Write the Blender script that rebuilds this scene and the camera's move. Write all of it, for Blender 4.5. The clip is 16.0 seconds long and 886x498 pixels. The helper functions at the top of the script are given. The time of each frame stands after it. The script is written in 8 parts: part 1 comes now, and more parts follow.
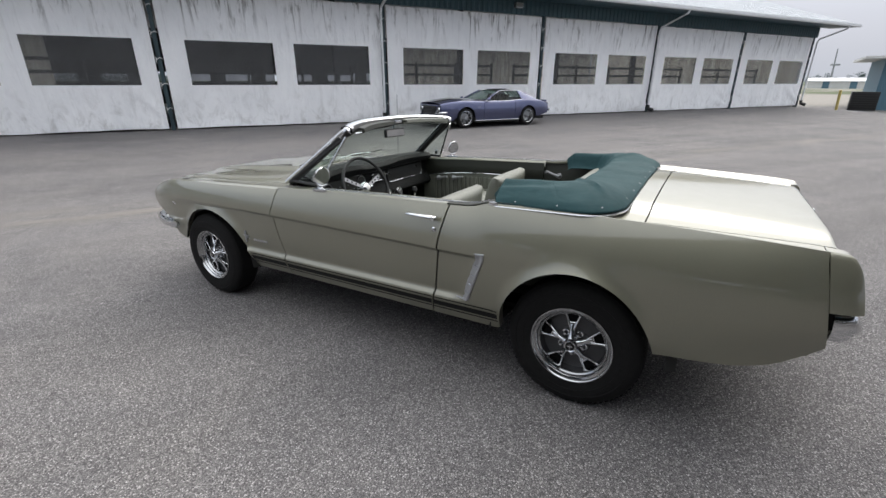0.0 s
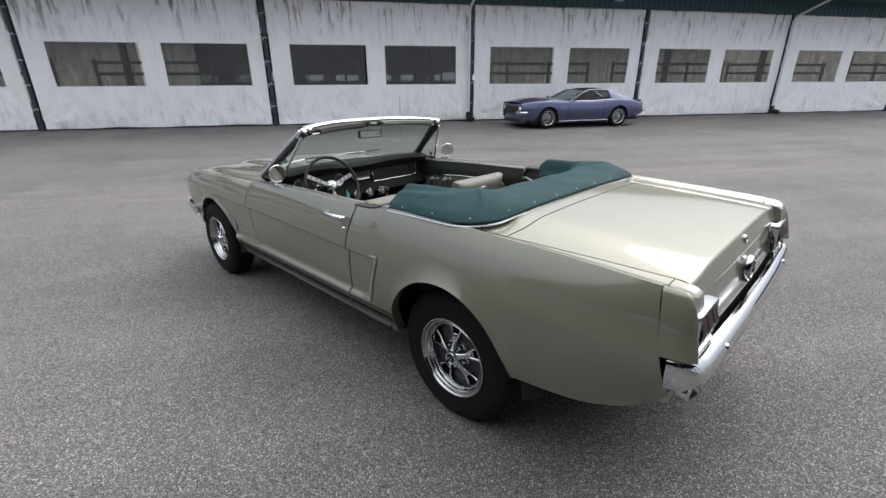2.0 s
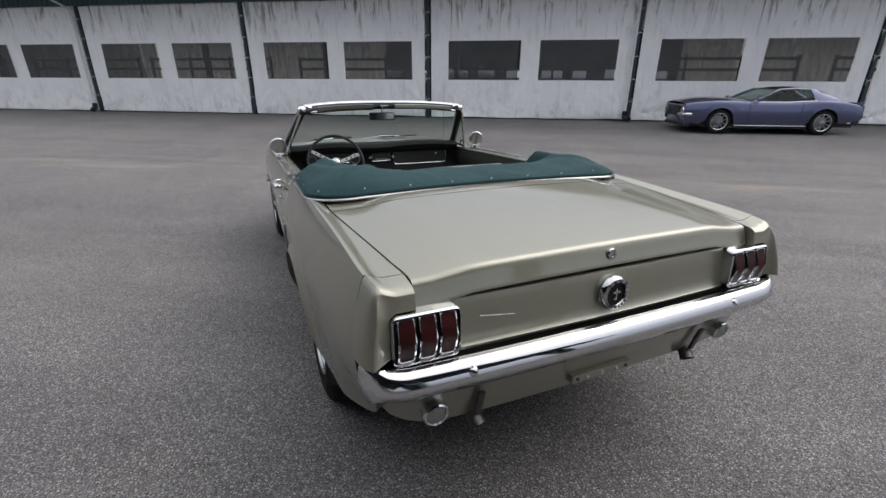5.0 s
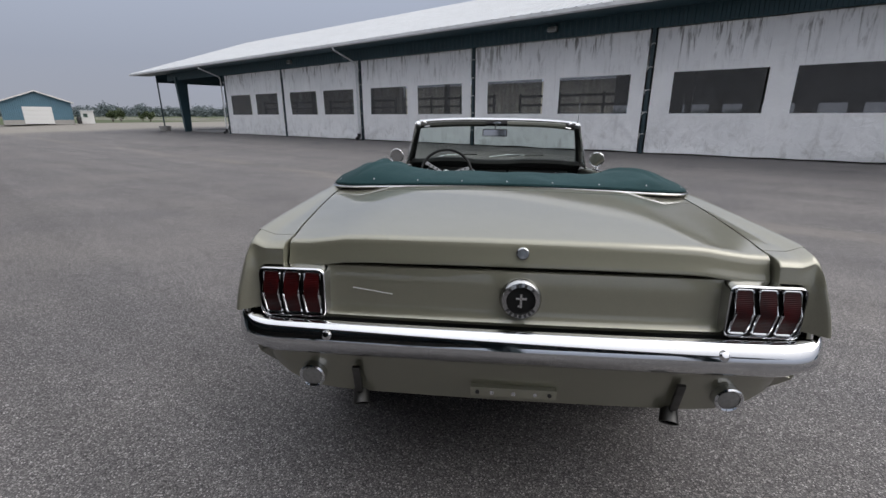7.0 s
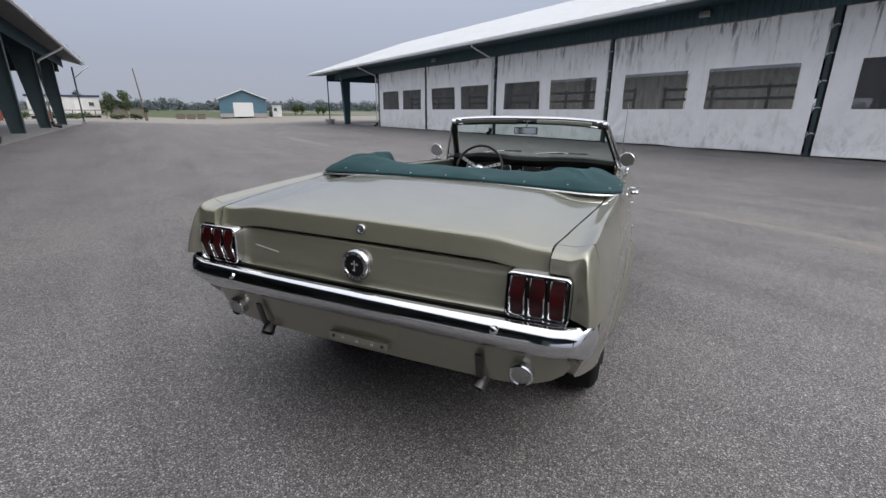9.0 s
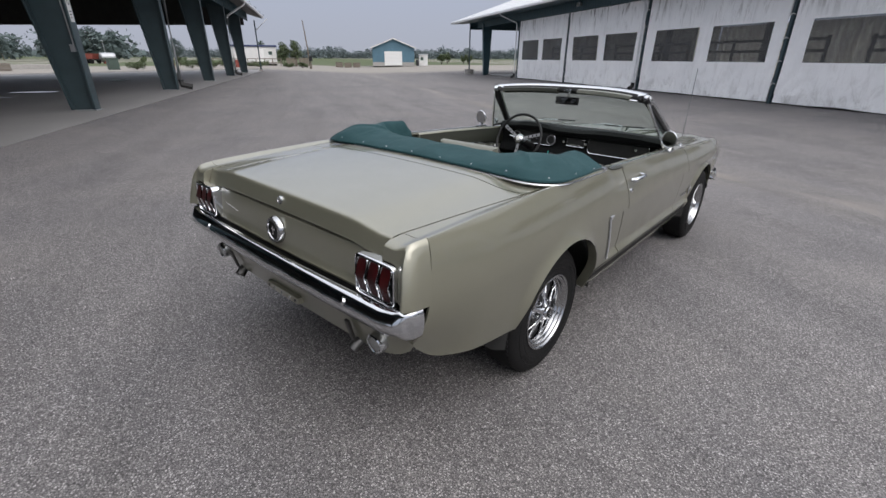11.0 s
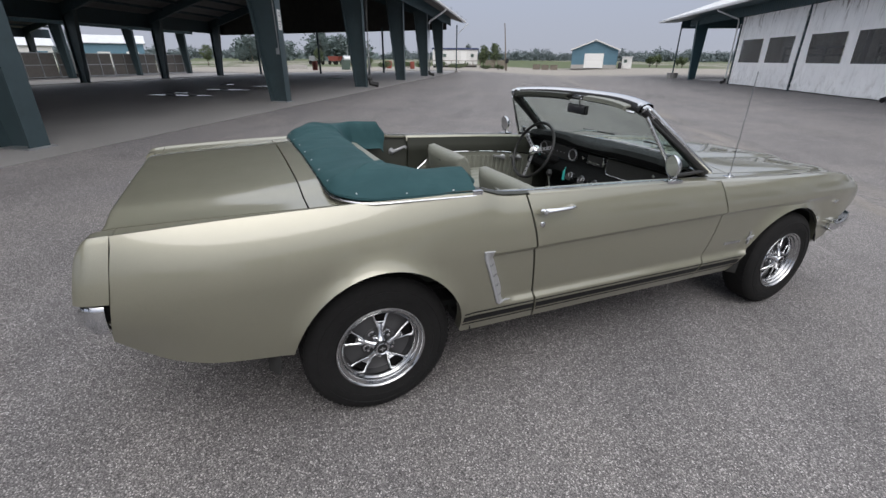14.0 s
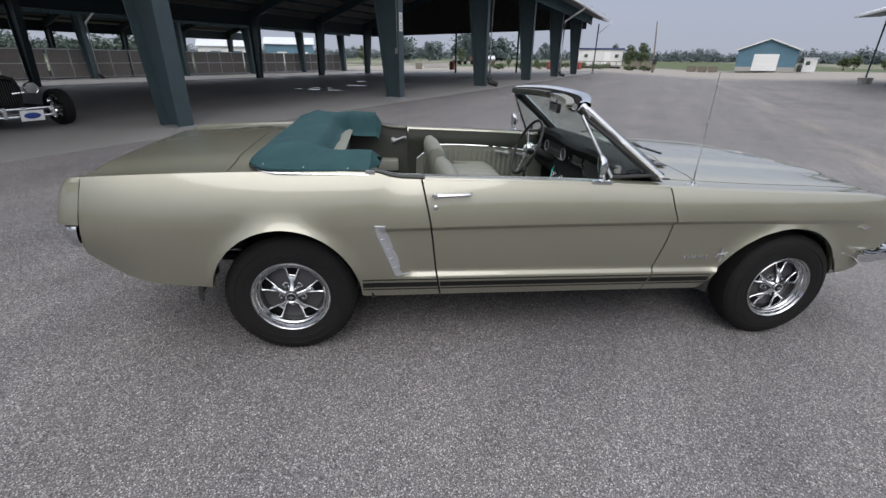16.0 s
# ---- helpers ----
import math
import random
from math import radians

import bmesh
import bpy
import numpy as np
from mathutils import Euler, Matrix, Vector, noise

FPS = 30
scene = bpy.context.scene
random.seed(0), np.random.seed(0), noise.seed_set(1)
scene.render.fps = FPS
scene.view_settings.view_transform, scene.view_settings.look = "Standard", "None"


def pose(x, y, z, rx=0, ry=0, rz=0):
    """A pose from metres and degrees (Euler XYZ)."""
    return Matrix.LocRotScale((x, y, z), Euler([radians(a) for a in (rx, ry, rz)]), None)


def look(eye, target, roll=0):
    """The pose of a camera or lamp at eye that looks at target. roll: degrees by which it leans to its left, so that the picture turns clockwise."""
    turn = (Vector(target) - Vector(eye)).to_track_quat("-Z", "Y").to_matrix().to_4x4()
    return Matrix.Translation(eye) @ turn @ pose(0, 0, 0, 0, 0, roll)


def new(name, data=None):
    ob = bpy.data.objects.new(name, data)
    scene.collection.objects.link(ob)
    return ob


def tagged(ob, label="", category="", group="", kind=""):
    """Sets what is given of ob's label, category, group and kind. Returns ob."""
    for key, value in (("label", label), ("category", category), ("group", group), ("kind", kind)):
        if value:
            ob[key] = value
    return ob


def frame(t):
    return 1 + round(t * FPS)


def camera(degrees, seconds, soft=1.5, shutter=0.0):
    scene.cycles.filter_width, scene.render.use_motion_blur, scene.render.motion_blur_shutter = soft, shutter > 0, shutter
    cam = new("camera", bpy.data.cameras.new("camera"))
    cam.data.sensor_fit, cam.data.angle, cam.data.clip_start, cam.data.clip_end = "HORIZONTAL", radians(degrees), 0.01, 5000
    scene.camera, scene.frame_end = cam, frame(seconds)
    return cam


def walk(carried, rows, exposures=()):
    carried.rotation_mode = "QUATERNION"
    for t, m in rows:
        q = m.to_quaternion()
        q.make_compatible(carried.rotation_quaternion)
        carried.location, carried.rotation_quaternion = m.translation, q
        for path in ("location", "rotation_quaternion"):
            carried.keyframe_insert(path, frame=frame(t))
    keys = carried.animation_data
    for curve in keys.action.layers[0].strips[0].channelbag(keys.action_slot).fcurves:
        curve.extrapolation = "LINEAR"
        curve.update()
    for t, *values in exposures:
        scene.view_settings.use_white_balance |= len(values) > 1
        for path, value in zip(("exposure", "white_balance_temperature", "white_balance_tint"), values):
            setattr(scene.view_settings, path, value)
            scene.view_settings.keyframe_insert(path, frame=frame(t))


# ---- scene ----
# camera: seconds, x, y, z, pitch, lean, yaw
PATH = [
    (0, -2.564, -1.738, 1.505, -20.92, -0.09, -59.28),
    (0.5, -2.395, -1.901, 1.510, -21.01, -0.01, -55.28),
    (1, -2.324, -2.176, 1.518, -20.90, -0.15, -51.98),
    (1.5, -2.208, -2.372, 1.524, -20.92, -0.09, -48.86),
    (2, -1.992, -2.494, 1.531, -21.08, 0.21, -45.86),
    (2.5, -1.822, -2.686, 1.530, -21.84, 0.25, -43.73),
    (3, -1.679, -2.865, 1.548, -22.38, 0.17, -41.48),
    (5.3, -0.829, -3.157, 1.411, -19.85, 0.03, -18.12),
    (5.5, -0.749, -3.173, 1.399, -17.93, 0.28, -14.25),
    (6, -0.526, -3.268, 1.380, -16.87, 0.04, -7.58),
    (6.5, -0.318, -3.322, 1.329, -16.78, 0.03, -1.51),
    (7, -0.102, -3.332, 1.287, -16.83, -0.02, 4.80),
    (7.5, 0.140, -3.390, 1.266, -16.73, 0.10, 9.96),
    (8, 0.357, -3.413, 1.235, -16.81, -0.01, 14.45),
    (8.5, 0.570, -3.378, 1.252, -16.77, 0.13, 18.93),
    (9, 0.822, -3.406, 1.317, -17.51, -0.12, 23.16),
    (9.5, 1.028, -3.415, 1.431, -20.20, -0.14, 28.31),
    (9.7, 1.099, -3.383, 1.445, -21.47, 0.09, 30.81),
    (11.8, 1.855, -2.749, 1.459, -23.27, -0.46, 46.90),
    (12, 1.909, -2.662, 1.466, -23.35, -0.29, 48.86),
    (12.5, 1.972, -2.444, 1.453, -23.33, -0.30, 54.23),
    (13, 2.025, -2.186, 1.462, -23.40, -0.12, 58.86),
    (13.5, 2.134, -1.966, 1.441, -23.31, -0.27, 61.78),
    (14, 2.248, -1.759, 1.441, -23.34, -0.34, 65.48),
    (14.5, 2.338, -1.544, 1.439, -23.39, -0.22, 69.28),
    (15, 2.560, -1.337, 1.447, -23.35, -0.35, 73.71),
    (15.5, 2.704, -1.130, 1.435, -23.38, -0.53, 78.12),
    (16, 2.748, -0.873, 1.434, -23.46, -0.62, 82.66),
]
cam = camera(90.44, 16.0)
walk(cam, [(t, pose(x, y, z, 90 + p, r, w)) for t, x, y, z, p, r, w in PATH], ((0, 0.31, 6500, 10), (3, 0.20, 6450, 10), (5.5, -0.19, 6450, 12), (6.5, -0.26, 6420, 12), (8, -0.19, 6420, 12), (9, -0.03, 6400, 12), (12, 0.05, 6380, 13), (14, 0.08, 6380, 12), (16, 0.06, 6280, 12)))

# ---- hazy overcast daylight ----
world = bpy.data.worlds.new("hazy_sky")
scene.world = world
world.use_nodes = True
wn, wl = world.node_tree.nodes, world.node_tree.links
sky = wn.new("ShaderNodeTexSky")
sky.sky_type, sky.sun_disc = "NISHITA", False
sky.sun_elevation, sky.sun_rotation = radians(46), radians(97)
sky.dust_density, sky.ozone_density, sky.air_density = 6.0, 2.0, 1.6
# overcast veil: brighter towards the zenith than at the horizon
geo = wn.new("ShaderNodeTexCoord")
sepz = wn.new("ShaderNodeSeparateXYZ")
wl.new(geo.outputs["Generated"], sepz.inputs[0])
veil = wn.new("ShaderNodeValToRGB")
veil.color_ramp.elements[0].position, veil.color_ramp.elements[0].color = 0.0, (0.455, 0.485, 0.55, 1)
veil.color_ramp.elements[1].position, veil.color_ramp.elements[1].color = 1.0, (1.81, 1.87, 1.95, 1)
for p, c in ((0.10, (0.435, 0.48, 0.585, 1)), (0.23, (0.52, 0.58, 0.71, 1)), (0.36, (0.80, 0.85, 0.95, 1)), (0.55, (1.04, 1.07, 1.13, 1))):
    veil.color_ramp.elements.new(p).color = c
wl.new(sepz.outputs[2], veil.inputs["Fac"])
scale = wn.new("ShaderNodeMixRGB")
scale.blend_type = "MULTIPLY"
scale.inputs["Fac"].default_value = 1.0
scale.inputs["Color2"].default_value = (10, 10, 10, 1)
wl.new(veil.outputs["Color"], scale.inputs["Color1"])
# broad glow of the veiled sun
SUN_DIR = Vector((math.sin(radians(97)) * math.cos(radians(46)), math.cos(radians(97)) * math.cos(radians(46)), math.sin(radians(46))))
dot = wn.new("ShaderNodeVectorMath")
dot.operation = "DOT_PRODUCT"
dot.inputs[1].default_value = SUN_DIR
wl.new(geo.outputs["Generated"], dot.inputs[0])
glow = wn.new("ShaderNodeValToRGB")
glow.color_ramp.elements[0].position, glow.color_ramp.elements[0].color = 0.25, (0, 0, 0, 1)
glow.color_ramp.elements[1].position, glow.color_ramp.elements[1].color = 1.0, (9.8, 9.3, 8.7, 1)
glow.color_ramp.elements.new(0.7).color = (4.15, 4.0, 3.85, 1)
wl.new(dot.outputs["Value"], glow.inputs["Fac"])
# the haze near the ground swallows much of that glow
dim = wn.new("ShaderNodeValToRGB")
dim.color_ramp.elements[0].position, dim.color_ramp.elements[0].color = 0.05, (0.12, 0.12, 0.12, 1)
dim.color_ramp.elements[1].position, dim.color_ramp.elements[1].color = 0.62, (1, 1, 1, 1)
dim.color_ramp.elements.new(0.36).color = (0.40, 0.40, 0.40, 1)
wl.new(sepz.outputs[2], dim.inputs["Fac"])
veiled = wn.new("ShaderNodeMixRGB")
veiled.blend_type = "MULTIPLY"
veiled.inputs["Fac"].default_value = 1.0
wl.new(glow.outputs["Color"], veiled.inputs["Color1"])
wl.new(dim.outputs["Color"], veiled.inputs["Color2"])
lit = wn.new("ShaderNodeMixRGB")
lit.blend_type = "ADD"
lit.inputs["Fac"].default_value = 1.0
wl.new(scale.outputs["Color"], lit.inputs["Color1"])
wl.new(veiled.outputs["Color"], lit.inputs["Color2"])
haze = wn.new("ShaderNodeMixRGB")
haze.inputs["Fac"].default_value = 0.88
wl.new(sky.outputs["Color"], haze.inputs["Color1"])
wl.new(lit.outputs["Color"], haze.inputs["Color2"])
wl.new(haze.outputs["Color"], wn["Background"].inputs["Color"])
wn["Background"].inputs["Strength"].default_value = 0.1

sun_data = bpy.data.lights.new("sun", "SUN")
sun_data.energy, sun_data.angle, sun_data.color = 1.2, radians(48), (1.0, 0.97, 0.93)
sun = new("sun", sun_data)
sun.matrix_world = look(SUN_DIR * 40, (0, 0, 0))
scene.view_settings.exposure = 0.0

# ---- yard axes: S across the yard towards the long barn, U along it ----
TH = 0.9921
NS, NU = Vector((math.cos(TH), math.sin(TH), 0)), Vector((-math.sin(TH), math.cos(TH), 0))


def su(s, u, z=0.0):
    return NS * s + NU * u + Vector((0, 0, z))


YARD = Matrix((NU, NS, Vector((0, 0, 1)))).transposed().to_4x4()  # local x along U, y along S
YARD.col[0][:3], YARD.col[1][:3] = NU, NS
BAY = 7.15
TX, TY = radians(-2.257), radians(0.648)


def smooth(a, b, v):
    v = min(1.0, max(0.0, (v - a) / (b - a)))
    return v * v * (3 - 2 * v)


FALL = [(-90, 0.0), (-60, -0.10), (-44, -0.2), (-36, -0.18), (-28, -0.13), (-24, 0.0), (-18, 0.12), (-12, 0.25), (-7, 0.32), (0, 0.0), (4.5, -0.18), (9, -0.11), (11.7, -0.05), (13.9, 0.06), (20, 0.08), (60, 0.1)]


def knots(rows, v):
    if v <= rows[0][0]:
        return rows[0][1]
    for (a, p), (b, q) in zip(rows, rows[1:]):
        if v <= b:
            return p + (q - p) * (v - a) / (b - a)
    return rows[-1][1]


def glide(rows, v):
    """Smooth curve through the knots (Catmull-Rom)."""
    n = len(rows)
    if v <= rows[0][0]:
        return rows[0][1]
    if v >= rows[-1][0]:
        return rows[-1][1]
    for i in range(n - 1):
        if rows[i][0] <= v <= rows[i + 1][0]:
            break
    x0, x1 = rows[i][0], rows[i + 1][0]
    p0, p1 = rows[i][1], rows[i + 1][1]
    d = (p1 - p0) / (x1 - x0)
    ma = (p1 - rows[i - 1][1]) / (x1 - rows[i - 1][0]) if i > 0 else d
    mb = (rows[i + 2][1] - p0) / (rows[i + 2][0] - x0) if i + 2 < n else d
    if i > 0 and (rows[i][1] - rows[i - 1][1]) * d <= 0:
        ma = 0
    if i + 2 < n and (rows[i + 2][1] - p1) * d <= 0:
        mb = 0
    h, t = x1 - x0, (v - x0) / (x1 - x0)
    return (2 * t**3 - 3 * t**2 + 1) * p0 + (t**3 - 2 * t**2 + t) * h * ma + (-2 * t**3 + 3 * t**2) * p1 + (t**3 - t**2) * h * mb


def ground_z(x, y):
    s = x * NS.x + y * NS.y
    z = (knots(FALL, s - 0.6) + knots(FALL, s) * 2 + knots(FALL, s + 0.6)) / 4
    z -= 0.5 * smooth(31, 40, -(x * NU.x + y * NU.y)) * smooth(2, 9, s)
    w = 1 - smooth(2.8, 6.5, math.hypot(x, y))
    return z * (1 - w) + (TX * y - TY * x - 0.006 * (1 - max(-1.0, min(1.0, y / 1.37)))) * w

# ---- materials ----
def nodes_of(name):
    m = bpy.data.materials.new(name)
    m.use_nodes = True
    nt = m.node_tree
    return m, nt, nt.nodes, nt.links, nt.nodes["Principled BSDF"]


def noise_node(nt, scale, detail=4, rough=0.55, src=None, dist=0.0):
    n = nt.nodes.new("ShaderNodeTexNoise")
    n.inputs["Scale"].default_value, n.inputs["Detail"].default_value = scale, detail
    n.inputs["Roughness"].default_value, n.inputs["Distortion"].default_value = rough, dist
    if src:
        nt.links.new(src, n.inputs["Vector"])
    return n.outputs["Fac"]


def ramp(nt, fac, stops):
    r = nt.nodes.new("ShaderNodeValToRGB")
    while len(r.color_ramp.elements) < len(stops):
        r.color_ramp.elements.new(0.5)
    for e, (p, c) in zip(r.color_ramp.elements, stops):
        e.position = p
        e.color = (*c, 1) if len(c) == 3 else c
    nt.links.new(fac, r.inputs["Fac"])
    return r.outputs["Color"]


def grey(v):
    return (v, v, v)


def mixed(nt, fac, a, b, mode="MIX"):
    m = nt.nodes.new("ShaderNodeMixRGB")
    m.blend_type = mode
    for key, v in (("Fac", fac), ("Color1", a), ("Color2", b)):
        if isinstance(v, (int, float)):
            m.inputs[key].default_value = v
        elif isinstance(v, tuple):
            m.inputs[key].default_value = (*v, 1)
        else:
            nt.links.new(v, m.inputs[key])
    return m.outputs["Color"]


def maths(nt, op, a, b=0.0):
    m = nt.nodes.new("ShaderNodeMath")
    m.operation = op
    for i, v in enumerate((a, b)):
        if isinstance(v, (int, float)):
            m.inputs[i].default_value = v
        else:
            nt.links.new(v, m.inputs[i])
    return m.outputs[0]


def bumped(nt, bsdf, height, strength, distance):
    b = nt.nodes.new("ShaderNodeBump")
    b.inputs["Strength"].default_value, b.inputs["Distance"].default_value = strength, distance
    nt.links.new(height, b.inputs["Height"])
    nt.links.new(b.outputs["Normal"], bsdf.inputs["Normal"])
    return b


def obj_coord(nt, kind="Object"):
    return nt.nodes.new("ShaderNodeTexCoord").outputs[kind]


def mapped(nt, src, scale=(1, 1, 1), loc=(0, 0, 0), rot=(0, 0, 0)):
    m = nt.nodes.new("ShaderNodeMapping")
    m.inputs["Scale"].default_value, m.inputs["Location"].default_value, m.inputs["Rotation"].default_value = scale, loc, rot
    nt.links.new(src, m.inputs["Vector"])
    return m.outputs["Vector"]


def simple(name, col, rough=0.5, metal=0.0, var=0.12, scale=30.0, bump=0.0, bump_scale=200.0, coat=0.0, spec=0.5):
    """A plain surface with fine and broad variation."""
    m, nt, nd, ln, b = nodes_of(name)
    oc = obj_coord(nt)
    f = noise_node(nt, scale, 5, 0.6, oc)
    g = noise_node(nt, scale * 0.08, 3, 0.5, oc)
    lo, hi = tuple(c * (1 - var) for c in col), tuple(min(1, c * (1 + var)) for c in col)
    c1 = ramp(nt, f, [(0.3, lo), (0.7, hi)])
    c2 = mixed(nt, maths(nt, "MULTIPLY", g, 0.35), c1, lo)
    ln.new(c2, b.inputs["Base Color"])
    ln.new(ramp(nt, f, [(0.25, grey(max(0, rough - 0.06))), (0.75, grey(min(1, rough + 0.06)))]), b.inputs["Roughness"])
    b.inputs["Metallic"].default_value = metal
    b.inputs["Coat Weight"].default_value = coat
    b.inputs["Specular IOR Level"].default_value = spec
    if bump:
        bumped(nt, b, noise_node(nt, bump_scale, 4, 0.6, oc), bump, 0.01)
    return m


def car_paint(name, base, edge, flake=0.35, rough=0.34, lacquer=1.55):
    """Metallic paint under clear lacquer: fine flake, a little orange peel and dust."""
    m, nt, nd, ln, b = nodes_of(name)
    oc = obj_coord(nt)
    fl = noise_node(nt, 900, 2, 0.5, oc)
    br = noise_node(nt, 1.3, 3, 0.5, oc)
    c = ramp(nt, fl, [(0.35, base), (0.68, edge)])
    c = mixed(nt, maths(nt, "MULTIPLY", br, 0.22), c, tuple(v * 0.86 for v in base))
    ln.new(c, b.inputs["Base Color"])
    b.inputs["Metallic"].default_value = flake
    ln.new(ramp(nt, noise_node(nt, 6, 4, 0.6, oc), [(0.3, grey(rough - 0.03)), (0.7, grey(rough + 0.03))]), b.inputs["Roughness"])
    b.inputs["Coat Weight"].default_value, b.inputs["Coat Roughness"].default_value, b.inputs["Coat IOR"].default_value = 1.0, 0.06, lacquer
    bumped(nt, b, noise_node(nt, 260, 2, 0.5, oc), 0.012, 0.002)
    return m


PAINT = car_paint("sage_gold_paint", (0.214, 0.208, 0.154), (0.287, 0.280, 0.211), 0.62, 0.43, 1.76)
PAINT_BLUE = car_paint("slate_blue_paint", (0.060, 0.068, 0.142), (0.108, 0.118, 0.215), 0.7, 0.34)
PAINT_BLACK = car_paint("gloss_black_paint", (0.008, 0.008, 0.009), (0.014, 0.014, 0.016), 0.0)
CHROME = simple("chrome", (0.66, 0.67, 0.685), 0.06, 1.0, 0.03, 40)
STAINLESS = simple("brushed_stainless", (0.62, 0.63, 0.64), 0.24, 1.0, 0.05, 90)
WHEEL_CHROME = simple("worn_wheel_chrome", (0.44, 0.445, 0.45), 0.12, 1.0, 0.08, 30)
SILVER = simple("satin_silver_trim", (0.36, 0.365, 0.375), 0.35, 0.45, 0.08, 60)
ALLOY = simple("satin_alloy", (0.42, 0.43, 0.44), 0.3, 1.0, 0.06, 60)
GUNMETAL = simple("argent_grey_wheel_paint", (0.050, 0.050, 0.052), 0.5, 0.2, 0.1, 80)
RUBBER = simple("tyre_rubber", (0.0098, 0.0096, 0.0096), 0.8, 0.0, 0.35, 45, 0.15, 300, spec=0.2)
TRIM_BLACK = simple("black_trim", (0.012, 0.012, 0.012), 0.5, 0.0, 0.2, 80)
DARK = simple("dark_underside", (0.014, 0.014, 0.013), 0.85, 0.0, 0.3, 20)
PAD_BLACK = simple("black_padded_vinyl", (0.008, 0.0085, 0.0085), 0.6, 0.0, 0.15, 40, 0.25, 500, spec=0.14)
CARPET = simple("dark_carpet", (0.016, 0.018, 0.017), 0.95, 0.0, 0.3, 150, 0.4, 400)
VINYL = simple("ivy_grey_vinyl", (0.158, 0.163, 0.134), 0.45, 0.0, 0.07, 12, 0.16, 420)
VINYL_DK = simple("ivy_green_painted_metal", (0.030, 0.032, 0.025), 0.5, 0.0, 0.08, 12, spec=0.3)
MIRROR = simple("mirror_glass", (0.52, 0.53, 0.54), 0.02, 1.0, 0.0, 5)
GAUGE = simple("gauge_face", (0.03, 0.03, 0.03), 0.35, 0.0, 0.2, 60)
WHITE = simple("white_enamel", (0.72, 0.72, 0.7), 0.4, 0.0, 0.05, 30)
STRIPE = simple("black_stripe_decal", (0.010, 0.010, 0.010), 0.55, 0.0, 0.12, 60, spec=0.2)
LENS_W = simple("clear_lamp_lens", (0.24, 0.24, 0.23), 0.15, 0.2, 0.2, 90)
EXHAUST = simple("dull_exhaust_steel", (0.11, 0.108, 0.105), 0.42, 1.0, 0.2, 40)
# near-black: soot in the exhaust bore, filling of wheel slots, roadster grille backing
SOOT_AND_SLOT = simple("soot_and_slot_black", (0.005, 0.005, 0.005), 0.9, spec=0.06)
TAG_GREEN = simple("turquoise_key_tag", (0.04, 0.42, 0.38), 0.35)


def glass_mat(name, tint, rough=0.0):
    m, nt, nd, ln, b = nodes_of(name)
    nd.remove(b)
    g, t, mx, lw = (nd.new(k) for k in ("ShaderNodeBsdfGlossy", "ShaderNodeBsdfTransparent", "ShaderNodeMixShader", "ShaderNodeLayerWeight"))
    g.inputs["Roughness"].default_value = rough
    t.inputs["Color"].default_value = (*tint, 1)
    fac = maths(nt, "ADD", maths(nt, "MULTIPLY", maths(nt, "POWER", lw.outputs["Facing"], 5.0), 0.60), 0.03)
    ln.new(fac, mx.inputs[0])
    ln.new(t.outputs[0], mx.inputs[1])
    ln.new(g.outputs[0], mx.inputs[2])
    ln.new(mx.outputs[0], nd["Material Output"].inputs["Surface"])
    return m


GLASS = glass_mat("tinted_windscreen_glass", (0.80, 0.88, 0.83))
GLASS_DK = glass_mat("dark_side_glass", (0.30, 0.38, 0.36))


def lens_red():
    m, nt, nd, ln, b = nodes_of("ribbed_red_lens")
    oc = obj_coord(nt)
    w = nt.nodes.new("ShaderNodeTexWave")
    w.bands_direction, w.wave_profile = "Z", "SIN"
    w.inputs["Scale"].default_value = 70
    ln.new(oc, w.inputs["Vector"])
    ln.new(ramp(nt, noise_node(nt, 22, 3, 0.5, oc), [(0.3, (0.012, 0.0006, 0.001)), (0.7, (0.044, 0.0014, 0.002))]), b.inputs["Base Color"])
    b.inputs["Roughness"].default_value, b.inputs["Coat Weight"].default_value, b.inputs["Specular IOR Level"].default_value = 0.34, 0.0, 0.22
    bumped(nt, b, w.outputs["Fac"], 0.3, 0.002)
    return m


RED = lens_red()


def canvas_green():
    m, nt, nd, ln, b = nodes_of("faded_green_vinyl_canvas")
    oc = obj_coord(nt)
    f = noise_node(nt, 700, 2, 0.5, oc)
    g = noise_node(nt, 5, 5, 0.62, oc, 0.6)
    c = ramp(nt, g, [(0.28, (0.010, 0.038, 0.043)), (0.55, (0.016, 0.050, 0.056)), (0.8, (0.026, 0.067, 0.072))])
    c = mixed(nt, 0.25, c, ramp(nt, f, [(0.3, (0.006, 0.029, 0.031)), (0.7, (0.022, 0.070, 0.073))]))
    ln.new(c, b.inputs["Base Color"])
    b.inputs["Roughness"].default_value = 0.74
    b.inputs["Specular IOR Level"].default_value = 0.22
    w = noise_node(nt, 14, 3, 0.5, mapped(nt, oc, (1, 0.45, 1)), 1.2)
    h = mixed(nt, 0.12, w, f)
    bumped(nt, b, h, 0.35, 0.012)
    return m


CANVAS = canvas_green()


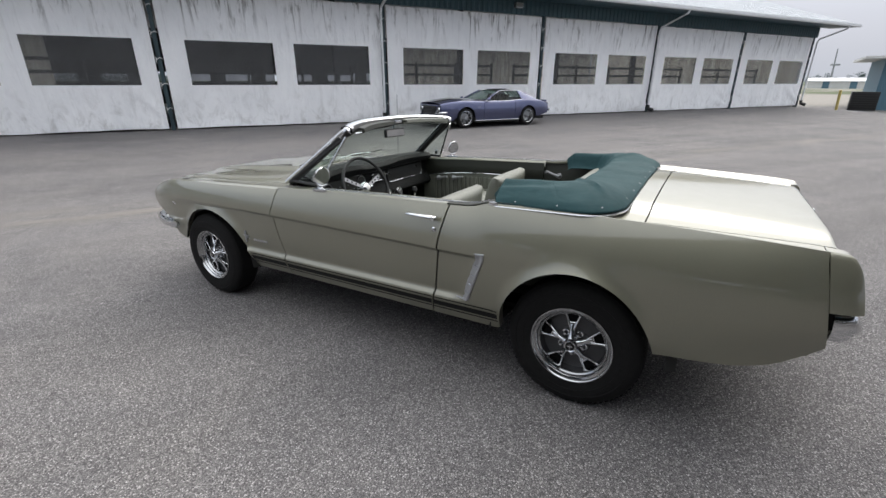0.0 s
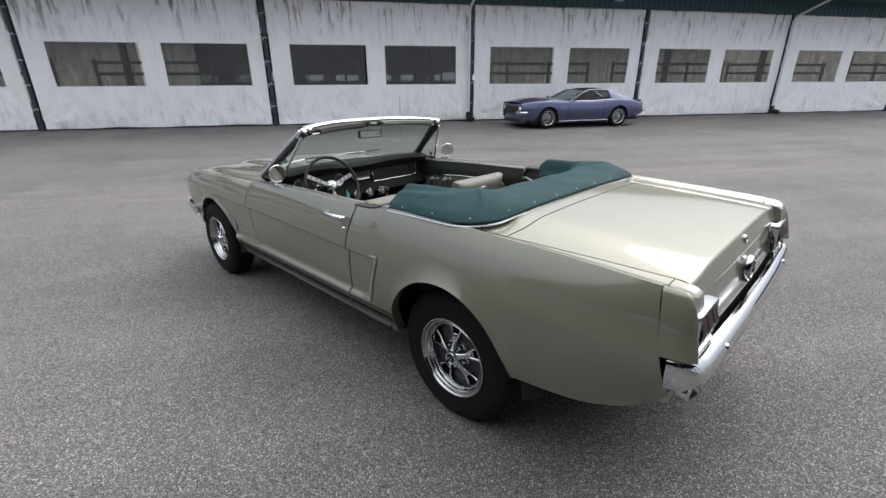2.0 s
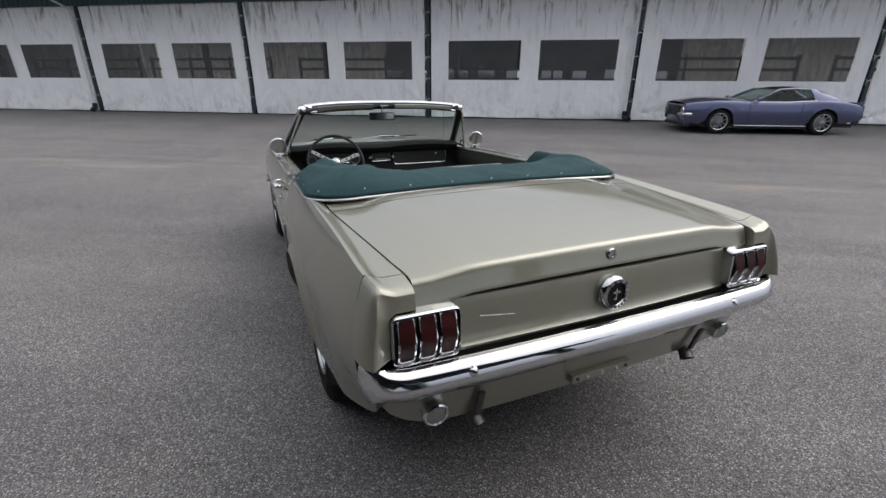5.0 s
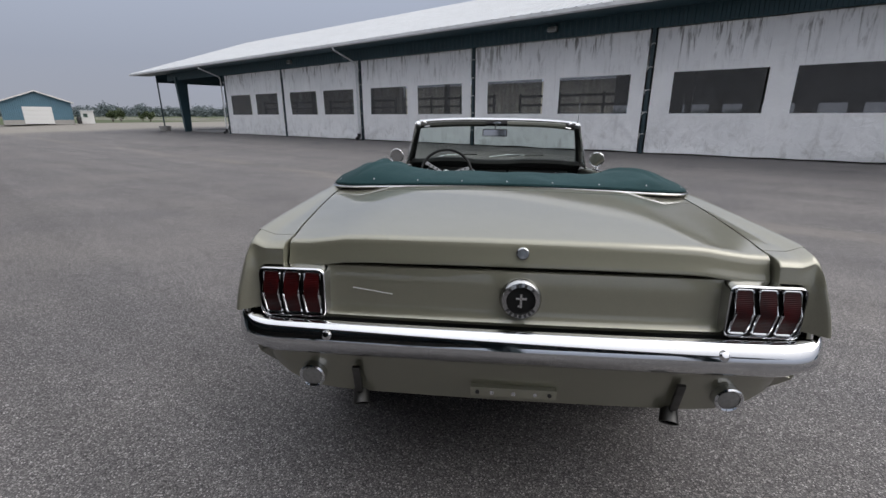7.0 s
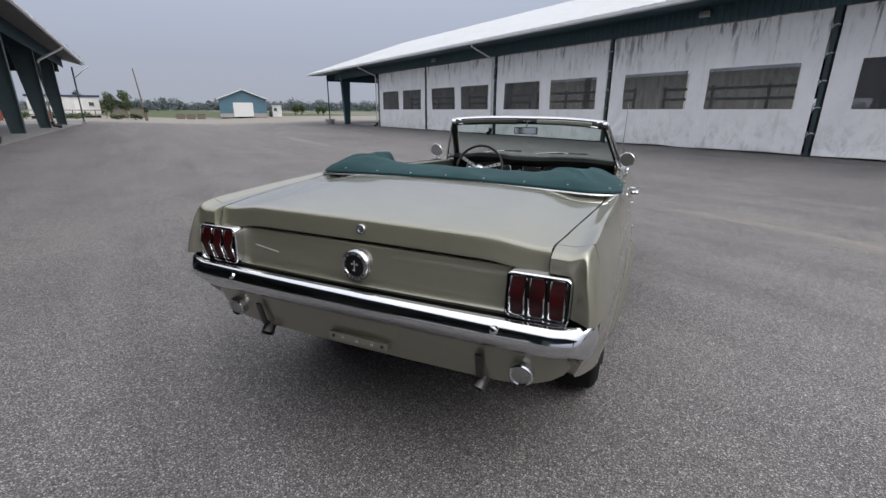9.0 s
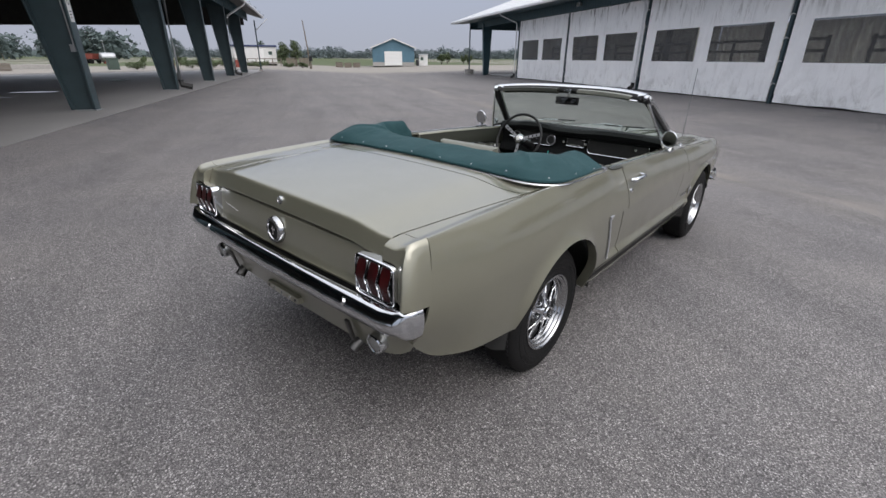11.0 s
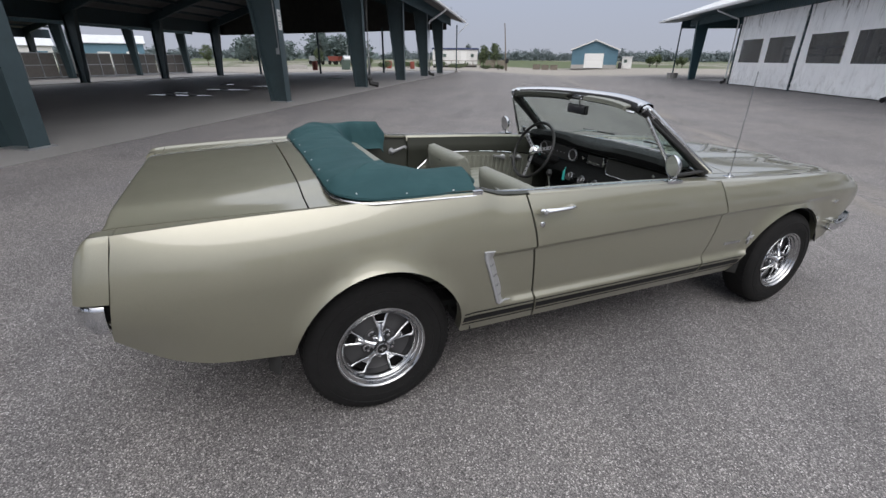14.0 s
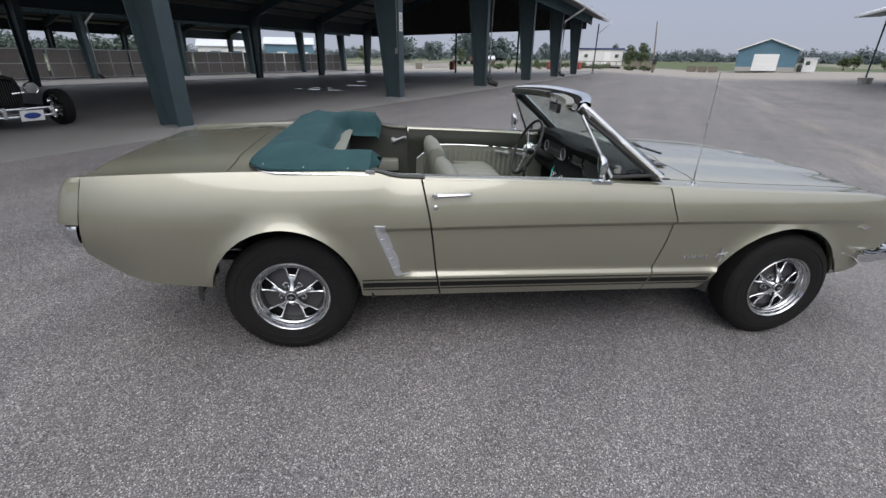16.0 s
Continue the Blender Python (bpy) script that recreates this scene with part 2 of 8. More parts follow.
def asphalt():
    """Weathered asphalt with pale aggregate; drier and paler streaks along the drain line; gravel and grass further out."""
    m, nt, nd, ln, b = nodes_of("weathered_asphalt")
    pos = nd.new("ShaderNodeNewGeometry").outputs["Position"]
    rot = mapped(nt, pos, (1, 1, 1), (0, 0, 0), (0, 0, -TH))  # x across the yard, y along it
    v = nd.new("ShaderNodeTexVoronoi")
    v.inputs["Scale"].default_value = 182
    ln.new(pos, v.inputs["Vector"])
    sep = nd.new("ShaderNodeSeparateColor")
    ln.new(v.outputs["Color"], sep.inputs["Color"])
    stone = ramp(nt, sep.outputs[0], [(0.0, (0.112, 0.108, 0.108)), (0.45, (0.165, 0.158, 0.158)), (0.76, (0.212, 0.203, 0.202)), (0.91, (0.30, 0.288, 0.284)), (1.0, (0.46, 0.445, 0.44))])
    edge = ramp(nt, v.outputs["Distance"], [(0.32, grey(1.04)), (0.75, grey(0.40))])
    fine = ramp(nt, noise_node(nt, 420, 3, 0.6, pos), [(0.3, grey(0.82)), (0.7, grey(1.15))])
    c = mixed(nt, 1.0, mixed(nt, 1.0, stone, edge, "MULTIPLY"), fine, "MULTIPLY")
    v2 = nd.new("ShaderNodeTexVoronoi")
    v2.inputs["Scale"].default_value = 88
    ln.new(pos, v2.inputs["Vector"])
    sep2 = nd.new("ShaderNodeSeparateColor")
    ln.new(v2.outputs["Color"], sep2.inputs["Color"])
    chip = mixed(nt, 1.0, ramp(nt, sep2.outputs[1], [(0.80, grey(0)), (0.84, grey(0.55)), (0.97, grey(0.9))]), ramp(nt, v2.outputs["Distance"], [(0.26, grey(1)), (0.40, grey(0))]), "MULTIPLY")
    c = mixed(nt, chip, c, ramp(nt, sep2.outputs[2], [(0.0, (0.25, 0.235, 0.225)), (1.0, (0.48, 0.465, 0.45))]))
    pit = mixed(nt, 1.0, ramp(nt, sep2.outputs[0], [(0.80, grey(0)), (0.86, grey(0.6))]), ramp(nt, v2.outputs["Distance"], [(0.24, grey(1)), (0.42, grey(0))]), "MULTIPLY")
    c = mixed(nt, pit, c, (0.055, 0.054, 0.055))
    patch = noise_node(nt, 0.55, 6, 0.62, pos, 0.4)
    c = mixed(nt, 1.0, c, ramp(nt, patch, [(0.3, (0.84, 0.84, 0.86)), (0.7, (1.14, 1.12, 1.09))]), "MULTIPLY")
    blot = noise_node(nt, 2.6, 5, 0.65, pos, 0.8)
    c = mixed(nt, 1.0, c, ramp(nt, blot, [(0.22, grey(0.80)), (0.42, grey(1.0)), (1.0, grey(1.05))]), "MULTIPLY")
    # small dark oil drips
    vd = nd.new("ShaderNodeTexVoronoi")
    vd.inputs["Scale"].default_value = 0.85
    ln.new(mapped(nt, pos, (1, 1, 0)), vd.inputs["Vector"])
    c = mixed(nt, 1.0, c, ramp(nt, vd.outputs["Distance"], [(0.0, grey(0.35)), (0.016, grey(0.4)), (0.024, grey(1.0))]), "MULTIPLY")
    sx = nd.new("ShaderNodeSeparateXYZ")
    ln.new(rot, sx.inputs[0])
    wob = maths(nt, "MULTIPLY", maths(nt, "SUBTRACT", noise_node(nt, 0.35, 3, 0.5, pos), 0.5), 2.2)
    acr = maths(nt, "ADD", sx.outputs[0], wob)
    # pale silt along the low line
    d = maths(nt, "ABSOLUTE", maths(nt, "SUBTRACT", acr, 4.4))
    silt_n = noise_node(nt, 1.0, 5, 0.7, mapped(nt, rot, (2.5, 0.5, 1)))
    silt = mixed(nt, 1.0, ramp(nt, d, [(0.0, grey(1)), (0.55, grey(0))]), ramp(nt, silt_n, [(0.42, grey(0)), (0.66, grey(0.75))]), "MULTIPLY")
    c = mixed(nt, silt, c, (0.235, 0.215, 0.185))
    # long faint streaks from water running along the yard
    st = noise_node(nt, 1.0, 4, 0.6, mapped(nt, rot, (1.6, 0.12, 1)), 0.3)
    c = mixed(nt, 1.0, c, ramp(nt, st, [(0.35, grey(0.90)), (0.65, grey(1.10))]), "MULTIPLY")
    # gravel, then rough grass past the yard's end
    along = maths(nt, "ADD", sx.outputs[1], maths(nt, "MULTIPLY", maths(nt, "SUBTRACT", noise_node(nt, 0.12, 5, 0.65, pos), 0.5), 14))
    aa = maths(nt, "ABSOLUTE", maths(nt, "SUBTRACT", along, 4.0))
    gmask = maths(nt, "DIVIDE", aa, 400.0)
    grav = ramp(nt, noise_node(nt, 3.0, 6, 0.7, pos), [(0.3, (0.17, 0.155, 0.135)), (0.7, (0.30, 0.28, 0.25))])
    grass = ramp(nt, noise_node(nt, 0.25, 6, 0.7, pos), [(0.3, (0.045, 0.06, 0.026)), (0.55, (0.075, 0.095, 0.04)), (0.75, (0.14, 0.13, 0.075))])
    k1 = ramp(nt, gmask, [(0.108, grey(0)), (0.128, grey(1))])
    k2 = ramp(nt, gmask, [(0.215, grey(0)), (0.245, grey(1))])
    c = mixed(nt, k1, c, grav)
    c = mixed(nt, k2, c, grass)
    side = maths(nt, "ABSOLUTE", maths(nt, "SUBTRACT", acr, -4.0))
    k3 = ramp(nt, maths(nt, "DIVIDE", side, 400.0), [(0.12, grey(0)), (0.13, grey(1))])
    tufts = ramp(nt, noise_node(nt, 0.09, 4, 0.6, pos), [(0.44, grey(0)), (0.54, grey(1))])
    far = ramp(nt, maths(nt, "DIVIDE", side, 400.0), [(0.34, grey(0)), (0.42, grey(1))])
    c = mixed(nt, k3, c, mixed(nt, far, mixed(nt, tufts, grav, grass), grass))
    ln.new(c, b.inputs["Base Color"])
    b.inputs["Roughness"].default_value = 0.86
    b.inputs["Specular IOR Level"].default_value = 0.25
    h = mixed(nt, 0.4, v.outputs["Distance"], noise_node(nt, 300, 3, 0.6, pos))
    bumped(nt, b, h, 0.33, 0.006)
    return m


ASPHALT = asphalt()


def curtain_mat():
    """White tarpaulin, grey with weather: mould at the top hem, long runs of dirt, smudges low down."""
    m, nt, nd, ln, b = nodes_of("stained_white_tarpaulin")
    oc = obj_coord(nt)
    inf = nd.new("ShaderNodeObjectInfo").outputs["Random"]
    off = nd.new("ShaderNodeVectorMath")
    off.operation = "ADD"
    cmb = nd.new("ShaderNodeCombineXYZ")
    ln.new(maths(nt, "MULTIPLY", inf, 57.0), cmb.inputs[0])
    ln.new(oc, off.inputs[0])
    ln.new(cmb.outputs[0], off.inputs[1])
    p = off.outputs[0]
    sx = nd.new("ShaderNodeSeparateXYZ")
    ln.new(oc, sx.inputs[0])
    up = maths(nt, "DIVIDE", sx.outputs[2], 4.0)
    streak = noise_node(nt, 1.0, 6, 0.68, mapped(nt, p, (3.2, 1, 0.30)), 0.5)
    thin = noise_node(nt, 1.0, 5, 0.7, mapped(nt, p, (6.0, 1, 0.75)), 0.7)
    cloud = noise_node(nt, 0.9, 5, 0.6, p)
    base = ramp(nt, cloud, [(0.3, (0.83, 0.835, 0.845)), (0.7, (0.92, 0.92, 0.925))])
    base = mixed(nt, ramp(nt, streak, [(0.56, grey(0)), (0.74, grey(0.30))]), base, (0.30, 0.29, 0.27))
    hem = ramp(nt, up, [(0.62, grey(0)), (1.0, grey(1))])
    mould = ramp(nt, thin, [(0.50, grey(0)), (0.60, grey(0.95))])
    mould = mixed(nt, 1.0, mould, ramp(nt, noise_node(nt, 1.3, 4, 0.6, mapped(nt, p, (1, 1, 0.5)), 0.6), [(0.42, grey(0.05)), (0.60, grey(1))]), "MULTIPLY")
    base = mixed(nt, mixed(nt, 1.0, hem, mould, "MULTIPLY"), base, (0.11, 0.10, 0.085))
    low = ramp(nt, up, [(0.0, grey(1)), (0.38, grey(0))])
    smudge = ramp(nt, noise_node(nt, 2.2, 6, 0.7, mapped(nt, p, (1.4, 1, 0.8)), 0.7), [(0.5, grey(0)), (0.72, grey(0.6))])
    base = mixed(nt, mixed(nt, 1.0, low, smudge, "MULTIPLY"), base, (0.24, 0.225, 0.195))
    ln.new(base, b.inputs["Base Color"])
    b.inputs["Roughness"].default_value = 0.55
    fold = noise_node(nt, 1.0, 3, 0.5, mapped(nt, p, (2.4, 1, 0.35)), 0.8)
    cre = noise_node(nt, 1.0, 4, 0.6, mapped(nt, p, (3.0, 1, 2.2)), 1.2)
    bumped(nt, b, mixed(nt, 0.45, fold, cre), 0.75, 0.10)
    return m


TARP = curtain_mat()


def clear_vinyl():
    m, nt, nd, ln, b = nodes_of("cloudy_clear_vinyl")
    oc = obj_coord(nt)
    t = nd.new("ShaderNodeBsdfTransparent")
    t.inputs["Color"].default_value = (0.62, 0.63, 0.64, 1)
    mx = nd.new("ShaderNodeMixShader")
    b.inputs["Base Color"].default_value = (0.15, 0.15, 0.152, 1)
    b.inputs["Roughness"].default_value = 0.32
    f = ramp(nt, noise_node(nt, 1.0, 5, 0.6, mapped(nt, oc, (5, 1, 1.4)), 0.6), [(0.25, grey(0.20)), (0.8, grey(0.50))])
    ln.new(f, mx.inputs[0])
    ln.new(t.outputs[0], mx.inputs[1])
    ln.new(b.outputs[0], mx.inputs[2])
    ln.new(mx.outputs[0], nd["Material Output"].inputs["Surface"])
    bumped(nt, b, noise_node(nt, 1.0, 3, 0.5, mapped(nt, oc, (3, 1, 2)), 0.8), 0.4, 0.05)
    return m


VINYL_PANE = clear_vinyl()


def far_cloth():
    """Thin beige cloth that lets daylight through, with vertical creases and water marks."""
    m, nt, nd, ln, b = nodes_of("translucent_beige_cloth")
    nd.remove(b)
    oc = obj_coord(nt)
    st = noise_node(nt, 1.0, 5, 0.65, mapped(nt, oc, (4.0, 4.0, 0.25)), 0.4)
    c = ramp(nt, st, [(0.30, (0.42, 0.38, 0.30)), (0.55, (0.74, 0.70, 0.60)), (0.75, (0.90, 0.87, 0.79))])
    d, t, mx = (nd.new(k) for k in ("ShaderNodeBsdfDiffuse", "ShaderNodeBsdfTranslucent", "ShaderNodeMixShader"))
    ln.new(c, d.inputs["Color"])
    ln.new(c, t.inputs["Color"])
    mx.inputs[0].default_value = 0.72
    ln.new(d.outputs[0], mx.inputs[1])
    ln.new(t.outputs[0], mx.inputs[2])
    ln.new(mx.outputs[0], nd["Material Output"].inputs["Surface"])
    return m


FAR_CLOTH = far_cloth()


TEAL = simple("teal_painted_steel", (0.030, 0.070, 0.088), 0.5, 0.0, 0.16, 2.5)
COLUMN_TEAL = simple("dull_teal_column_paint", (0.037, 0.060, 0.068), 0.5, 0.0, 0.2, 3.0)
TEAL_DK = simple("weathered_teal_beam", (0.026, 0.050, 0.060), 0.6, 0.0, 0.25, 3.0)
ROOF = simple("pale_ribbed_roof_steel", (0.49, 0.51, 0.53), 0.42, 0.0, 0.10, 1.2)
GUTTER = simple("white_gutter", (0.70, 0.71, 0.72), 0.42, 0.0, 0.10, 4.0)
# one dark tone shared by the barn's insides and the pavilion gable
INSIDE = simple("dark_inside_tone", (0.045, 0.042, 0.038), 0.9, 0.0, 0.3, 2.0)
SLAB = simple("worn_concrete_floor", (0.225, 0.217, 0.210), 0.55, 0.0, 0.18, 0.8, 0.15, 60)
CONC = simple("pale_concrete_block", (0.34, 0.33, 0.31), 0.85, 0.0, 0.15, 6)
TIMBER = simple("weathered_grey_timber", (0.16, 0.135, 0.11), 0.85, 0.0, 0.25, 9)
MESH_PANEL = simple("grey_brown_stall_board", (0.115, 0.105, 0.095), 0.8, 0.0, 0.22, 4)
UNDERSIDE = simple("grey_roof_underside", (0.150, 0.143, 0.138), 0.75, 0.0, 0.22, 2.0)
GALV = simple("galvanised_steel", (0.40, 0.41, 0.42), 0.42, 0.8, 0.1, 20)
SHED_BLUE = simple("blue_grey_shed_cladding", (0.085, 0.17, 0.225), 0.55, 0.0, 0.1, 1.5)
WHITE_FAR = simple("off_white_cladding", (0.62, 0.62, 0.60), 0.55, 0.0, 0.08, 1.5)
RUST = simple("rusty_machine_red", (0.22, 0.05, 0.035), 0.6, 0.0, 0.25, 8)
YELLOW = simple("faded_yellow_paint", (0.42, 0.33, 0.10), 0.6, 0.0, 0.2, 8)
BARK = simple("grey_bark", (0.10, 0.085, 0.065), 0.9, 0.0, 0.3, 14, 0.5, 40)
FLOOR_PUDDLE = simple("still_water", (0.03, 0.03, 0.03), 0.02, 0.0, 0.0, 3, spec=1.0)


def leaf_mat(name, a, b_):
    m, nt, nd, ln, b = nodes_of(name)
    isl = nd.new("ShaderNodeNewGeometry").outputs["Random Per Island"]
    ln.new(ramp(nt, isl, [(0.0, a), (1.0, b_)]), b.inputs["Base Color"])
    b.inputs["Roughness"].default_value = 0.7
    return m


LEAF = leaf_mat("dusty_green_leaves", (0.040, 0.062, 0.026), (0.095, 0.125, 0.052))
# Distance haze mixed into the leaf colours, strongest in LEAF_FAR, least in LEAF_MID
LEAF_FAR = leaf_mat("haze_tinted_far_leaves", (0.085, 0.112, 0.118), (0.125, 0.155, 0.158))
LEAF_HAZE = leaf_mat("haze_tinted_field_leaves", (0.060, 0.088, 0.086), (0.092, 0.124, 0.118))
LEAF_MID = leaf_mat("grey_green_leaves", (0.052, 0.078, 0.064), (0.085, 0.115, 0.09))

# ---- mesh helpers ----
def finish(name, bm, mat, parent=None, label="", sharp=35, smooth_it=True):
    bmesh.ops.remove_doubles(bm, verts=bm.verts, dist=1e-5)
    me = bpy.data.meshes.new(name)
    bm.to_mesh(me)
    bm.free()
    me.materials.append(mat)
    if smooth_it:
        me.polygons.foreach_set("use_smooth", [True] * len(me.polygons))
        me.set_sharp_from_angle(angle=radians(sharp))
    ob = new(name, me)
    if parent:
        ob.parent = parent
    if label:
        tagged(ob, label)
    return ob


def part(name, bm, mat, parent, label="", sharp=35):
    return finish(name, bm, mat, parent, label, sharp)


def thing(name, m, label, category, group="", kind=""):
    ob = new(name)
    ob.matrix_world = m
    ob.empty_display_size = 0.2
    return tagged(ob, label, category, group, kind)


def add_box(bm, x0, x1, y0, y1, z0, z1, m=None, bevel=0.0):
    r = bmesh.ops.create_cube(bm, size=1.0)
    t = Matrix.Translation(((x0 + x1) / 2, (y0 + y1) / 2, (z0 + z1) / 2)) @ Matrix.Diagonal((abs(x1 - x0), abs(y1 - y0), abs(z1 - z0), 1))
    bmesh.ops.transform(bm, matrix=(m @ t) if m else t, verts=r["verts"])
    if bevel:
        es = list({e for v in r["verts"] for e in v.link_edges})
        bmesh.ops.bevel(bm, geom=es, offset=bevel, segments=2, affect="EDGES", profile=0.7)
    return r["verts"]


def box(x0, x1, y0, y1, z0, z1, bevel=0.0):
    bm = bmesh.new()
    add_box(bm, x0, x1, y0, y1, z0, z1, None, bevel)
    return bm


def add_tube(bm, pts, r, n=8, caps=True, flat=1.0):
    """A round (or flattened) bar along the points; r may be a list."""
    pts = [Vector(p) for p in pts]
    rings = []
    up = Vector((0, 0, 1))
    for i, p in enumerate(pts):
        d = (pts[min(i + 1, len(pts) - 1)] - pts[max(i - 1, 0)]).normalized()
        a = d.cross(up)
        if a.length < 1e-3:
            a = d.cross(Vector((0, 1, 0)))
        a.normalize()
        b = a.cross(d).normalized()
        rr = r[i] if isinstance(r, (list, tuple)) else r
        rings.append([bm.verts.new(p + a * math.cos(k * math.tau / n) * rr + b * math.sin(k * math.tau / n) * rr * flat) for k in range(n)])
    for p, q in zip(rings, rings[1:]):
        for k in range(n):
            bm.faces.new((p[k], p[(k + 1) % n], q[(k + 1) % n], q[k]))
    if caps:
        bm.faces.new(rings[0][::-1])
        bm.faces.new(rings[-1])
    return bm


def tube(pts, r, n=8, caps=True, flat=1.0):
    return add_tube(bmesh.new(), pts, r, n, caps, flat)


def add_grid(bm, rows, close=False):
    vs = [[bm.verts.new(p) for p in row] for row in rows]
    for a, b in zip(vs, vs[1:]):
        n = len(a)
        for k in range(n if close else n - 1):
            q = [a[k], a[(k + 1) % n], b[(k + 1) % n], b[k]]
            try:
                bm.faces.new(q)
            except ValueError:
                pass
    return vs


def grid(rows, close=False):
    bm = bmesh.new()
    add_grid(bm, rows, close)
    bmesh.ops.remove_doubles(bm, verts=bm.verts, dist=1e-5)
    bmesh.ops.dissolve_degenerate(bm, dist=1e-6, edges=bm.edges)
    return bm


def lathe(profile, n=40, axis="x", start=0.0):
    """Turn (radius, along) pairs about an axis through the origin."""
    rows = []
    for r, a in profile:
        ring = []
        for k in range(n):
            c, s = math.cos(start + k * math.tau / n) * r, math.sin(start + k * math.tau / n) * r
            ring.append((a, c, s) if axis == "x" else ((c, a, s) if axis == "y" else (c, s, a)))
        rows.append(ring)
    return grid(rows, True)


def extruded(outline, d, axis="y"):
    """A flat outline of (a, b) pairs pushed d along an axis: the plane is the other two, in order."""
    bm = bmesh.new()

    def put(a, b, t):
        return (t, a, b) if axis == "x" else ((a, t, b) if axis == "y" else (a, b, t))

    lo = [bm.verts.new(put(a, b, 0)) for a, b in outline]
    hi = [bm.verts.new(put(a, b, d)) for a, b in outline]
    bm.faces.new(lo)
    bm.faces.new(hi[::-1])
    n = len(lo)
    for k in range(n):
        bm.faces.new((lo[k], hi[k], hi[(k + 1) % n], lo[(k + 1) % n]))
    bmesh.ops.recalc_face_normals(bm, faces=bm.faces)
    return bm


def moved(bm, m):
    bmesh.ops.transform(bm, matrix=m, verts=bm.verts)
    return bm


def thick(ob, t, offset=-1.0):
    md = ob.modifiers.new("thickness", "SOLIDIFY")
    md.thickness, md.offset, md.use_rim = t, offset, True
    return ob


# ---- ground ----
def make_ground():
    def steps():
        v = [-3000, -1200, -500, -240, -130, -80, -60, -48, -40, -34, -30, -26, -22, -18, -15, -12, -10]
        return v + [round(-9 + 0.5 * i, 2) for i in range(37)] + [-a for a in v[::-1]]
    rows = []
    for u in steps():
        row = []
        for s in steps():
            p = su(s, u)
            row.append((p.x, p.y, ground_z(p.x, p.y)))
        rows.append(row)
    g = finish("ground", grid(rows), ASPHALT, sharp=180)
    if g.data.polygons[0].normal.z < 0:
        g.data.flip_normals()
    tagged(g, "weathered grey asphalt yard with pale stone chips and silt streaks", "ground", kind="structure")


make_ground()

# ---- the long barn with tarpaulin walls ----
WS, WZ0, WZ1 = 13.9, 0.08, 4.03
COLS = [31.13 - BAY * k for k in range(7)] + [-18.75, -25.55, -32.45]  # column lines along U, from far end to the other
WIN = (1.37, 2.66)


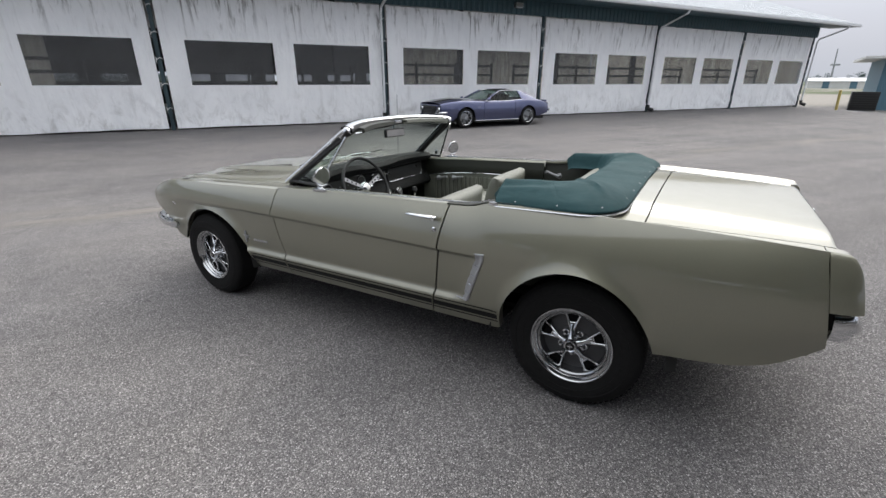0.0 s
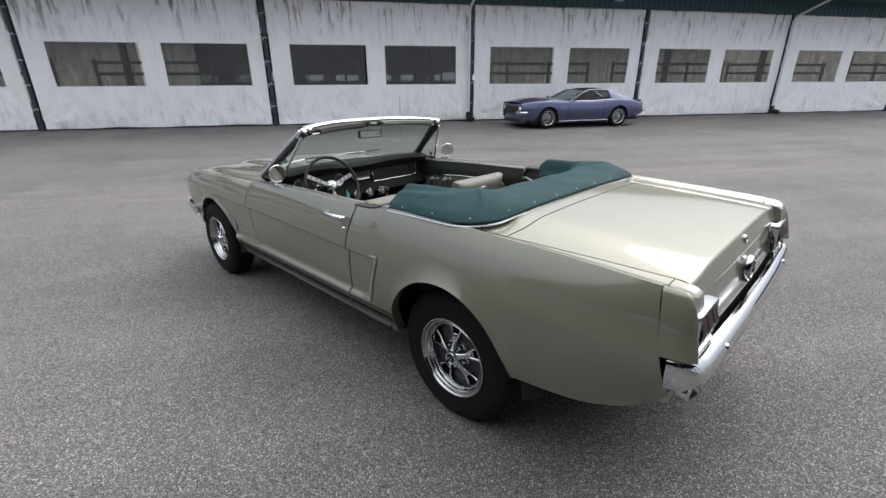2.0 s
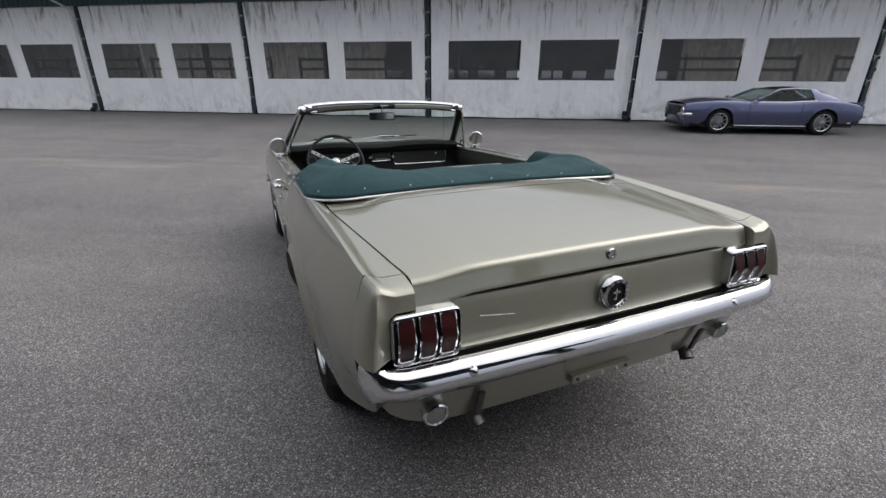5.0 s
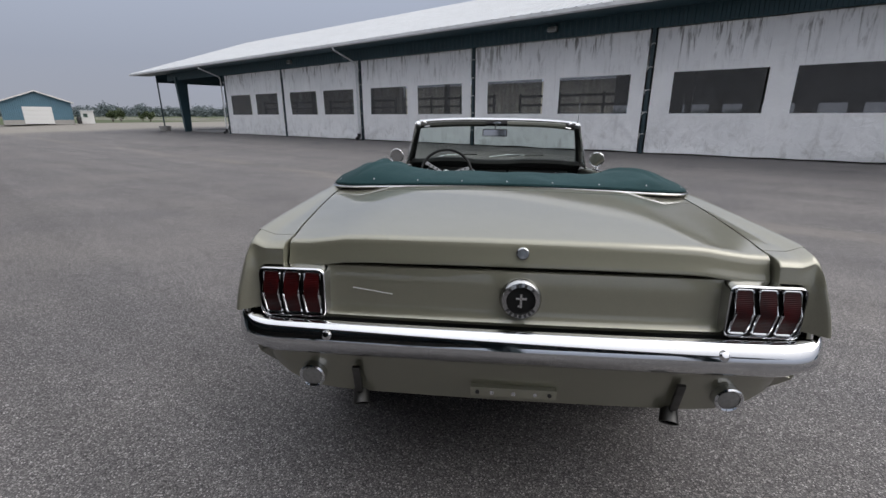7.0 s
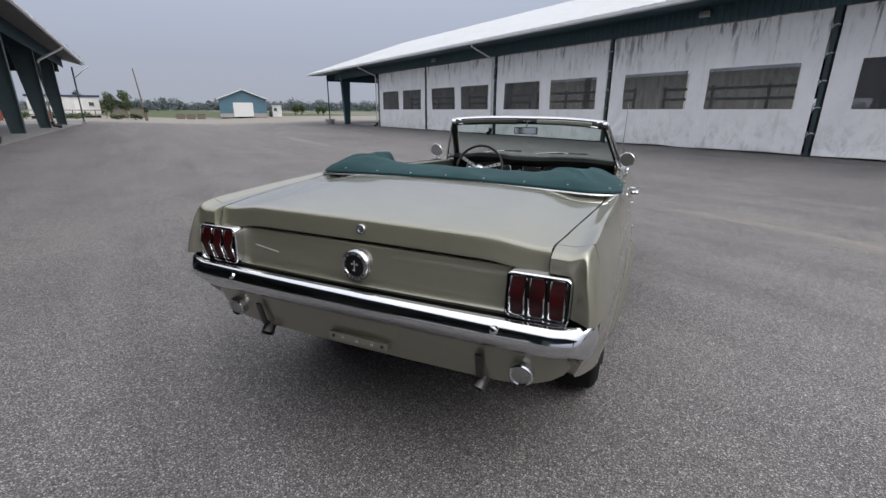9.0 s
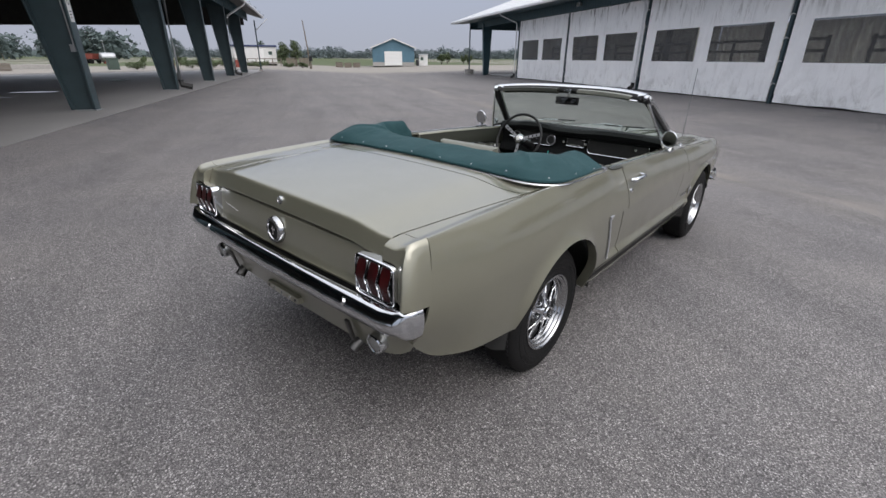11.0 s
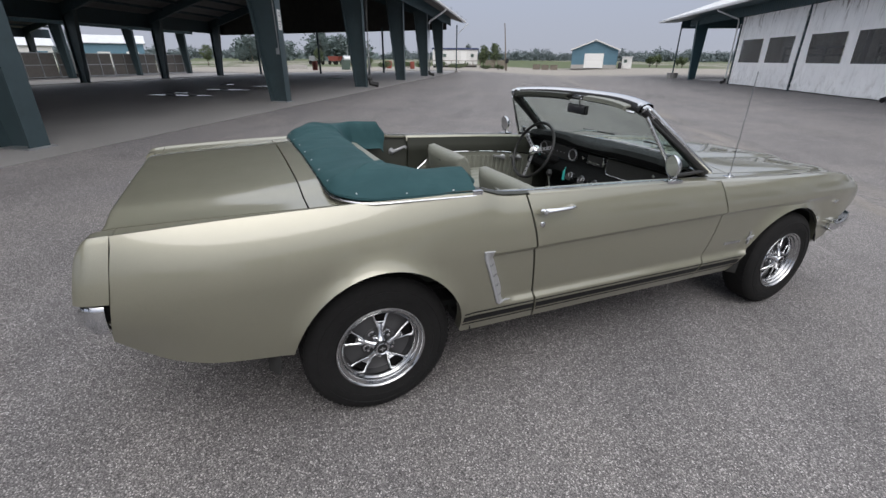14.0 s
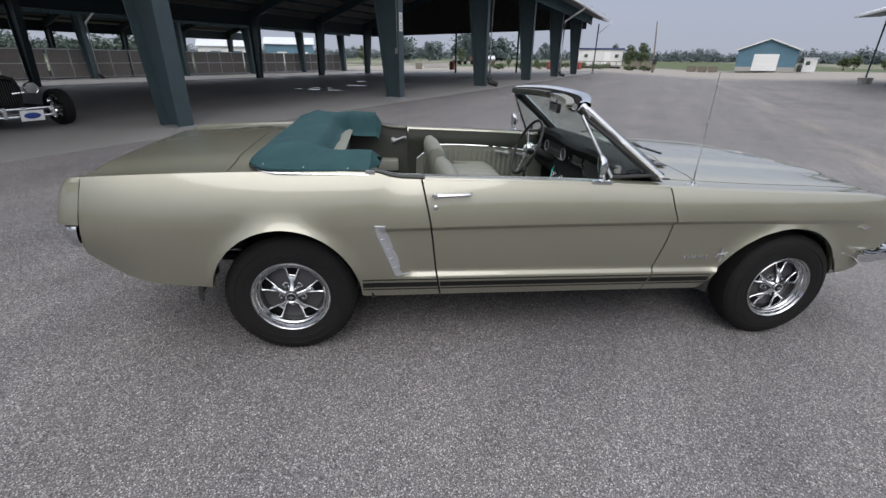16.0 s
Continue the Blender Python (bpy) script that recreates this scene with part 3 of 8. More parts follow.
def curtain(u0, u1, label):
    """One hanging tarpaulin of a bay with two clear panes; the cloth waves a little."""
    w = u0 - u1
    root = thing("tarpaulin_curtain", YARD @ Matrix.Translation((u1, WS, 0)), label, "curtain", "curtains of the barn")
    xs_w = [(w * 0.076, w * 0.444), (w * 0.538, w * 0.901)]  # the two panes
    xs = sorted({round(v, 3) for pr in xs_w for v in pr} | {0.06, round(w - 0.06, 3)} | {round(0.06 + (w - 0.12) * i / 84, 3) for i in range(85)})
    zs = sorted({round(WZ0 + (WZ1 - WZ0) * i / 36, 3) for i in range(37)} | set(WIN))
    seed = u0 * 3.7

    def depth(x, z):
        h = (z - WZ0) / (WZ1 - WZ0)
        e = min(1, min(x, w - x) / 0.5)
        v = noise.noise(Vector((x * 1.1 + seed, z * 0.35, 1.0))) * 0.07 * e * (1.1 - h * 0.6)
        v += noise.noise(Vector((x * 4.2 + seed, z * 0.6, 7.0))) * 0.022 * (0.4 + 0.6 * max(h, 1 - h) ** 3)
        # folds drawn from the lower corners and hanging from the ties above
        for cx, cz, amp in ((0.0, WZ0 + 0.10, 0.13), (w, WZ0 + 0.10, 0.13), (0.0, WZ1, 0.06), (w, WZ1, 0.06), (w * 0.5, WZ1, 0.04)):
            r = math.hypot(x - cx, z - cz)
            a = math.atan2(z - cz, abs(x - cx) + 0.02)
            v += amp * noise.noise(Vector((a * 4.5 + seed * 1.3, cx + cz, 2.0))) * min(1, r / 0.35) * math.exp(-r / 1.3)
        return v

    def hem(x, z):
        h = (z - WZ0) / (WZ1 - WZ0)
        if h > 0.999:
            return z + 0.035 * math.sin(x * 9 + seed) * noise.noise(Vector((x * 2 + seed, 3, 0))) - 0.02
        if h < 0.001:
            return z + 0.035 * noise.noise(Vector((x * 0.8 + seed, 5, 0)))
        return z

    bm = bmesh.new()
    V = {}
    for i, x in enumerate(xs):
        for j, z in enumerate(zs):
            V[i, j] = bm.verts.new((x, depth(x, z), hem(x, z)))
    for i in range(len(xs) - 1):
        for j in range(len(zs) - 1):
            cx, cz = (xs[i] + xs[i + 1]) / 2, (zs[j] + zs[j + 1]) / 2
            if WIN[0] < cz < WIN[1] and any(p < cx < q for p, q in xs_w):
                continue
            bm.faces.new((V[i, j], V[i + 1, j], V[i + 1, j + 1], V[i, j + 1]))
    c = part("cloth", bm, TARP, root, "", 180)
    thick(c, 0.006, 0)
    for p, q in xs_w:
        px = [x for x in xs if p - 1e-4 <= x <= q + 1e-4]
        pz = [z for z in zs if WIN[0] - 1e-4 <= z <= WIN[1] + 1e-4]
        pane = part("clear_pane", grid([[(x, depth(x, z), z) for z in pz] for x in px]), VINYL_PANE, root, "cloudy clear vinyl pane", 180)
        thick(pane, 0.002, 0)
        pane.visible_shadow = False
        fr = bmesh.new()
        for x0, x1, z0, z1 in ((p - 0.03, q + 0.03, WIN[0] - 0.03, WIN[0]), (p - 0.03, q + 0.03, WIN[1], WIN[1] + 0.03), (p - 0.03, p, WIN[0], WIN[1]), (q, q + 0.03, WIN[0], WIN[1])):
            n = max(2, int(max(x1 - x0, z1 - z0) / 0.16))
            if x1 - x0 > z1 - z0:
                rows = [[(x0 + (x1 - x0) * k / n, depth(x0 + (x1 - x0) * k / n, z0) - 0.006, zz) for zz in (z0, z1)] for k in range(n + 1)]
            else:
                rows = [[(xx, depth(xx, z0 + (z1 - z0) * k / n) - 0.006, z0 + (z1 - z0) * k / n) for xx in (x0, x1)] for k in range(n + 1)]
            add_grid(fr, rows)
        f = part("welded_hem", fr, TARP, root, "", 180)
        thick(f, 0.004, 0)
    return root


def barn():
    top = 31.13 + BAY
    ends = (COLS[-1], COLS[0])
    # steel posts between the curtains, with ties
    for k, u in enumerate(COLS):
        post = thing("barn_post", YARD @ Matrix.Translation((u, WS + 0.10, WZ0 - 0.1)), "dark teal steel post between the tarpaulins", "post", "posts of the barn")
        part("shaft", box(-0.055, 0.055, -0.13, 0.10, 0, 4.3, 0.008), TEAL_DK, post)
        for j in range(5):
            bm = bmesh.new()
            z = 0.7 + 0.72 * j
            add_tube(bm, [(-0.09, -0.135, z), (-0.02, -0.155, z + 0.03), (0.05, -0.145, z - 0.02), (0.10, -0.135, z + 0.05)], 0.014, 6)
            add_tube(bm, [(0.06, -0.14, z), (0.08, -0.15, z - 0.07), (0.075, -0.15, z - 0.13)], 0.012, 6)
            part("rope_tie", bm, WHITE_FAR, post, "white rope tie")
    for a, b in zip(COLS, COLS[1:]):
        curtain(a - 0.06, b + 0.06, "stained white tarpaulin curtain with two clear panes")
    # corrugated fascia above the curtains
    bm = bmesh.new()
    rows = []
    u = ends[0] - 0.1
    while u < top + 1.7:
        for du, dy in ((0, 0), (0.10, 0), (0.125, -0.03), (0.205, -0.03), (0.23, 0)):
            rows.append([(u + du, WS - 0.12 + dy, 4.02), (u + du, WS - 0.12 + dy, 5.0)])
        u += 0.23
    add_grid(bm, rows)
    f = finish("fascia", bm, TEAL, sharp=20)
    f.matrix_world = YARD
    thick(f, 0.01, 0)
    tagged(f, "ribbed teal steel fascia band under the eave", "fascia", kind="structure")
    # roof sheet with standing ribs, slope up away from the yard
    run, rise, eave_s, eave_z = 11.0, 3.73, WS - 1.50, 4.62
    u0, u1 = ends[0] - 1.25, top + 5.4
    bm = bmesh.new()
    rows, u = [], u0
    while u < u1:
        for du, h in ((0.0, 0), (0.28, 0), (0.31, 0.065), (0.37, 0.065), (0.40, 0)):
            rows.append([(u + du, eave_s - 0.06, eave_z + h), (u + du, eave_s + run, eave_z + rise + h)])
        u += 0.40
    add_grid(bm, rows)
    r = finish("barn_roof", bm, ROOF, sharp=20)
    r.matrix_world = YARD
    thick(r, 0.01, -1)
    # black fillings stand in for the shade inside the hollow rib ends
    bm, u = bmesh.new(), u0
    while u < u1:
        q = [bm.verts.new((u + du, eave_s - 0.064, eave_z + h)) for du, h in ((0.27, -0.012), (0.31, 0.062), (0.37, 0.062), (0.41, -0.012))]
        w_ = [bm.verts.new(v.co + Vector((0, 0.03, 0.0))) for v in q]
        bm.faces.new(q)
        bm.faces.new(w_[::-1])
        for k in range(4):
            bm.faces.new((q[k], w_[k], w_[(k + 1) % 4], q[(k + 1) % 4]))
        u += 0.40
    tagged(part("rib_closures", bm, TRIM_BLACK, r, "black fillings standing in for shade in the hollow roof ribs"), kind="stuff")
    tagged(r, "pale ribbed steel roof of the long barn", "roof", kind="structure")
    bm = bmesh.new()
    add_grid(bm, [[(u0, eave_s + run, eave_z + rise), (u0, eave_s + 2 * run, eave_z)], [(u1, eave_s + run, eave_z + rise), (u1, eave_s + 2 * run, eave_z)]])
    r2 = finish("barn_roof_far_slope", bm, ROOF)
    r2.matrix_world = YARD
    thick(r2, 0.02, 1)
    tagged(r2, "pale steel far slope of the barn roof", "roof", kind="structure")
    # soffit and gable infill
    bm = bmesh.new()
    add_grid(bm, [[(u, eave_s, eave_z - 0.10), (u, WS - 0.1, eave_z - 0.05)] for u in (u0 + 0.05, u1 - 0.05)])
    sf = finish("soffit", bm, TEAL)
    sf.matrix_world = YARD
    thick(sf, 0.01, 0)
    tagged(sf, "teal boarded soffit under the eave", "soffit", kind="structure")
    for uu in (ends[0] - 0.12, top + 0.3, u1 - 1.2):
        bm = extruded([(WS - 0.1, 4.02), (eave_s + 2 * run - 1.4, 4.02), (eave_s + 2 * run - 1.4, 4.9), (eave_s + run, eave_z + rise - 0.06), (WS - 0.1, eave_z + 0.4)], 0.06, "x")
        gb = finish("gable", bm, TEAL)
        gb.matrix_world = YARD @ Matrix.Translation((uu, 0, 0))
        tagged(gb, "teal steel gable infill of the barn", "gable", kind="structure")
    # gutter
    gut = thing("gutter", YARD, "white eaves gutter with joints", "gutter")
    bm = bmesh.new()
    prof = [(0, 0), (0, -0.11), (-0.09, -0.14), (-0.15, -0.10), (-0.16, 0.01), (-0.14, 0.01), (-0.135, -0.09), (-0.09, -0.12), (-0.02, -0.09), (-0.02, 0)]
    add_grid(bm, [[(u, eave_s - 0.03 + a, eave_z + 0.015 + b) for a, b in prof] for u in (u0, u1)])
    part("channel", bm, GUTTER, gut)
    # downspouts with the bent neck back to the wall
    for u in (COLS[0] + 0.15, COLS[2] + 0.12, COLS[5] + 0.12, COLS[7] + 0.12, COLS[9] - 0.1):
        d = thing("downspout", YARD @ Matrix.Translation((u, 0, 0)), "white downspout with a bent neck on the barn", "downspout", "downspouts")
        part("pipe", tube([(0.0, eave_s - 0.09, eave_z - 0.10), (0.0, eave_s - 0.05, eave_z - 0.22), (0, WS - 0.22, 3.92), (0, WS - 0.16, 3.75), (0, WS - 0.16, 0.35)], 0.045, 8), GUTTER, d)
        part("boot", tube([(0, WS - 0.16, 0.38), (0, WS - 0.17, 0.2), (-0.10, WS - 0.42, 0.12)], 0.095, 8), TRIM_BLACK, d, "black rubber outlet")
    # wall lamps on the fascia
    for u in (-10.27, 6.03, 22.65):
        l = thing("wall_light", YARD @ Matrix.Translation((u, WS - 0.16, 4.33)), "small grey flood lamp on the fascia", "lamp", "wall lights")
        part("housing", box(-0.17, 0.17, -0.16, 0, -0.09, 0.09, 0.02), GALV, l)
        part("lens", box(-0.14, 0.14, -0.175, -0.155, -0.065, 0.065, 0.008), LENS_W, l, "frosted lens")
    # open end bay: slanting posts
    for u, w in ((top, 0.42),):
        p = thing("end_post", YARD @ Matrix.Translation((u, WS + 0.2, -0.1)), "wide tapered teal steel column at the barn's open end", "column")
        part("web", extruded([(-0.20, 0), (0.20, 0), (0.42, 4.4), (-0.42, 4.4)], 0.16, "x"), TEAL, p)
        part("flange", extruded([(-0.24, 0), (-0.20, 0), (-0.42, 4.4), (-0.47, 4.4)], 0.30, "x"), TEAL, p)
    p = thing("end_prop", YARD @ Matrix.Translation((u1 - 1.6, WS - 0.2, -0.1)), "thin dark steel prop set in a concrete tub", "prop")
    part("shaft", tube([(0, 0, 0.1), (0, 0, 4.5)], 0.055, 10), TEAL_DK, p)
    part("tub", lathe([(0.0, 0.0), (0.40, 0.0), (0.46, 0.55), (0.40, 0.56), (0.36, 0.45), (0.0, 0.45)], 10, "z"), CONC, p, "rough concrete tub")
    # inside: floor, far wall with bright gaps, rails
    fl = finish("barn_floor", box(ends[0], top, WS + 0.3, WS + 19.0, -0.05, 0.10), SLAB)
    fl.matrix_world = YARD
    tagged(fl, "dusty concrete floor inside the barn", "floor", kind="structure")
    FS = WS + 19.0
    # dark boards put in for the dim middle bays, pale cloth for brighter ends
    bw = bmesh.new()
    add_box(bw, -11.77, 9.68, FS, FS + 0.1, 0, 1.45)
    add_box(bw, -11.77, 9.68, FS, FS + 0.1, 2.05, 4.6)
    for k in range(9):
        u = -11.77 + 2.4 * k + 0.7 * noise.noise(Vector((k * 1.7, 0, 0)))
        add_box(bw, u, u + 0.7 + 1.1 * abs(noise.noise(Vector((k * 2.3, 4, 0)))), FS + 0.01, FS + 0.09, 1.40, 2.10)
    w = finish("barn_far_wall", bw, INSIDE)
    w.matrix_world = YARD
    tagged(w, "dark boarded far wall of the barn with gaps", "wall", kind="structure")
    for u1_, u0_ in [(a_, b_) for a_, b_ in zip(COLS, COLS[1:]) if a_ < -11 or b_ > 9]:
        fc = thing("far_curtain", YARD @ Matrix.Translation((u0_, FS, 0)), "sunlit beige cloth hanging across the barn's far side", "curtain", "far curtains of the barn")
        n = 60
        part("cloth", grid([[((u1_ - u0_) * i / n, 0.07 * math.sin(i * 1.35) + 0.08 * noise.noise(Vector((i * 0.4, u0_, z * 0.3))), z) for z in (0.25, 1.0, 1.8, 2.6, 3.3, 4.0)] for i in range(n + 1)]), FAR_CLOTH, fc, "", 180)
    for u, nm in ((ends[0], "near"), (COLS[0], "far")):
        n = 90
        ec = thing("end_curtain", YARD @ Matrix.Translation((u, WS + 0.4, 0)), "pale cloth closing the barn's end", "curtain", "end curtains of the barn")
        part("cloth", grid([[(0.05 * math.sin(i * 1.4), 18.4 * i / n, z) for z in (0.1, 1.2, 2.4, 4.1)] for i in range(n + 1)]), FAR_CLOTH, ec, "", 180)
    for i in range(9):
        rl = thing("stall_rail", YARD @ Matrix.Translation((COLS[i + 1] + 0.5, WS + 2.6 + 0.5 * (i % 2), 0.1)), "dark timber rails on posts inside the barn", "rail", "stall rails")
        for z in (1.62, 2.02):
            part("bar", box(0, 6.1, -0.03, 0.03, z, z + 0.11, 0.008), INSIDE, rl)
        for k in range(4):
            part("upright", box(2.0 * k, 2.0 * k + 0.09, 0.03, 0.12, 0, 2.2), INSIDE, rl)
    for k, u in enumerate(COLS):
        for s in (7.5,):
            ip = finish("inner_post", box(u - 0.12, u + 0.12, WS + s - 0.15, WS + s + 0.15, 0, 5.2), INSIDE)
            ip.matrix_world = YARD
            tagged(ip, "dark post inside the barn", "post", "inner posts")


barn()

# ---- open pavilion across the yard ----
PS, PZ = -6.50, 0.32
PU = [2.25 + BAY * k for k in range(-2, 6)]


def tapered_column(m, flip, label, h=4.15, lo=0.42, hi=0.92, dep=0.28):
    """Built-up steel column: upright outer flange, raking inner flange, web between."""
    c = thing("pavilion_column", m, label, "column", "pavilion columns")
    k = -1 if flip else 1
    part("web", extruded([(0.0, 0), (-k * lo, 0), (-k * hi, h), (0.0, h)], 0.02, "x"), COLUMN_TEAL, c)
    part("outer_flange", box(-dep / 2, dep / 2, -0.015, 0.02, 0, h, 0.004), COLUMN_TEAL, c)
    bm = extruded([(-k * lo, 0), (-k * (lo + 0.035), 0), (-k * (hi + 0.035), h), (-k * hi, h)], dep, "x")
    part("inner_flange", moved(bm, Matrix.Translation((-dep / 2, 0, 0))), COLUMN_TEAL, c)
    part("base_plate", box(-0.2, 0.2, -k * (lo + 0.1) if k > 0 else -0.06, 0.06 if k > 0 else (lo + 0.1), 0, 0.03), GALV, c, "bolted steel base plate")
    return c


def pavilion(front, back, z0, us, label, eave_out, eave_u, with_spouts, beam_z=4.0, back_rows=True, over=3.6, zb=None):
    zb = z0 if zb is None else zb
    for k, u in enumerate(us):
        tapered_column(YARD @ Matrix.Translation((u, front, z0 - 0.02)), False, "tapered teal steel column of " + label)
        if back_rows:
            tapered_column(YARD @ Matrix.Translation((u, back, zb - 0.02)), True, "tapered dark steel column of " + label, 4.15 + z0 - zb)
            # rafters of the portal frame
            mid = (front + back) / 2
            ra = thing("rafter", YARD @ Matrix.Translation((u, 0, z0)), "dark steel rafter of " + label, "rafter", "rafters")
            for a, dz in ((front, 0.0), (back, zb - z0)):
                o = [(a, beam_z - 0.1 + dz), (a, beam_z + 0.55 + dz), (mid, beam_z + 0.289 * (front - mid) + 0.40), (mid, beam_z + 0.289 * (front - mid) - 0.10)]
                part("beam", moved(extruded(o, 0.2, "x"), Matrix.Translation((-0.1, 0, 0))), TEAL_DK, ra)
    u0, u1 = us[0] - 3.0, eave_u
    # fascia beam on the front
    bm = bmesh.new()
    rows, u = [], u0
    while u < us[-1] + over:
        for du, dy in ((0, 0), (0.12, 0), (0.14, 0.025), (0.21, 0.025), (0.23, 0)):
            rows.append([(u + du, front + 0.16 + dy, z0 + beam_z - 0.08), (u + du, front + 0.16 + dy, z0 + beam_z + 0.72)])
        u += 0.23
    add_grid(bm, rows)
    f = finish("pavilion_fascia", bm, TEAL, sharp=20)
    f.matrix_world = YARD
    thick(f, 0.01, 0)
    tagged(f, "ribbed teal steel fascia of " + label, "fascia", kind="structure")
    # roof, both slopes
    mid = (front + back) / 2
    es, ez = front + eave_out, z0 + beam_z + 0.42
    rise = 0.289 * (es - mid)
    bm = bmesh.new()
    rows, u = [], u0
    while u < u1:
        for du, h in ((0.0, 0), (0.30, 0), (0.33, 0.045), (0.37, 0.045), (0.40, 0)):
            rows.append([(u + du, es, ez + h), (u + du, mid, ez + rise + h), (u + du, back - eave_out, ez + zb - z0 + h)])
        u += 0.40
    add_grid(bm, rows)
    r = finish("pavilion_roof", bm, ROOF, sharp=20)
    r.matrix_world = YARD
    thick(r, 0.012, 1)
    tagged(r, "pale ribbed steel roof of " + label, "roof", kind="structure")
    # lining sheet in its own grey, darker than the roof sheet above
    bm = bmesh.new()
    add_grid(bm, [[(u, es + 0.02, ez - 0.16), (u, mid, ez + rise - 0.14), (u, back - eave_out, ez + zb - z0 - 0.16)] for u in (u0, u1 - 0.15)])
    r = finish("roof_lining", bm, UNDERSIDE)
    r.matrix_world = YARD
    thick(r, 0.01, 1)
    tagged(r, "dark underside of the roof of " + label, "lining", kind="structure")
    # purlins
    for k in range(1, 8):
        a = k / 8
        for sd in (0, 1):
            s = (front + (mid - front) * a) if sd == 0 else (back + (mid - back) * a)
            z = z0 + beam_z + 0.35 + 0.289 * (front - mid) * 0.93 * a + (zb - z0) * sd * (1 - a)
            pl = finish("purlin", box(u0 + 0.5, us[-1] + 3, s - 0.04, s + 0.04, z, z + 0.17), TEAL_DK)
            pl.matrix_world = YARD
            tagged(pl, "dark steel purlin under the roof", "purlin", "purlins")
    # back beam
    for s in (back - 0.1,):
        b = finish("back_beam", box(u0, us[-1] + 3, s - 0.1, s + 0.1, zb + beam_z - 0.40, zb + beam_z + 0.55), TEAL_DK)
        b.matrix_world = YARD
        tagged(b, "teal steel eaves beam of " + label, "beam", kind="structure")
    g = thing("gutter", YARD, "white eaves gutter of " + label, "gutter")
    prof = [(0, 0), (0, -0.11), (0.09, -0.14), (0.15, -0.10), (0.16, 0.01), (0.14, 0.01), (0.135, -0.09), (0.09, -0.12), (0.02, -0.09), (0.02, 0)]
    part("channel", grid([[(u, es + a, ez + 0.03 + b) for a, b in prof] for u in (u0, u1)]), GUTTER, g)
    for j in range(4):
        u = u1 - 0.4 - 3.4 * j
        part("bracket", tube([(u, es + 0.16, ez + 0.05), (u, es + 0.20, ez + 0.14), (u, es + 0.1, ez + 0.2)], 0.012, 6), TRIM_BLACK, g)
    for u in with_spouts:
        d = thing("downspout", YARD @ Matrix.Translation((u, 0, 0)), "white downspout on a column of " + label, "downspout", "downspouts")
        part("pipe", tube([(0, es + 0.08, ez - 0.10), (0, es + 0.03, ez - 0.22), (0, front + 0.16, z0 + beam_z - 0.45), (0, front + 0.10, z0 + beam_z - 0.6), (0, front + 0.10, z0 + 0.3)], 0.062, 10), GUTTER, d)
        part("boot", tube([(0, front + 0.10, z0 + 0.34), (0, front + 0.12, z0 + 0.16), (0.02, front + 0.46, z0 + 0.08)], 0.10, 8), TRIM_BLACK, d, "black rubber outlet")


PB = -27.85
pavilion(PS, PB, PZ, PU, "the open pavilion", 1.2, 44.0, (PU[4] + 0.20, PU[6] + 0.20), zb=-0.13)
pavilion(-36.0, -56.0, -0.18, [2.40 + BAY * k for k in range(-1, 7)], "the second pavilion", 1.5, 47.4, (2.40 + BAY * 4 + 0.2, 2.40 + BAY * 2 + 0.2, 2.40 + 0.2), 4.06, over=1.2)

# concrete floor under the pavilion, a hand's breadth proud of the asphalt edge
slab = bmesh.new()
rows = []
for i in range(40):
    u = -16 + 1.6 * i
    rows.append([(u, s, knots(FALL, s) + 0.014) for s in (-5.95, -7.0, -9, -12, -15, -18, -21, -24, -26, -28, -32, -36, -42)])
add_grid(slab, rows)
slab = finish("pavilion_floor", slab, SLAB, sharp=180)
slab.matrix_world = YARD
thick(slab, 0.05, -1 if slab.data.polygons[0].normal.z > 0 else 1)
tagged(slab, "worn grey concrete floor of the pavilion", "floor", kind="structure")


def blob(cx, cy, rx, ry, z, n=22, seed=0.0):
    bm = bmesh.new()
    vs = []
    for k in range(n):
        a = k * math.tau / n
        w = 1 + 0.35 * noise.noise(Vector((math.cos(a) * 1.5 + seed, math.sin(a) * 1.5, seed)))
        vs.append(bm.verts.new((cx + math.cos(a) * rx * w, cy + math.sin(a) * ry * w, z)))
    bm.faces.new(vs)
    return bm


for i, (u, s, ru, rs) in enumerate(((11.2, -11.3, 0.22, 1.05), (12.3, -12.0, 0.12, 0.55), (14.2, -11.5, 0.22, 0.85), (16.6, -11.0, 0.30, 0.7), (26.0, -11.6, 0.6, 0.5), (18.4, -14.3, 0.5, 0.3))):
    p = finish("puddle", blob(u, s, ru, rs, knots(FALL, s) + 0.03, 26, i * 3.1), FLOOR_PUDDLE)
    p.matrix_world = YARD
    tagged(p, "shallow puddle on the pavilion floor", "puddle", "puddles")

# stall boards behind the pavilion, in framed panels
for k in range(11):
    u = -12.5 + 5.4 * k
    f = thing("stall_fence", YARD @ Matrix.Translation((u, -36.9, -0.19)), "grey-brown boarded stall fence in a galvanised frame", "fence", "stall fences")
    for i in range(4):
        part("board", box(1.32 * i + 0.05, 1.32 * i + 1.28, -0.02, 0.02, 0.15, 1.0), MESH_PANEL, f)
        part("board", box(1.32 * i + 0.05, 1.32 * i + 1.28, -0.02, 0.02, 1.06, 1.88), MESH_PANEL, f)
        part("upright", box(1.32 * i, 1.32 * i + 0.05, -0.03, 0.03, 0.02, 1.98), GALV, f)
    for z in (0.10, 1.0, 1.88):
        part("rail", box(0, 5.33, -0.035, 0.035, z, z + 0.06), GALV, f)

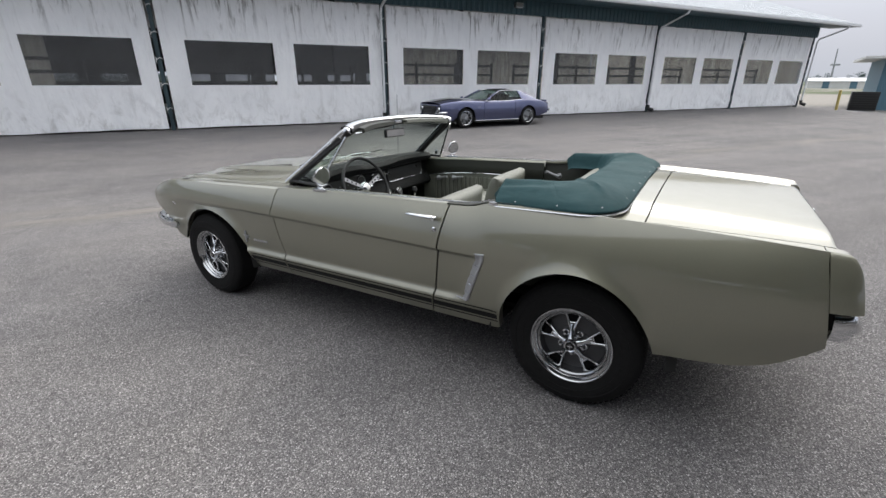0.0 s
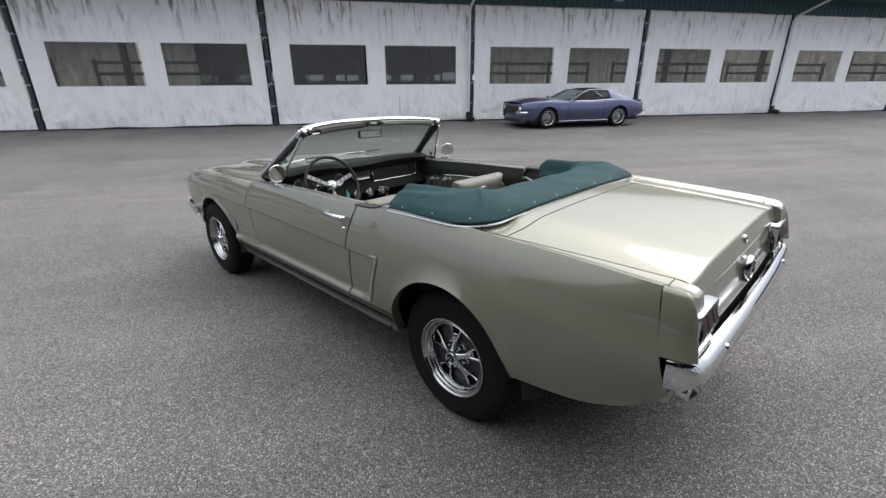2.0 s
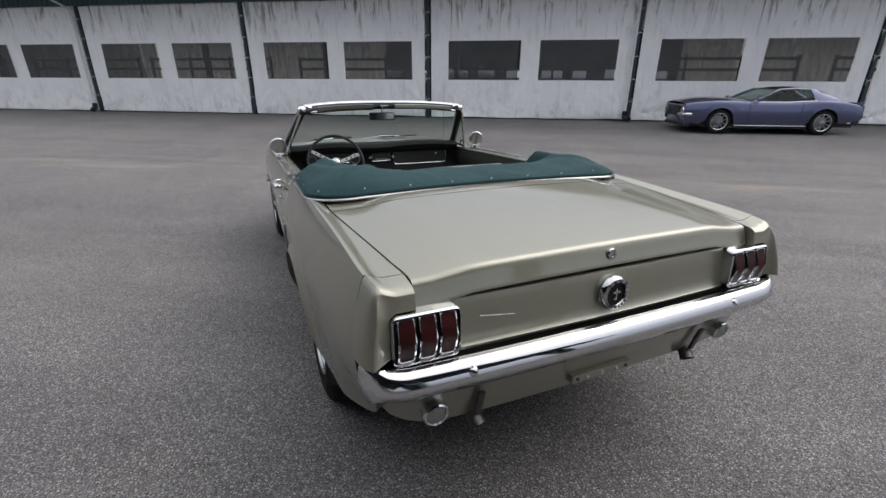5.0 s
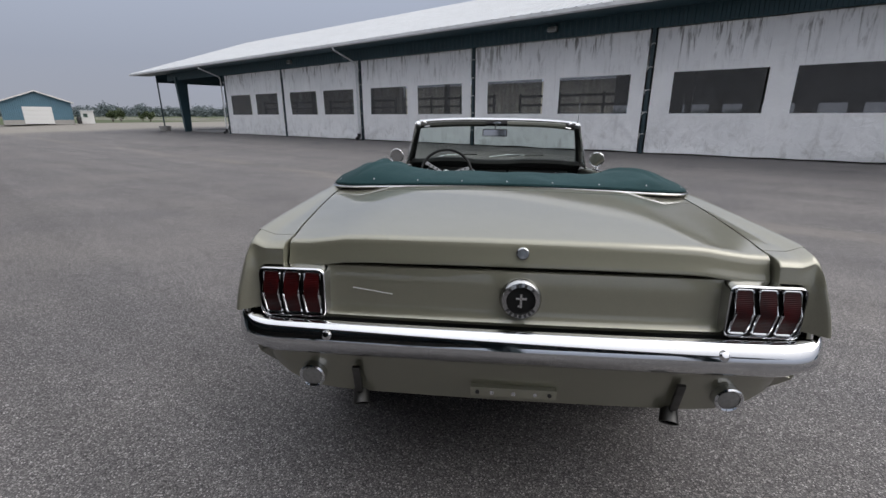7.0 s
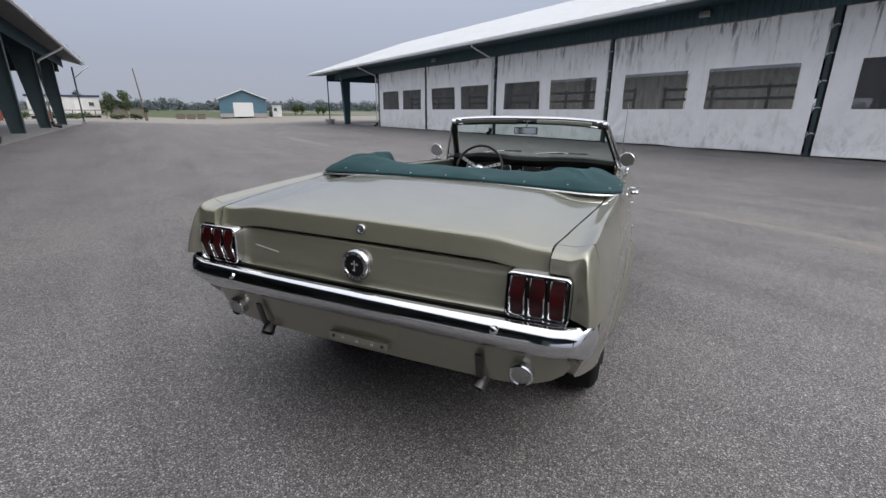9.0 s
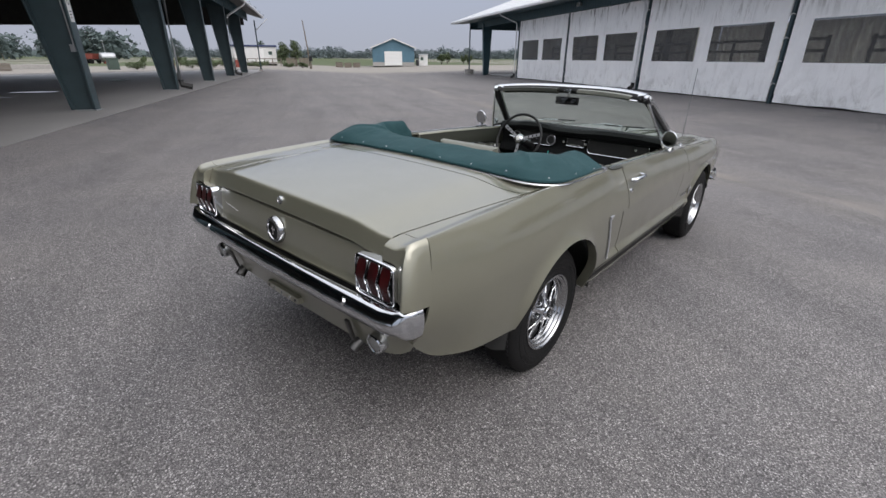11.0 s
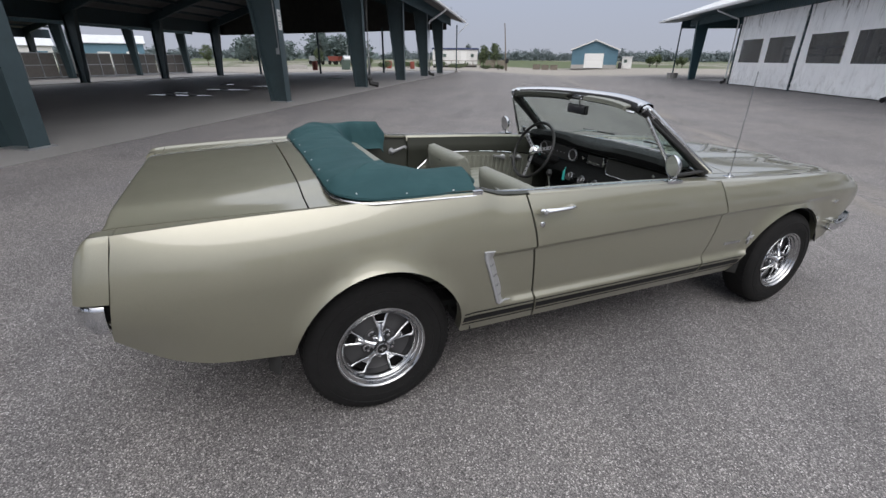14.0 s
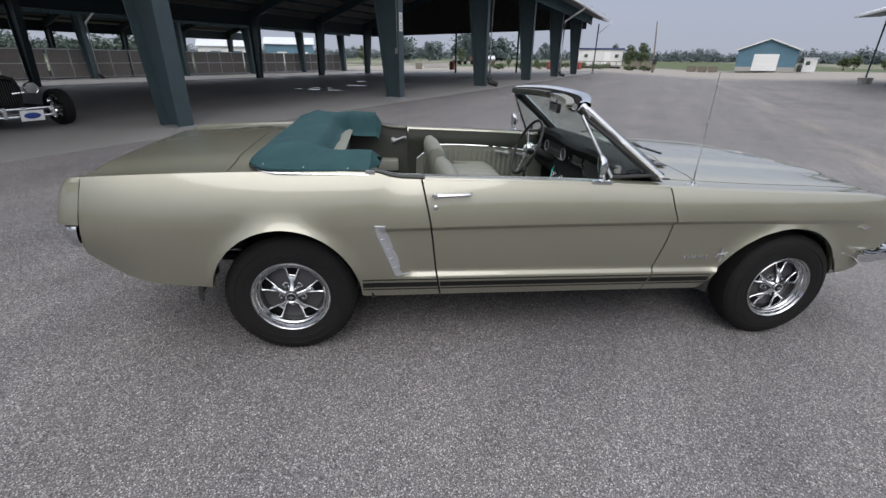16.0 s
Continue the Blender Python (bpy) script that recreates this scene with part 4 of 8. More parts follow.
# far gable of the open pavilion, its thin posts, corner prop, sign and conduit
GU = 39.6
pmid = (PS + PB) / 2
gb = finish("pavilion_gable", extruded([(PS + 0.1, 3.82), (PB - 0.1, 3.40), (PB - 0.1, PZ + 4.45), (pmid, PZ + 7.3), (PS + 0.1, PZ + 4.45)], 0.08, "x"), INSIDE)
gb.matrix_world = YARD @ Matrix.Translation((GU, 0, 0))
tagged(gb, "dark ribbed gable infill at the pavilion's far end", "gable", kind="structure")
for s in (-12.2, -18.35, -24.4):
    p = thing("gable_post", YARD @ Matrix.Translation((GU, s, knots(FALL, s))), "thin dark steel post under the gable", "post", "gable posts")
    part("shaft", box(-0.07, 0.07, -0.07, 0.07, 0, 3.74, 0.006), TEAL_DK, p)
    part("base_plate", box(-0.14, 0.14, -0.14, 0.14, 0, 0.03), GALV, p)
p = thing("corner_prop", YARD @ Matrix.Translation((43.4, PS + 0.55, PZ)), "thin dark corner prop with a raking brace", "prop")
part("shaft", box(-0.05, 0.05, -0.05, 0.05, -0.05, 4.1, 0.006), TEAL_DK, p)
part("brace", tube([(0, 0.02, 3.3), (0.0, 1.1, 4.25)], 0.035, 8), GUTTER, p)
part("foot", box(-0.16, 0.16, -0.16, 0.16, -0.05, 0.12, 0.02), CONC, p)
sign = thing("column_sign", YARD @ Matrix.Translation((PU[3], PS + 0.024, PZ + 2.05)), "small white notice with dark marks on the column", "sign")
part("panel", box(-0.085, 0.085, 0, 0.006, -0.24, 0.24, 0.002), WHITE_FAR, sign)
part("ring", moved(lathe([(0.032, 0.0065), (0.034, 0.008), (0.052, 0.008), (0.054, 0.0065)], 28, "y"), Matrix.Translation((0, 0, 0.13))), GUNMETAL, sign, "dark ring mark")
for k in range(3):
    part("text_bar", box(-0.05, 0.05 - 0.02 * k, 0.006, 0.0075, -0.05 - 0.06 * k, -0.03 - 0.06 * k), GUNMETAL, sign)
cd = thing("conduit", YARD @ Matrix.Translation((PU[3], PS, PZ)), "grey cable conduit with a switch box on a column", "conduit")
part("pipe", tube([(-0.03, -0.08, 1.35), (-0.03, -0.10, 2.6), (-0.03, -0.12, 4.0)], 0.016, 8), GALV, cd)
part("switch_box", box(-0.075, 0.0, -0.15, -0.05, 1.22, 1.37, 0.01), GALV, cd)
# bins beyond the pavilion
for k, (s, u) in enumerate(((-21.0, 44.5), (-13.2, 56.5), (-10.2, 60.5))):
    rb = thing("waste_bin", YARD @ Matrix.Translation((u, s, 0.3)), "red steel drum bin on the gravel", "bin", "red bins")
    part("drum", lathe([(0.0, 0.0), (0.27, 0.0), (0.28, 0.05), (0.28, 0.84), (0.26, 0.86), (0.25, 0.80), (0.0, 0.78)], 18, "z"), RUST, rb)
    for z in (0.3, 0.57):
        part("hoop", lathe([(0.28, z - 0.012), (0.29, z), (0.28, z + 0.012)], 18, "z"), RUST, rb)

# ---- the convertible: x to its right, y forward, z up, origin on the ground between the axles ----
zc = Vector((TY, -TX, 1)).normalized()
yc = Vector((0, 1, TX))
yc = (yc - zc * yc.dot(zc)).normalized()
xc = yc.cross(zc)
CAR = Matrix((xc, yc, zc)).transposed().to_4x4()
car = thing("convertible_car", CAR, "sage-gold 1960s convertible with its green top cover fastened down", "car")
HUBY = 1.3715

BELT_Z = [(-2.30, 0.867), (-2.20, 0.881), (-1.85, 0.906), (-1.5, 0.924), (-1.1, 0.937), (-0.97, 0.937), (-0.88, 0.915), (-0.75, 0.909), (-0.3, 0.906), (0.1, 0.900), (0.486, 0.888), (1.0, 0.875), (1.6, 0.859), (1.86, 0.838), (1.93, 0.814), (2.05, 0.790), (2.17, 0.74)]
BELT_X = [(-2.30, 0.728), (-2.15, 0.745), (-1.9, 0.752), (-1.4, 0.771), (-0.9, 0.784), (-0.3, 0.788), (0.4, 0.785), (1.0, 0.782), (1.5, 0.765), (1.8, 0.740), (1.93, 0.722), (2.05, 0.705), (2.17, 0.685)]
SIDE_X = [(-2.30, 0.765), (-2.15, 0.797), (-1.9, 0.820), (-1.4, 0.842), (-0.9, 0.846), (-0.3, 0.842), (0.4, 0.838), (1.0, 0.832), (1.5, 0.815), (1.8, 0.792), (1.93, 0.775), (2.05, 0.748), (2.17, 0.70)]
CREASE_Z = [(-2.30, 0.665), (-1.3, 0.684), (-0.95, 0.696), (0.5, 0.732), (1.5, 0.738), (1.93, 0.715), (2.17, 0.70)]
BOT_Z = [(-2.30, 0.620), (-2.19, 0.530), (-2.135, 0.470), (-2.085, 0.420), (-2.03, 0.403), (-1.90, 0.390), (-1.75, 0.383), (-1.70, 0.378), (-1.05, 0.308), (-0.9, 0.304), (0.84, 0.304), (1.58, 0.385), (1.70, 0.395), (1.80, 0.405), (1.93, 0.43)]
COVE = [(-1.02, 0.0), (-0.955, 0.0), (-0.912, 1.0), (0.9, 1.0), (1.15, 0.75), (1.55, 0.45), (1.75, 0.0)]
ARCHES = ((-1.372, 0.345, 0.345, 0.372), (1.245, 0.40, 0.375, 0.372))


def arch_z(y):
    for c, back, fore, b in ARCHES:
        a = back if y < c else fore
        if abs(y - c) < a:
            return 0.315 + b * math.sqrt(1 - ((y - c) / a) ** 2)
    return -1


def arch_near(y, z):
    """1 on the lip of a wheel opening, fading 7 cm away from it."""
    best = 0.0
    for c, back, fore, b in ARCHES:
        a = back if y < c else fore
        r = math.hypot((y - c) / a, (z - 0.315) / b)
        d = (r - 1) * (a + b) / 2
        if z > 0.25:
            best = max(best, min(1.0, max(0.0, 1 - d / 0.058)) ** 1.7 * smooth(0.34, 0.50, z))
    return best


def shoulder(y):
    """How softly the wing tops roll over into the sides; crisp at the tail."""
    return 0.07 if y < 0.49 else 0.35


def side_x(y, z):
    zt, zk = glide(BELT_Z, y), glide(CREASE_Z, y)
    xt, xm = glide(BELT_X, y), glide(SIDE_X, y)
    if z >= zk:
        t = (zt - z) / max(1e-4, zt - zk)
        x = xt + (xm - xt) * (1 - (1 - t) ** 1.8)
        x -= 0.015 * shoulder(y) * max(0.0, 1 - (zt - z) / 0.075) ** 2
    else:
        d = zk - z
        x = xm - 0.05 * (d / 0.40) ** 2.2
        if z < 0.40:
            x -= 0.013 * ((0.40 - z) / 0.10) ** 1.5 * (1.0 if -1.1 < y < 0.95 else 0.6)
        if y < -1.7:
            x -= 0.014 * (1 - smooth(0.40, 0.62, z)) * (1 - smooth(-2.1, -1.7, y))
    if y < -1.95:
        x -= 0.050 * (1 - smooth(0.40, 0.66, z)) * (1 - smooth(-2.19, -1.95, y))
    cove = glide(COVE, y - (0.39 * (0.69 - z) if y < -0.5 else 0.0))
    if cove > 0:
        low = 0.435
        k = (1 - smooth(zk - 0.030, zk - 0.006, z)) * smooth(low - 0.012, low + 0.022, z)
        x -= 0.026 * cove * k
    return x + 0.021 * arch_near(y, z)


def seam_x(y):
    """Half width of the lids between the wing tops."""
    return glide([(-2.30, 0.628), (-2.2, 0.634), (-2.1, 0.650), (-1.6, 0.715), (-1.45, 0.72), (0.5, 0.66), (0.9, 0.665), (1.5, 0.64), (1.93, 0.60), (2.17, 0.58)], y)


def top_z(y, x):
    """Height of the wing tops and lids."""
    zt, xt = glide(BELT_Z, y), glide(BELT_X, y)
    a = min(1.0, abs(x) / xt)
    if y < -1.0:  # rear deck: a shallow valley inboard of the wing, then the crowned lid
        crown = glide([(-2.30, 0.004), (-2.1, 0.010), (-1.6, 0.022), (-1.4, 0.026)], y)
        return zt + crown * (1 - a * a) - 0.015 * smooth(1.0, 0.93, a) * smooth(0.6, 0.8, a)
    bulge = glide([(0.4, 0.034), (0.9, 0.032), (1.5, 0.020), (1.93, 0.010), (2.17, 0.004)], y)
    centre = 0.014 * (1 - smooth(0.26, 0.34, abs(x))) * smooth(0.55, 0.7, y)
    return zt + 0.006 + bulge * (1 - a ** 2.4) + centre - 0.008 * (smooth(0.75, 0.86, a) - smooth(0.9, 1.0, a))


def facing(bm, ref):
    """Turn all faces of an open skin away from a point inside."""
    bmesh.ops.recalc_face_normals(bm, faces=bm.faces)
    s = sum((f.normal.dot(f.calc_center_median() - Vector(ref)) * f.calc_area() for f in bm.faces))
    if s < 0:
        bmesh.ops.reverse_faces(bm, faces=bm.faces)
    return bm


def shut_line(y, z):
    """The door gaps lean: forward with depth at the rear, bowed at the front."""
    f = 1 - smooth(0.0, 0.16, abs(y - DOOR_R))
    g = 1 - smooth(0.0, 0.16, abs(y - DOOR_F))
    rear = glide([(0.30, 0.105), (0.45, 0.075), (0.69, 0.038), (0.92, -0.012)], z)
    fore = glide([(0.30, -0.02), (0.45, 0.005), (0.72, 0.045), (0.80, 0.018), (0.90, 0.0)], z)
    back = glide([(0.38, -0.075), (0.50, -0.062), (0.55, -0.055), (0.65, -0.036), (0.77, -0.016), (0.88, 0.0), (0.92, 0.0)], z)
    tip = glide([(0.38, 1.76), (0.45, 1.79), (0.50, 1.81), (0.55, 1.85), (0.60, 1.935), (0.65, 2.04), (0.70, 2.105), (0.74, 2.10), (0.78, 2.05), (0.81, 1.98), (0.84, 1.92)], z) - 1.92
    return y + f * rear + g * fore + tip * max(0.0, (y - 1.62) / 0.30) ** 1.6 + back * (1 - smooth(0.0, 0.22, y + 2.19))


DOOR_R, DOOR_F, CAP_Y = -0.735, 0.487, -2.195
LEVELS = (0.0, 0.006, 0.016, 0.032, 0.055, 0.085)


def side_columns(y0, y1):
    ys = {y0, y1}
    n = max(2, int((y1 - y0) / 0.03))
    ys |= {y0 + (y1 - y0) * i / n for i in range(n + 1)}
    for c, back, fore, b in ARCHES:
        for k in range(41):
            a = math.pi * k / 40
            y = c + math.cos(a) * (fore if math.cos(a) > 0 else back) * 0.9999
            if y0 < y < y1:
                ys.add(y)
    out = []
    for y in sorted(ys):
        if not out or y - out[-1] > 0.0035 or y == y1:
            out.append(y)
    return out


def side_panel(y0, y1, sg, name, top=True, label="", zcut=None):
    rows = []
    for y in side_columns(y0, y1):
        zt, zk = glide(BELT_Z, y), glide(CREASE_Z, y)
        zb = max(glide(BOT_Z, y), arch_z(y))
        if zcut:
            zb = max(zb, zcut(y))
        xt = glide(BELT_X, y)
        row = []
        if top:
            xs = seam_x(y) + 0.003
            xe, roll = side_x(y, zt), 0.009 * shoulder(y)
            for k in range(8):
                x = xs + (xe - 0.014 - xs) * k / 7
                row.append((sg * x, y, top_z(y, x) - roll * 0.75 * (k / 7) ** 2.5))
            row.append((sg * (xe - 0.005), y, zt - roll * 0.9))
            zt -= roll * 1.25
        zs = [zt - d for d in LEVELS]
        hi, lo = zs[-1], zk + 0.012
        zs += [hi + (lo - hi) * k / 4 for k in (1, 2, 3)] + [zk + 0.012, zk, zk - 0.006, zk - 0.018, zk - 0.030, zk - 0.06]
        z = zk - 0.06
        zs += [z + (0.47 - z) * k / 6 for k in range(1, 7)] + [0.457, 0.445, 0.434, 0.425, 0.41, 0.395, 0.38, 0.36, 0.34, 0.33, 0.31]
        done = []
        for q in zs:
            q = max(q, zb)
            if done and q > done[-1]:
                q = done[-1]
            done.append(q)
        # keep every level above the opening distinct, the rest fall together on its edge
        row += [(sg * side_x(shut_line(y, q), q), shut_line(y, q), q) for q in done]
        # a short return inward along the lower edge
        xe = side_x(y, zb)
        yw = shut_line(y, zb)
        row += [(sg * (xe - 0.018), yw, zb + 0.004), (sg * (xe - 0.045), yw, zb + 0.012)]
        rows.append(row)
    bm = facing(grid(rows), (0, 0, 0.3))
    ob = part(name, bm, PAINT, car, label, 40)
    thick(ob, 0.010, -1)
    return ob


for sg in (-1, 1):
    side_panel(-2.1872, DOOR_R - 0.009, sg, "quarter_panel")
    side_panel(DOOR_R, DOOR_F, sg, "door", top=False)
    side_panel(DOOR_F + 0.0075, 1.92, sg, "front_fender")

# dark strips added behind the door gaps, standing in for the shade in them
for sg in (-1, 1):
    for yg in (DOOR_R - 0.0045, DOOR_F + 0.004):
        rows = []
        for k in range(16):
            z = 0.325 + 0.56 * k / 15
            rows.append([(sg * (side_x(shut_line(yg, z), z) - 0.011), shut_line(yg, z) + d, z) for d in (-0.014, 0.014)])
        thick(part("door_seal", grid(rows), STRIPE, car, "dark strip standing in for shade in the door gap"), 0.003, 0)

# tail end caps round the lamps
CAP_BACK = [(0.66, -2.316), (0.70, -2.311), (0.78, -2.296), (0.83, -2.285), (0.86, -2.275), (0.88, -2.266), (0.90, -2.258)]


def seam_lean(z):
    """The joint between quarter and end cap leans rearwards going down."""
    return glide([(0.50, -0.062), (0.55, -0.055), (0.65, -0.036), (0.77, -0.016), (0.88, 0.0)], z)


for sg in (-1, 1):
    def contour(y):
        xs, xt, zt = seam_x(y) + 0.003, glide(BELT_X, y), glide(BELT_Z, y)
        xe, roll = side_x(y, zt), 0.009 * shoulder(y)
        pts = [(xs + (xe - 0.014 - xs) * j / 6, top_z(y, xs + (xe - 0.014 - xs) * j / 6) - roll * 0.75 * (j / 6) ** 2.5) for j in range(7)]
        pts.append((xe - 0.005, zt - roll * 0.9))
        zt -= roll * 1.25
        pts += [(side_x(y, z), z) for z in (zt - 0.006, zt - 0.02, zt - 0.045, 0.80, 0.76, 0.73, 0.705, 0.682)]
        return pts
    inner = [(0.638 + 0.046 * j / 6, 0.806) for j in range(7)] + [(0.692, 0.804), (0.700, 0.798), (0.704, 0.790), (0.7055, 0.775), (0.706, 0.755), (0.706, 0.735), (0.706, 0.715), (0.706, 0.70), (0.706, 0.682)]
    rows = []
    for f in (0.0, 0.25, 0.5, 0.7, 0.84, 0.93, 0.98, 1.0):
        row = []
        for x, z in contour(-2.19):
            ye = glide(CAP_BACK, z)
            y0 = -2.1888 + seam_lean(z)
            y = y0 + (ye - y0) * f
            # taper in plan, and a small round at the rear edge
            k = max(0.0, f - 0.55) / 0.45
            top = smooth(0.79, 0.89, z)
            out = min(1.0, max(0.0, (x - 0.645) / 0.09))
            row.append((x - 0.014 * f * out - 0.016 * k ** 2 * (1 - top) * out, y, z - 0.010 * f * top - 0.014 * k ** 3 * top))
        rows.append(row)
    edge = rows[-1]
    for f in (0.06, 0.16, 0.34, 0.55, 0.75, 0.9, 1.0):
        row = []
        for (x, y, z), (xi, zi) in zip(edge, inner):
            g = smooth(0.0, 1.0, f)
            low = 1 - smooth(0.80, 0.86, z)
            sink = 0.5 * f + 0.5 * g
            row.append((x + (xi - x) * f, y - 0.003 * math.sin(math.pi * min(1, f * 3)) * low + (-2.278 - y) * sink, z + (zi - z) * f))
        rows.append(row)
    rows.append([(x, -2.235, z) for (x, z) in inner])
    rows = [[(sg * x, y, z) for x, y, z in row] for row in rows]
    bm = facing(grid(rows), (0, -1.9, 0.6))
    ob = part("end_cap", bm, PAINT, car, "", 40)
    thick(ob, 0.006, -1)
    # painted return down the cap's inner edge, beside the lid
    inner_edge = [row[0] for row in rows[:-1]]
    thick(part("cap_return", grid([[(x - sg * 0.0005, y + 0.026 * d, z - 0.030 * d - 0.002) for d in (0.0, 0.5, 1.0)] for x, y, z in inner_edge]), PAINT, car, "", 40), 0.003, 0)
    # black sheet standing in for the shaded gap behind the bumper end
    rows = []
    for k in range(6):
        y = -2.185 - 0.045 * k / 5
        rows.append([(sg * (side_x(-2.19, z) - 0.050), y + 0.6 * seam_lean(z), z) for z in (0.69, 0.66, 0.62, 0.58, 0.56)])
    ob = part("bumper_recess", grid(rows), TRIM_BLACK, car)
    thick(ob, 0.004, 0)


def lid(name, y0, y1, front=True, n=26, m=24, gap=0.003):
    rows = []
    for i in range(n + 1):
        y = y0 + (y1 - y0) * i / n
        xs = seam_x(y) - gap
        rows.append([(xs * (2 * j / m - 1), y, top_z(y, xs * (2 * j / m - 1))) for j in range(m + 1)])
    return rows


# boot lid with its rolled rear edge
rows = lid("trunk_lid", -1.615, -2.205)
y_end = rows[-1]
for dy, dz in ((-0.014, -0.0015), (-0.022, -0.0035), (-0.028, -0.0075), (-0.032, -0.014), (-0.036, -0.026), (-0.040, -0.039), (-0.044, -0.051), (-0.048, -0.061), (-0.0505, -0.068), (-0.0505, -0.0715), (-0.047, -0.074), (-0.030, -0.075)):
    rows.append([(x, y + dy, z + dz) for x, y, z in y_end])
bm = facing(grid(rows), (0, -1.5, 0.3))
trunk = part("trunk_lid", bm, PAINT, car, "", 40)
thick(trunk, 0.012, -1)
# dark backing added under the lid's edges to put shade into the seams
for sg in (-1, 1):
    gt = part("lid_gutter", grid([[(sg * (seam_x(y) + d), y, top_z(y, seam_x(y)) - 0.035) for d in (-0.03, 0.03)] for y in [-2.215 + 0.06 * k for k in range(11)]]), DARK, car)
# deck between boot lid and cover
bm = grid(lid("d", -1.609, -1.36, n=10))
deck = part("rear_deck", bm, PAINT, car, "", 40)
if deck.data.polygons[0].normal.z < 0:
    deck.data.flip_normals()
thick(deck, 0.010, -1)
# bonnet
bm = grid(lid("h", 0.70, 2.03, n=38, m=40))
hood = part("hood", bm, PAINT, car, "", 30)
if hood.data.polygons[0].normal.z < 0:
    hood.data.flip_normals()
thick(hood, 0.010, -1)
bm = grid(lid("c", 0.475, 0.694, n=8, m=30))
cowl = part("cowl_panel", bm, PAINT, car, "", 40)
if cowl.data.polygons[0].normal.z < 0:
    cowl.data.flip_normals()
thick(cowl, 0.010, -1)
bm = bmesh.new()
for k in range(9):
    add_box(bm, -0.42 + 0.10 * k, -0.345 + 0.10 * k, 0.60, 0.665, top_z(0.63, 0.3) + 0.0, top_z(0.63, -0.4 + 0.1 * k) + 0.004)
part("cowl_vent", bm, TRIM_BLACK, car)

# tail panel: concave, with a lower ledge
rows = []
for i in range(31):
    x = -0.60 + 1.2 * i / 30
    bow = 0.012 * (1 - (x / 0.6) ** 2)
    rows.append([(x, y - bow, z) for y, z in ((-2.205, 0.8035), (-2.238, 0.8030), (-2.243, 0.8005), (-2.246, 0.790), (-2.250, 0.765), (-2.252, 0.74), (-2.254, 0.70), (-2.258, 0.676), (-2.268, 0.666), (-2.264, 0.656), (-2.20, 0.650))])
bm = grid(rows)
tail = part("tail_panel", bm, PAINT, car, "", 40)
# black box stands in for the shade between tail panel and bumper
part("shadow_gap", box(-0.74, 0.74, -2.268, -2.20, 0.58, 0.655), TRIM_BLACK, car)
part("scratch", moved(box(-0.055, 0.055, -0.0008, 0.0, -0.0012, 0.0012), Matrix.Translation((-0.395, -2.264, 0.737)) @ Matrix.Rotation(radians(8), 4, "Y")), WHITE, car, "pale scratch in the paint")

# rear valance
rows = []
for i in range(41):
    x = -0.735 + 1.47 * i / 40
    k = (abs(x) / 0.735) ** 3.0
    low = knots([(0, 0.405), (0.50, 0.408), (0.58, 0.415), (0.65, 0.436), (0.70, 0.475), (0.735, 0.535)], abs(x))
    rows.append([(x * (1 + 0.02 * (1 - j / 5)), -2.292 + 0.050 * k + 0.060 * (j / 5) ** 1.3 * (1 - 0.5 * k), 0.600 + (low - 0.600) * j / 5) for j in range(6)] + [(x * 0.985, -2.20 + 0.05 * k, low - 0.004), (x * 0.97, -2.10, low + 0.03)])
bm = grid(rows)
val = part("rear_valance", bm, PAINT, car, "", 40)
thick(val, 0.006, 0)
rows = []
for i in range(5):
    x = -0.155 + 0.31 * i / 4
    rows.append([(x, -2.300 - 0.004 * (abs(x) < 0.15) + 0.32 * (0.60 - z), z) for z in (0.60, 0.575, 0.55, 0.525, 0.50)])
ob = part("plate_recess", grid(rows), PAINT, car)
thick(ob, 0.004, 0)

# number plate bracket, empty
br = part("plate_bracket", box(-0.120, 0.120, -2.278, -2.240, 0.440, 0.468, 0.003), PAINT, car, "empty plate bracket")
for k, x in enumerate((-0.10, -0.06, 0.0, 0.06, 0.10)):
    part("slot", moved(lathe([(0.0, 0.0), (0.006, 0.0), (0.006, 0.004)], 10, "y"), Matrix.Translation((x, -2.281, 0.454))), TRIM_BLACK if abs(x) > 0.08 else CHROME, br)

# chrome bumper: flat top, rolled face, ends wrap forward
prof = [(0.040, 0.654), (0.026, 0.658), (0.014, 0.654), (0.004, 0.644), (-0.004, 0.632), (-0.009, 0.619), (-0.010, 0.611), (-0.007, 0.602), (0.003, 0.588), (0.013, 0.575), (0.023, 0.565), (0.036, 0.559), (0.050, 0.558)]
HALF = [(0, -2.340), (0.2, -2.339), (0.4, -2.336), (0.55, -2.331), (0.63, -2.328), (0.68, -2.325), (0.715, -2.320), (0.740, -2.311), (0.757, -2.297), (0.768, -2.281), (0.775, -2.262), (0.779, -2.238)]
knot = [(float(i), x) for i, (x, y) in enumerate(HALF)], [(float(i), y) for i, (x, y) in enumerate(HALF)]
fine = [(glide(knot[0], i / 5), glide(knot[1], i / 5)) for i in range(5 * (len(HALF) - 1) + 1)]
path = [(-x, y) for x, y in fine[:0:-1]] + fine
rows = []
